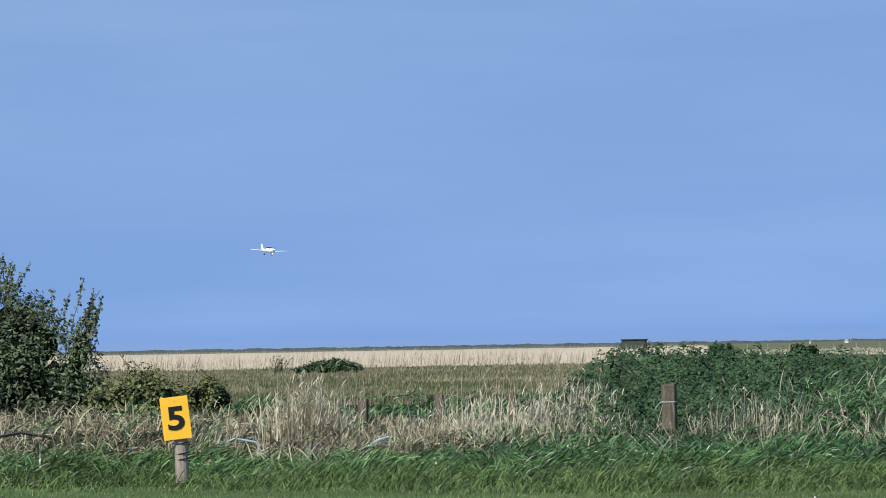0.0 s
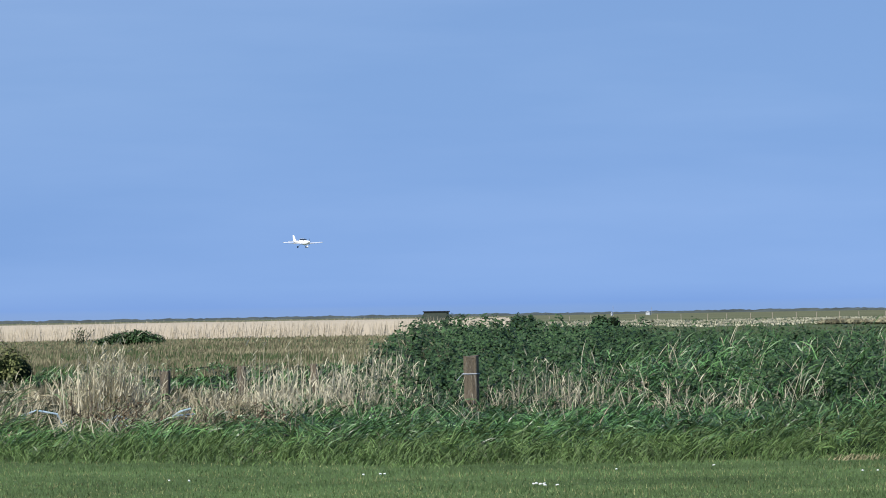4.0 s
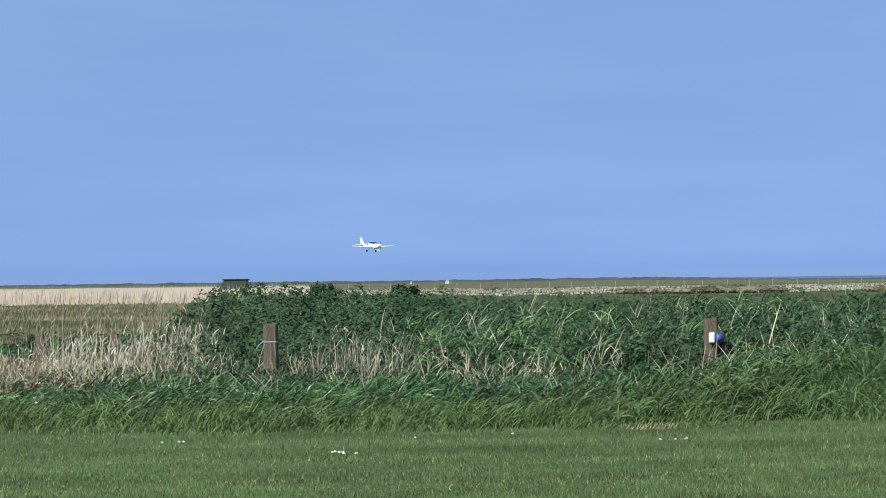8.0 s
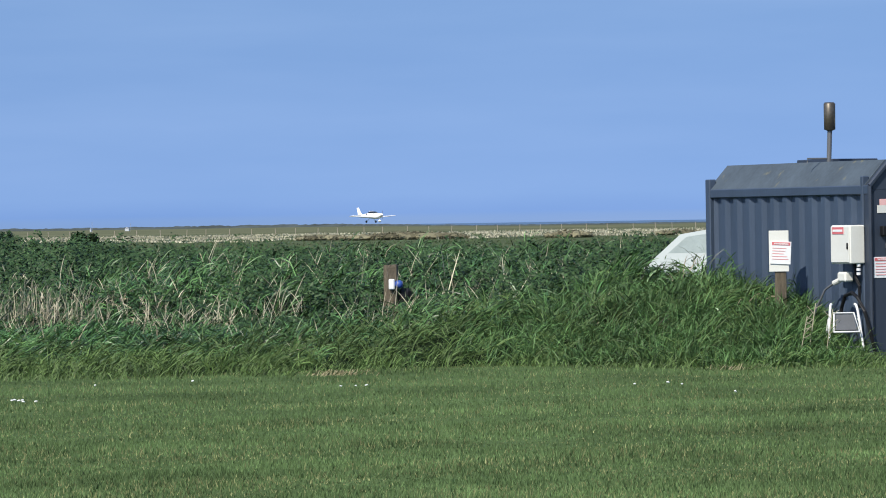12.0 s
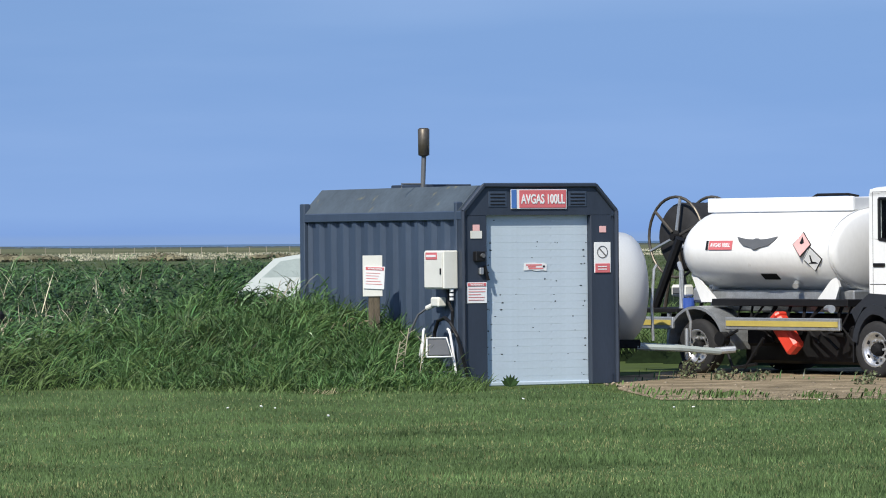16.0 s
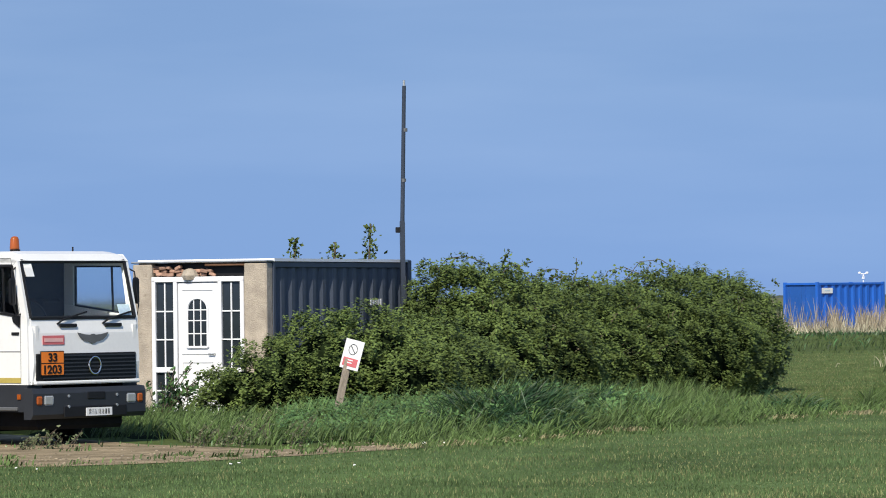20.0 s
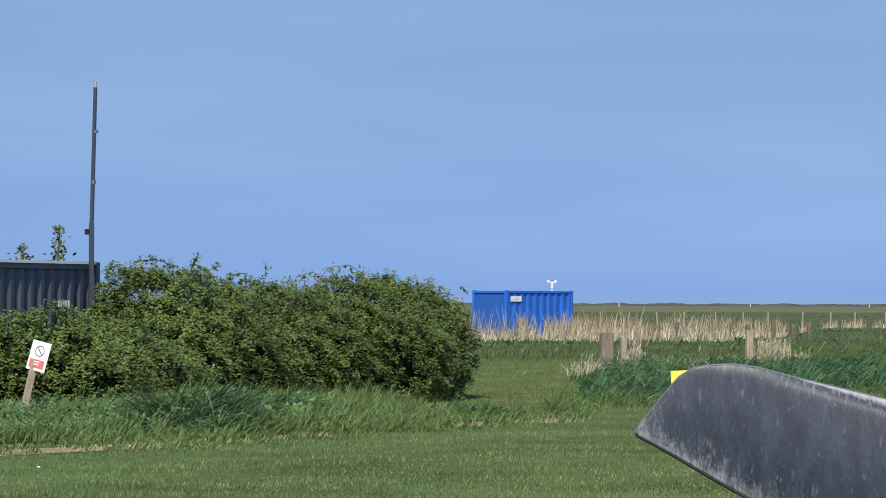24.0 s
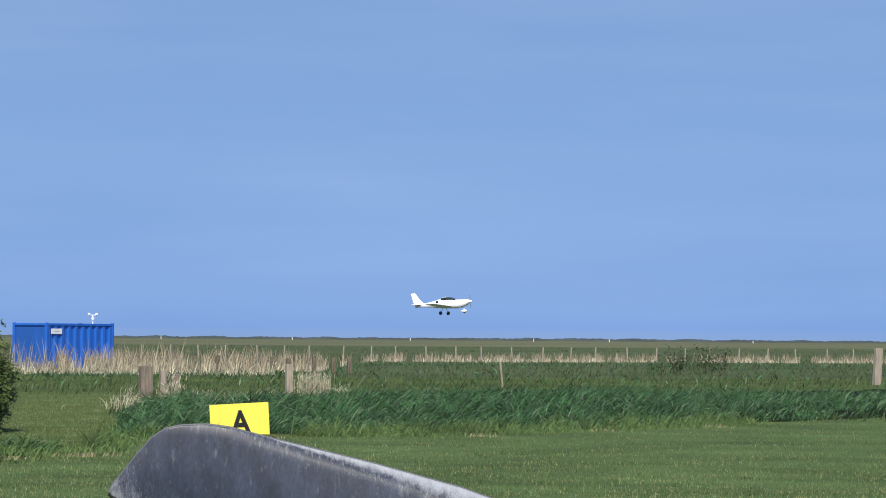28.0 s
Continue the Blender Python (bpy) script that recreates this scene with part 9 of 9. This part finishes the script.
# ---- the near propeller of a parked aircraft ----
def near_propeller():
    top = [(0.0, 0.0), (0.004, 0.008), (0.011, 0.016), (0.025, 0.034), (0.039, 0.050), (0.051, 0.0578), (0.065, 0.0607), (0.088, 0.0617), (0.110, 0.0588), (0.139, 0.0512), (0.182, 0.0410), (0.24, 0.0271), (0.32, 0.0055), (0.42, -0.030), (0.55, -0.080), (0.78, -0.19)]
    low = [(0.0, 0.0), (0.003, -0.0030), (0.008, -0.0055), (0.022, -0.0130), (0.037, -0.0215), (0.050, -0.0293), (0.065, -0.0380), (0.088, -0.0511), (0.110, -0.0630), (0.139, -0.0790), (0.182, -0.1010), (0.24, -0.1310), (0.32, -0.168), (0.42, -0.205), (0.55, -0.245), (0.78, -0.28)]
    tip = Vector((4.0 * math.sin(radians(16.9)), 4.0 * math.cos(radians(16.9)), 1.782))
    t = thing("parked_aircraft_nose", Matrix.Translation(tip) @ look((0, 0, 1.9), tip).to_3x3().to_4x4(), "scuffed dark grey propeller blade of a parked aircraft", "propeller")
    def rise(u, f, long):
        """Camber, and the leading edge rolled back over the top fifth of the chord."""
        roll = float(np.interp(u, (0, 0.04, 0.12, 0.3, 0.8), (0.0, 0.0, 0.002, 0.012, 0.022)))
        return (0.0012 + 0.0085 * min(1, u / 0.3)) * math.sin(math.pi * min(max(f, 0.0), 1)) - roll * max(0.0, 1 - f / 0.10) ** 2

    steps = (0, 0.01, 0.02, 0.035, 0.05, 0.07, 0.09, 0.115, 0.14, 0.2, 0.28, 0.38, 0.5, 0.62, 0.72, 0.8, 0.86, 0.91, 0.95, 0.98, 1)
    fine = np.linspace(0, len(top) - 1, 61)
    tops = np.stack([np.interp(fine, range(len(top)), c) for c in np.array(top).T], 1)
    lows = np.stack([np.interp(fine, range(len(low)), c) for c in np.array(low).T], 1)
    bm = bmesh.new()
    worn = bm.verts.layers.float.new("rim_wear")
    bare = bm.verts.layers.float.new("bare_edge")
    front, back = [], []
    for (u0, v0), (u1, v1) in zip(tops, lows):
        fr, bk = [], []
        long = math.hypot(u1 - u0, v1 - v0)
        for f in steps:
            u, v = u0 + (u1 - u0) * f, v0 + (v1 - v0) * f
            fr.append(bm.verts.new((u, v, 0.002 + rise(u0, f, long))))
            bk.append(bm.verts.new((u, v, -0.002 + min(0.0, rise(u0, f, long)) - 0.004 * math.sin(math.pi * f))))
            fr[-1][worn] = min(1, (0.12 + 0.75 * min(1, u0 / 0.3)) * math.exp(-f * long / (0.004 + 0.012 * min(1, u0 / 0.3))) + 0.7 * math.exp(-(1 - f) * long / 0.016) + 0.2 * math.exp(-u0 / 0.02))
            # The bright band widens away from the tip: bare metal plus painted sheen.
            wide = 0.024 * max(0.0, u0 - 0.14) / 0.27
            fr[-1][bare] = math.exp(-(f * long / wide) ** 2) if wide > 0.0005 else 0.0
        front.append(fr)
        back.append(bk)
    last = len(steps) - 1
    for a, b, c, d in zip(front, front[1:], back, back[1:]):
        for k in range(last):
            bm.faces.new((a[k], b[k], b[k + 1], a[k + 1]))
            bm.faces.new((c[k], c[k + 1], d[k + 1], d[k]))
        bm.faces.new((a[0], c[0], d[0], b[0]))
        bm.faces.new((a[last], b[last], d[last], c[last]))
    bmesh.ops.remove_doubles(bm, verts=bm.verts[:], dist=0.00002)
    bmesh.ops.recalc_face_normals(bm, faces=bm.faces[:])
    blade = part("propeller_blade", bm, PROP, t, "dark navy-grey blade with scuffed pale rims", smooth=True)
    part("leading_edge", tube(bmesh.new(), [(u, v, rise(u, 0, 0.1)) for u, v in top], 0.0013, 6), GREY_PLASTIC, blade, "thin dark leading edge")
    part("trailing_edge", tube(bmesh.new(), [(u, v - 0.001, 0.0) for u, v in low], 0.0018, 6), BLACK, blade, "thin dark trailing edge")
    part("hub", rod(bmesh.new(), (1.05, -0.62, 0.03), (1.05, -0.62, -0.14), 0.10, n=20), GREY_PLASTIC, t)
    part("blade_root", rod(bmesh.new(), (0.76, -0.235, 0.0), (1.05, -0.62, -0.02), 0.05, 0.06), PROP, t)
    part("cowling", lathe(bmesh.new(), [(0.10, 0.0), (0.20, -0.10), (0.27, -0.5), (0.28, -1.1), (0.2, -1.2)], 24, pose(1.05, -0.62, -0.12)), PLANE_WHITE, t, smooth=True)
    part("nose_leg", rod(bmesh.new(), (1.05, -0.8, -0.6), (1.05, -1.55, -0.62), 0.04), STEEL, t)
    part("nose_wheel", lathe(bmesh.new(), [(0.05, -0.06), (0.17, -0.06), (0.20, 0.0), (0.17, 0.06), (0.05, 0.06)], 18, pose(1.05, -1.575, -0.62, 0, 90, 0)), RUBBER, t, smooth=True)


near_propeller()


def flying_insect():
    i = thing("flying_insect", pose(0, 0, 0), "small dark insect flying past near the camera", "insect")
    part("body", lathe(bmesh.new(), [(0.0004, -0.003), (0.0012, -0.0015), (0.0014, 0.0005), (0.0008, 0.0025), (0.0003, 0.003)], 8, pose(0, 0, 0, 0, 90, 0)), BLACK, i)
    for s in (-1, 1):
        part("insect_wing", prism(bmesh.new(), [(-0.001, 0), (0.001, 0), (0.0014, 0.0035), (-0.0016, 0.0032)], -0.0001, 0.0001), GREY_PLASTIC, i, m=pose(0, 0, 0.0008, s * 55, 0, 0))
    return i


INSECT = flying_insect()


# ---- what moves ----
def motions():
    walk(AIRCRAFT, [
        (0, pose(-314.20, 949.20, 24.14, -3.0, 1.0, -46)),
        (1, pose(-294.80, 929.08, 22.28, -2.0, 1.0, -46)),
        (2, pose(-275.70, 909.27, 20.69, -1.0, 1.0, -46)),
        (3, pose(-256.90, 889.76, 18.99, 0.0, 1.0, -46)),
        (4, pose(-238.36, 870.53, 17.04, 0.0, 1.0, -46)),
        (5, pose(-220.08, 851.56, 14.85, 0.0, 1.0, -46)),
        (6, pose(-202.02, 832.83, 12.54, 0.0, 1.0, -46)),
        (7, pose(-184.19, 814.33, 10.29, 0.0, 1.0, -46)),
        (8, pose(-166.54, 796.02, 8.27, 0.0, 1.0, -46)),
        (9, pose(-149.07, 777.90, 6.62, 0.0, 1.0, -46)),
        (10, pose(-131.76, 759.94, 5.35, 0.0, 1.0, -46)),
        (11, pose(-114.59, 742.13, 4.33, 0.0, -0.3, -46)),
        (12.5, pose(-89.05, 715.63, 2.43, 0.0, -2.3, -46)),
        (14.5, pose(-55.38, 680.70, 0.95, 0.0, -5.0, -46)),
        (15, pose(-46.89, 671.90, 0.95, 0.0, -3.0, -46)),
        (18, pose(1.69, 621.49, 1.00, 0.0, -1.3, -46)),
        (21, pose(50.28, 571.09, 1.00, 0.0, -1.6, -46)),
        (24, pose(98.86, 520.69, 1.05, 0.0, -2.0, -46)),
        (25.5, pose(123.15, 495.49, 1.50, 0.0, -6.0, -46)),
        (26.6, pose(139.53, 478.50, 3.10, 0.0, -5.6, -46)),
        (27, pose(147.44, 470.29, 3.65, 0.0, -5.4, -46)),
        (27.5, pose(157.23, 460.14, 4.50, 0.0, -5.2, -46)),
        (28, pose(167.15, 449.84, 5.55, 0.0, -5.0, -46)),
    ])
    walk(INSECT, [
        (0, pose(20, -5, 1.5, 0, 0, 150)),
        (24.3, pose(1.87, 3.60, 1.76, 0, -20, 150)),
        (24.8, pose(1.332, 3.772, 2.027, 0, -20, 160)),
        (25.0, pose(1.117, 3.841, 2.133, 0, -20, 160)),
        (25.5, pose(0.58, 4.01, 2.40, 0, -20, 160)),
        (28, pose(-8, -10, 8, 0, -20, 230)),
    ])


motions()
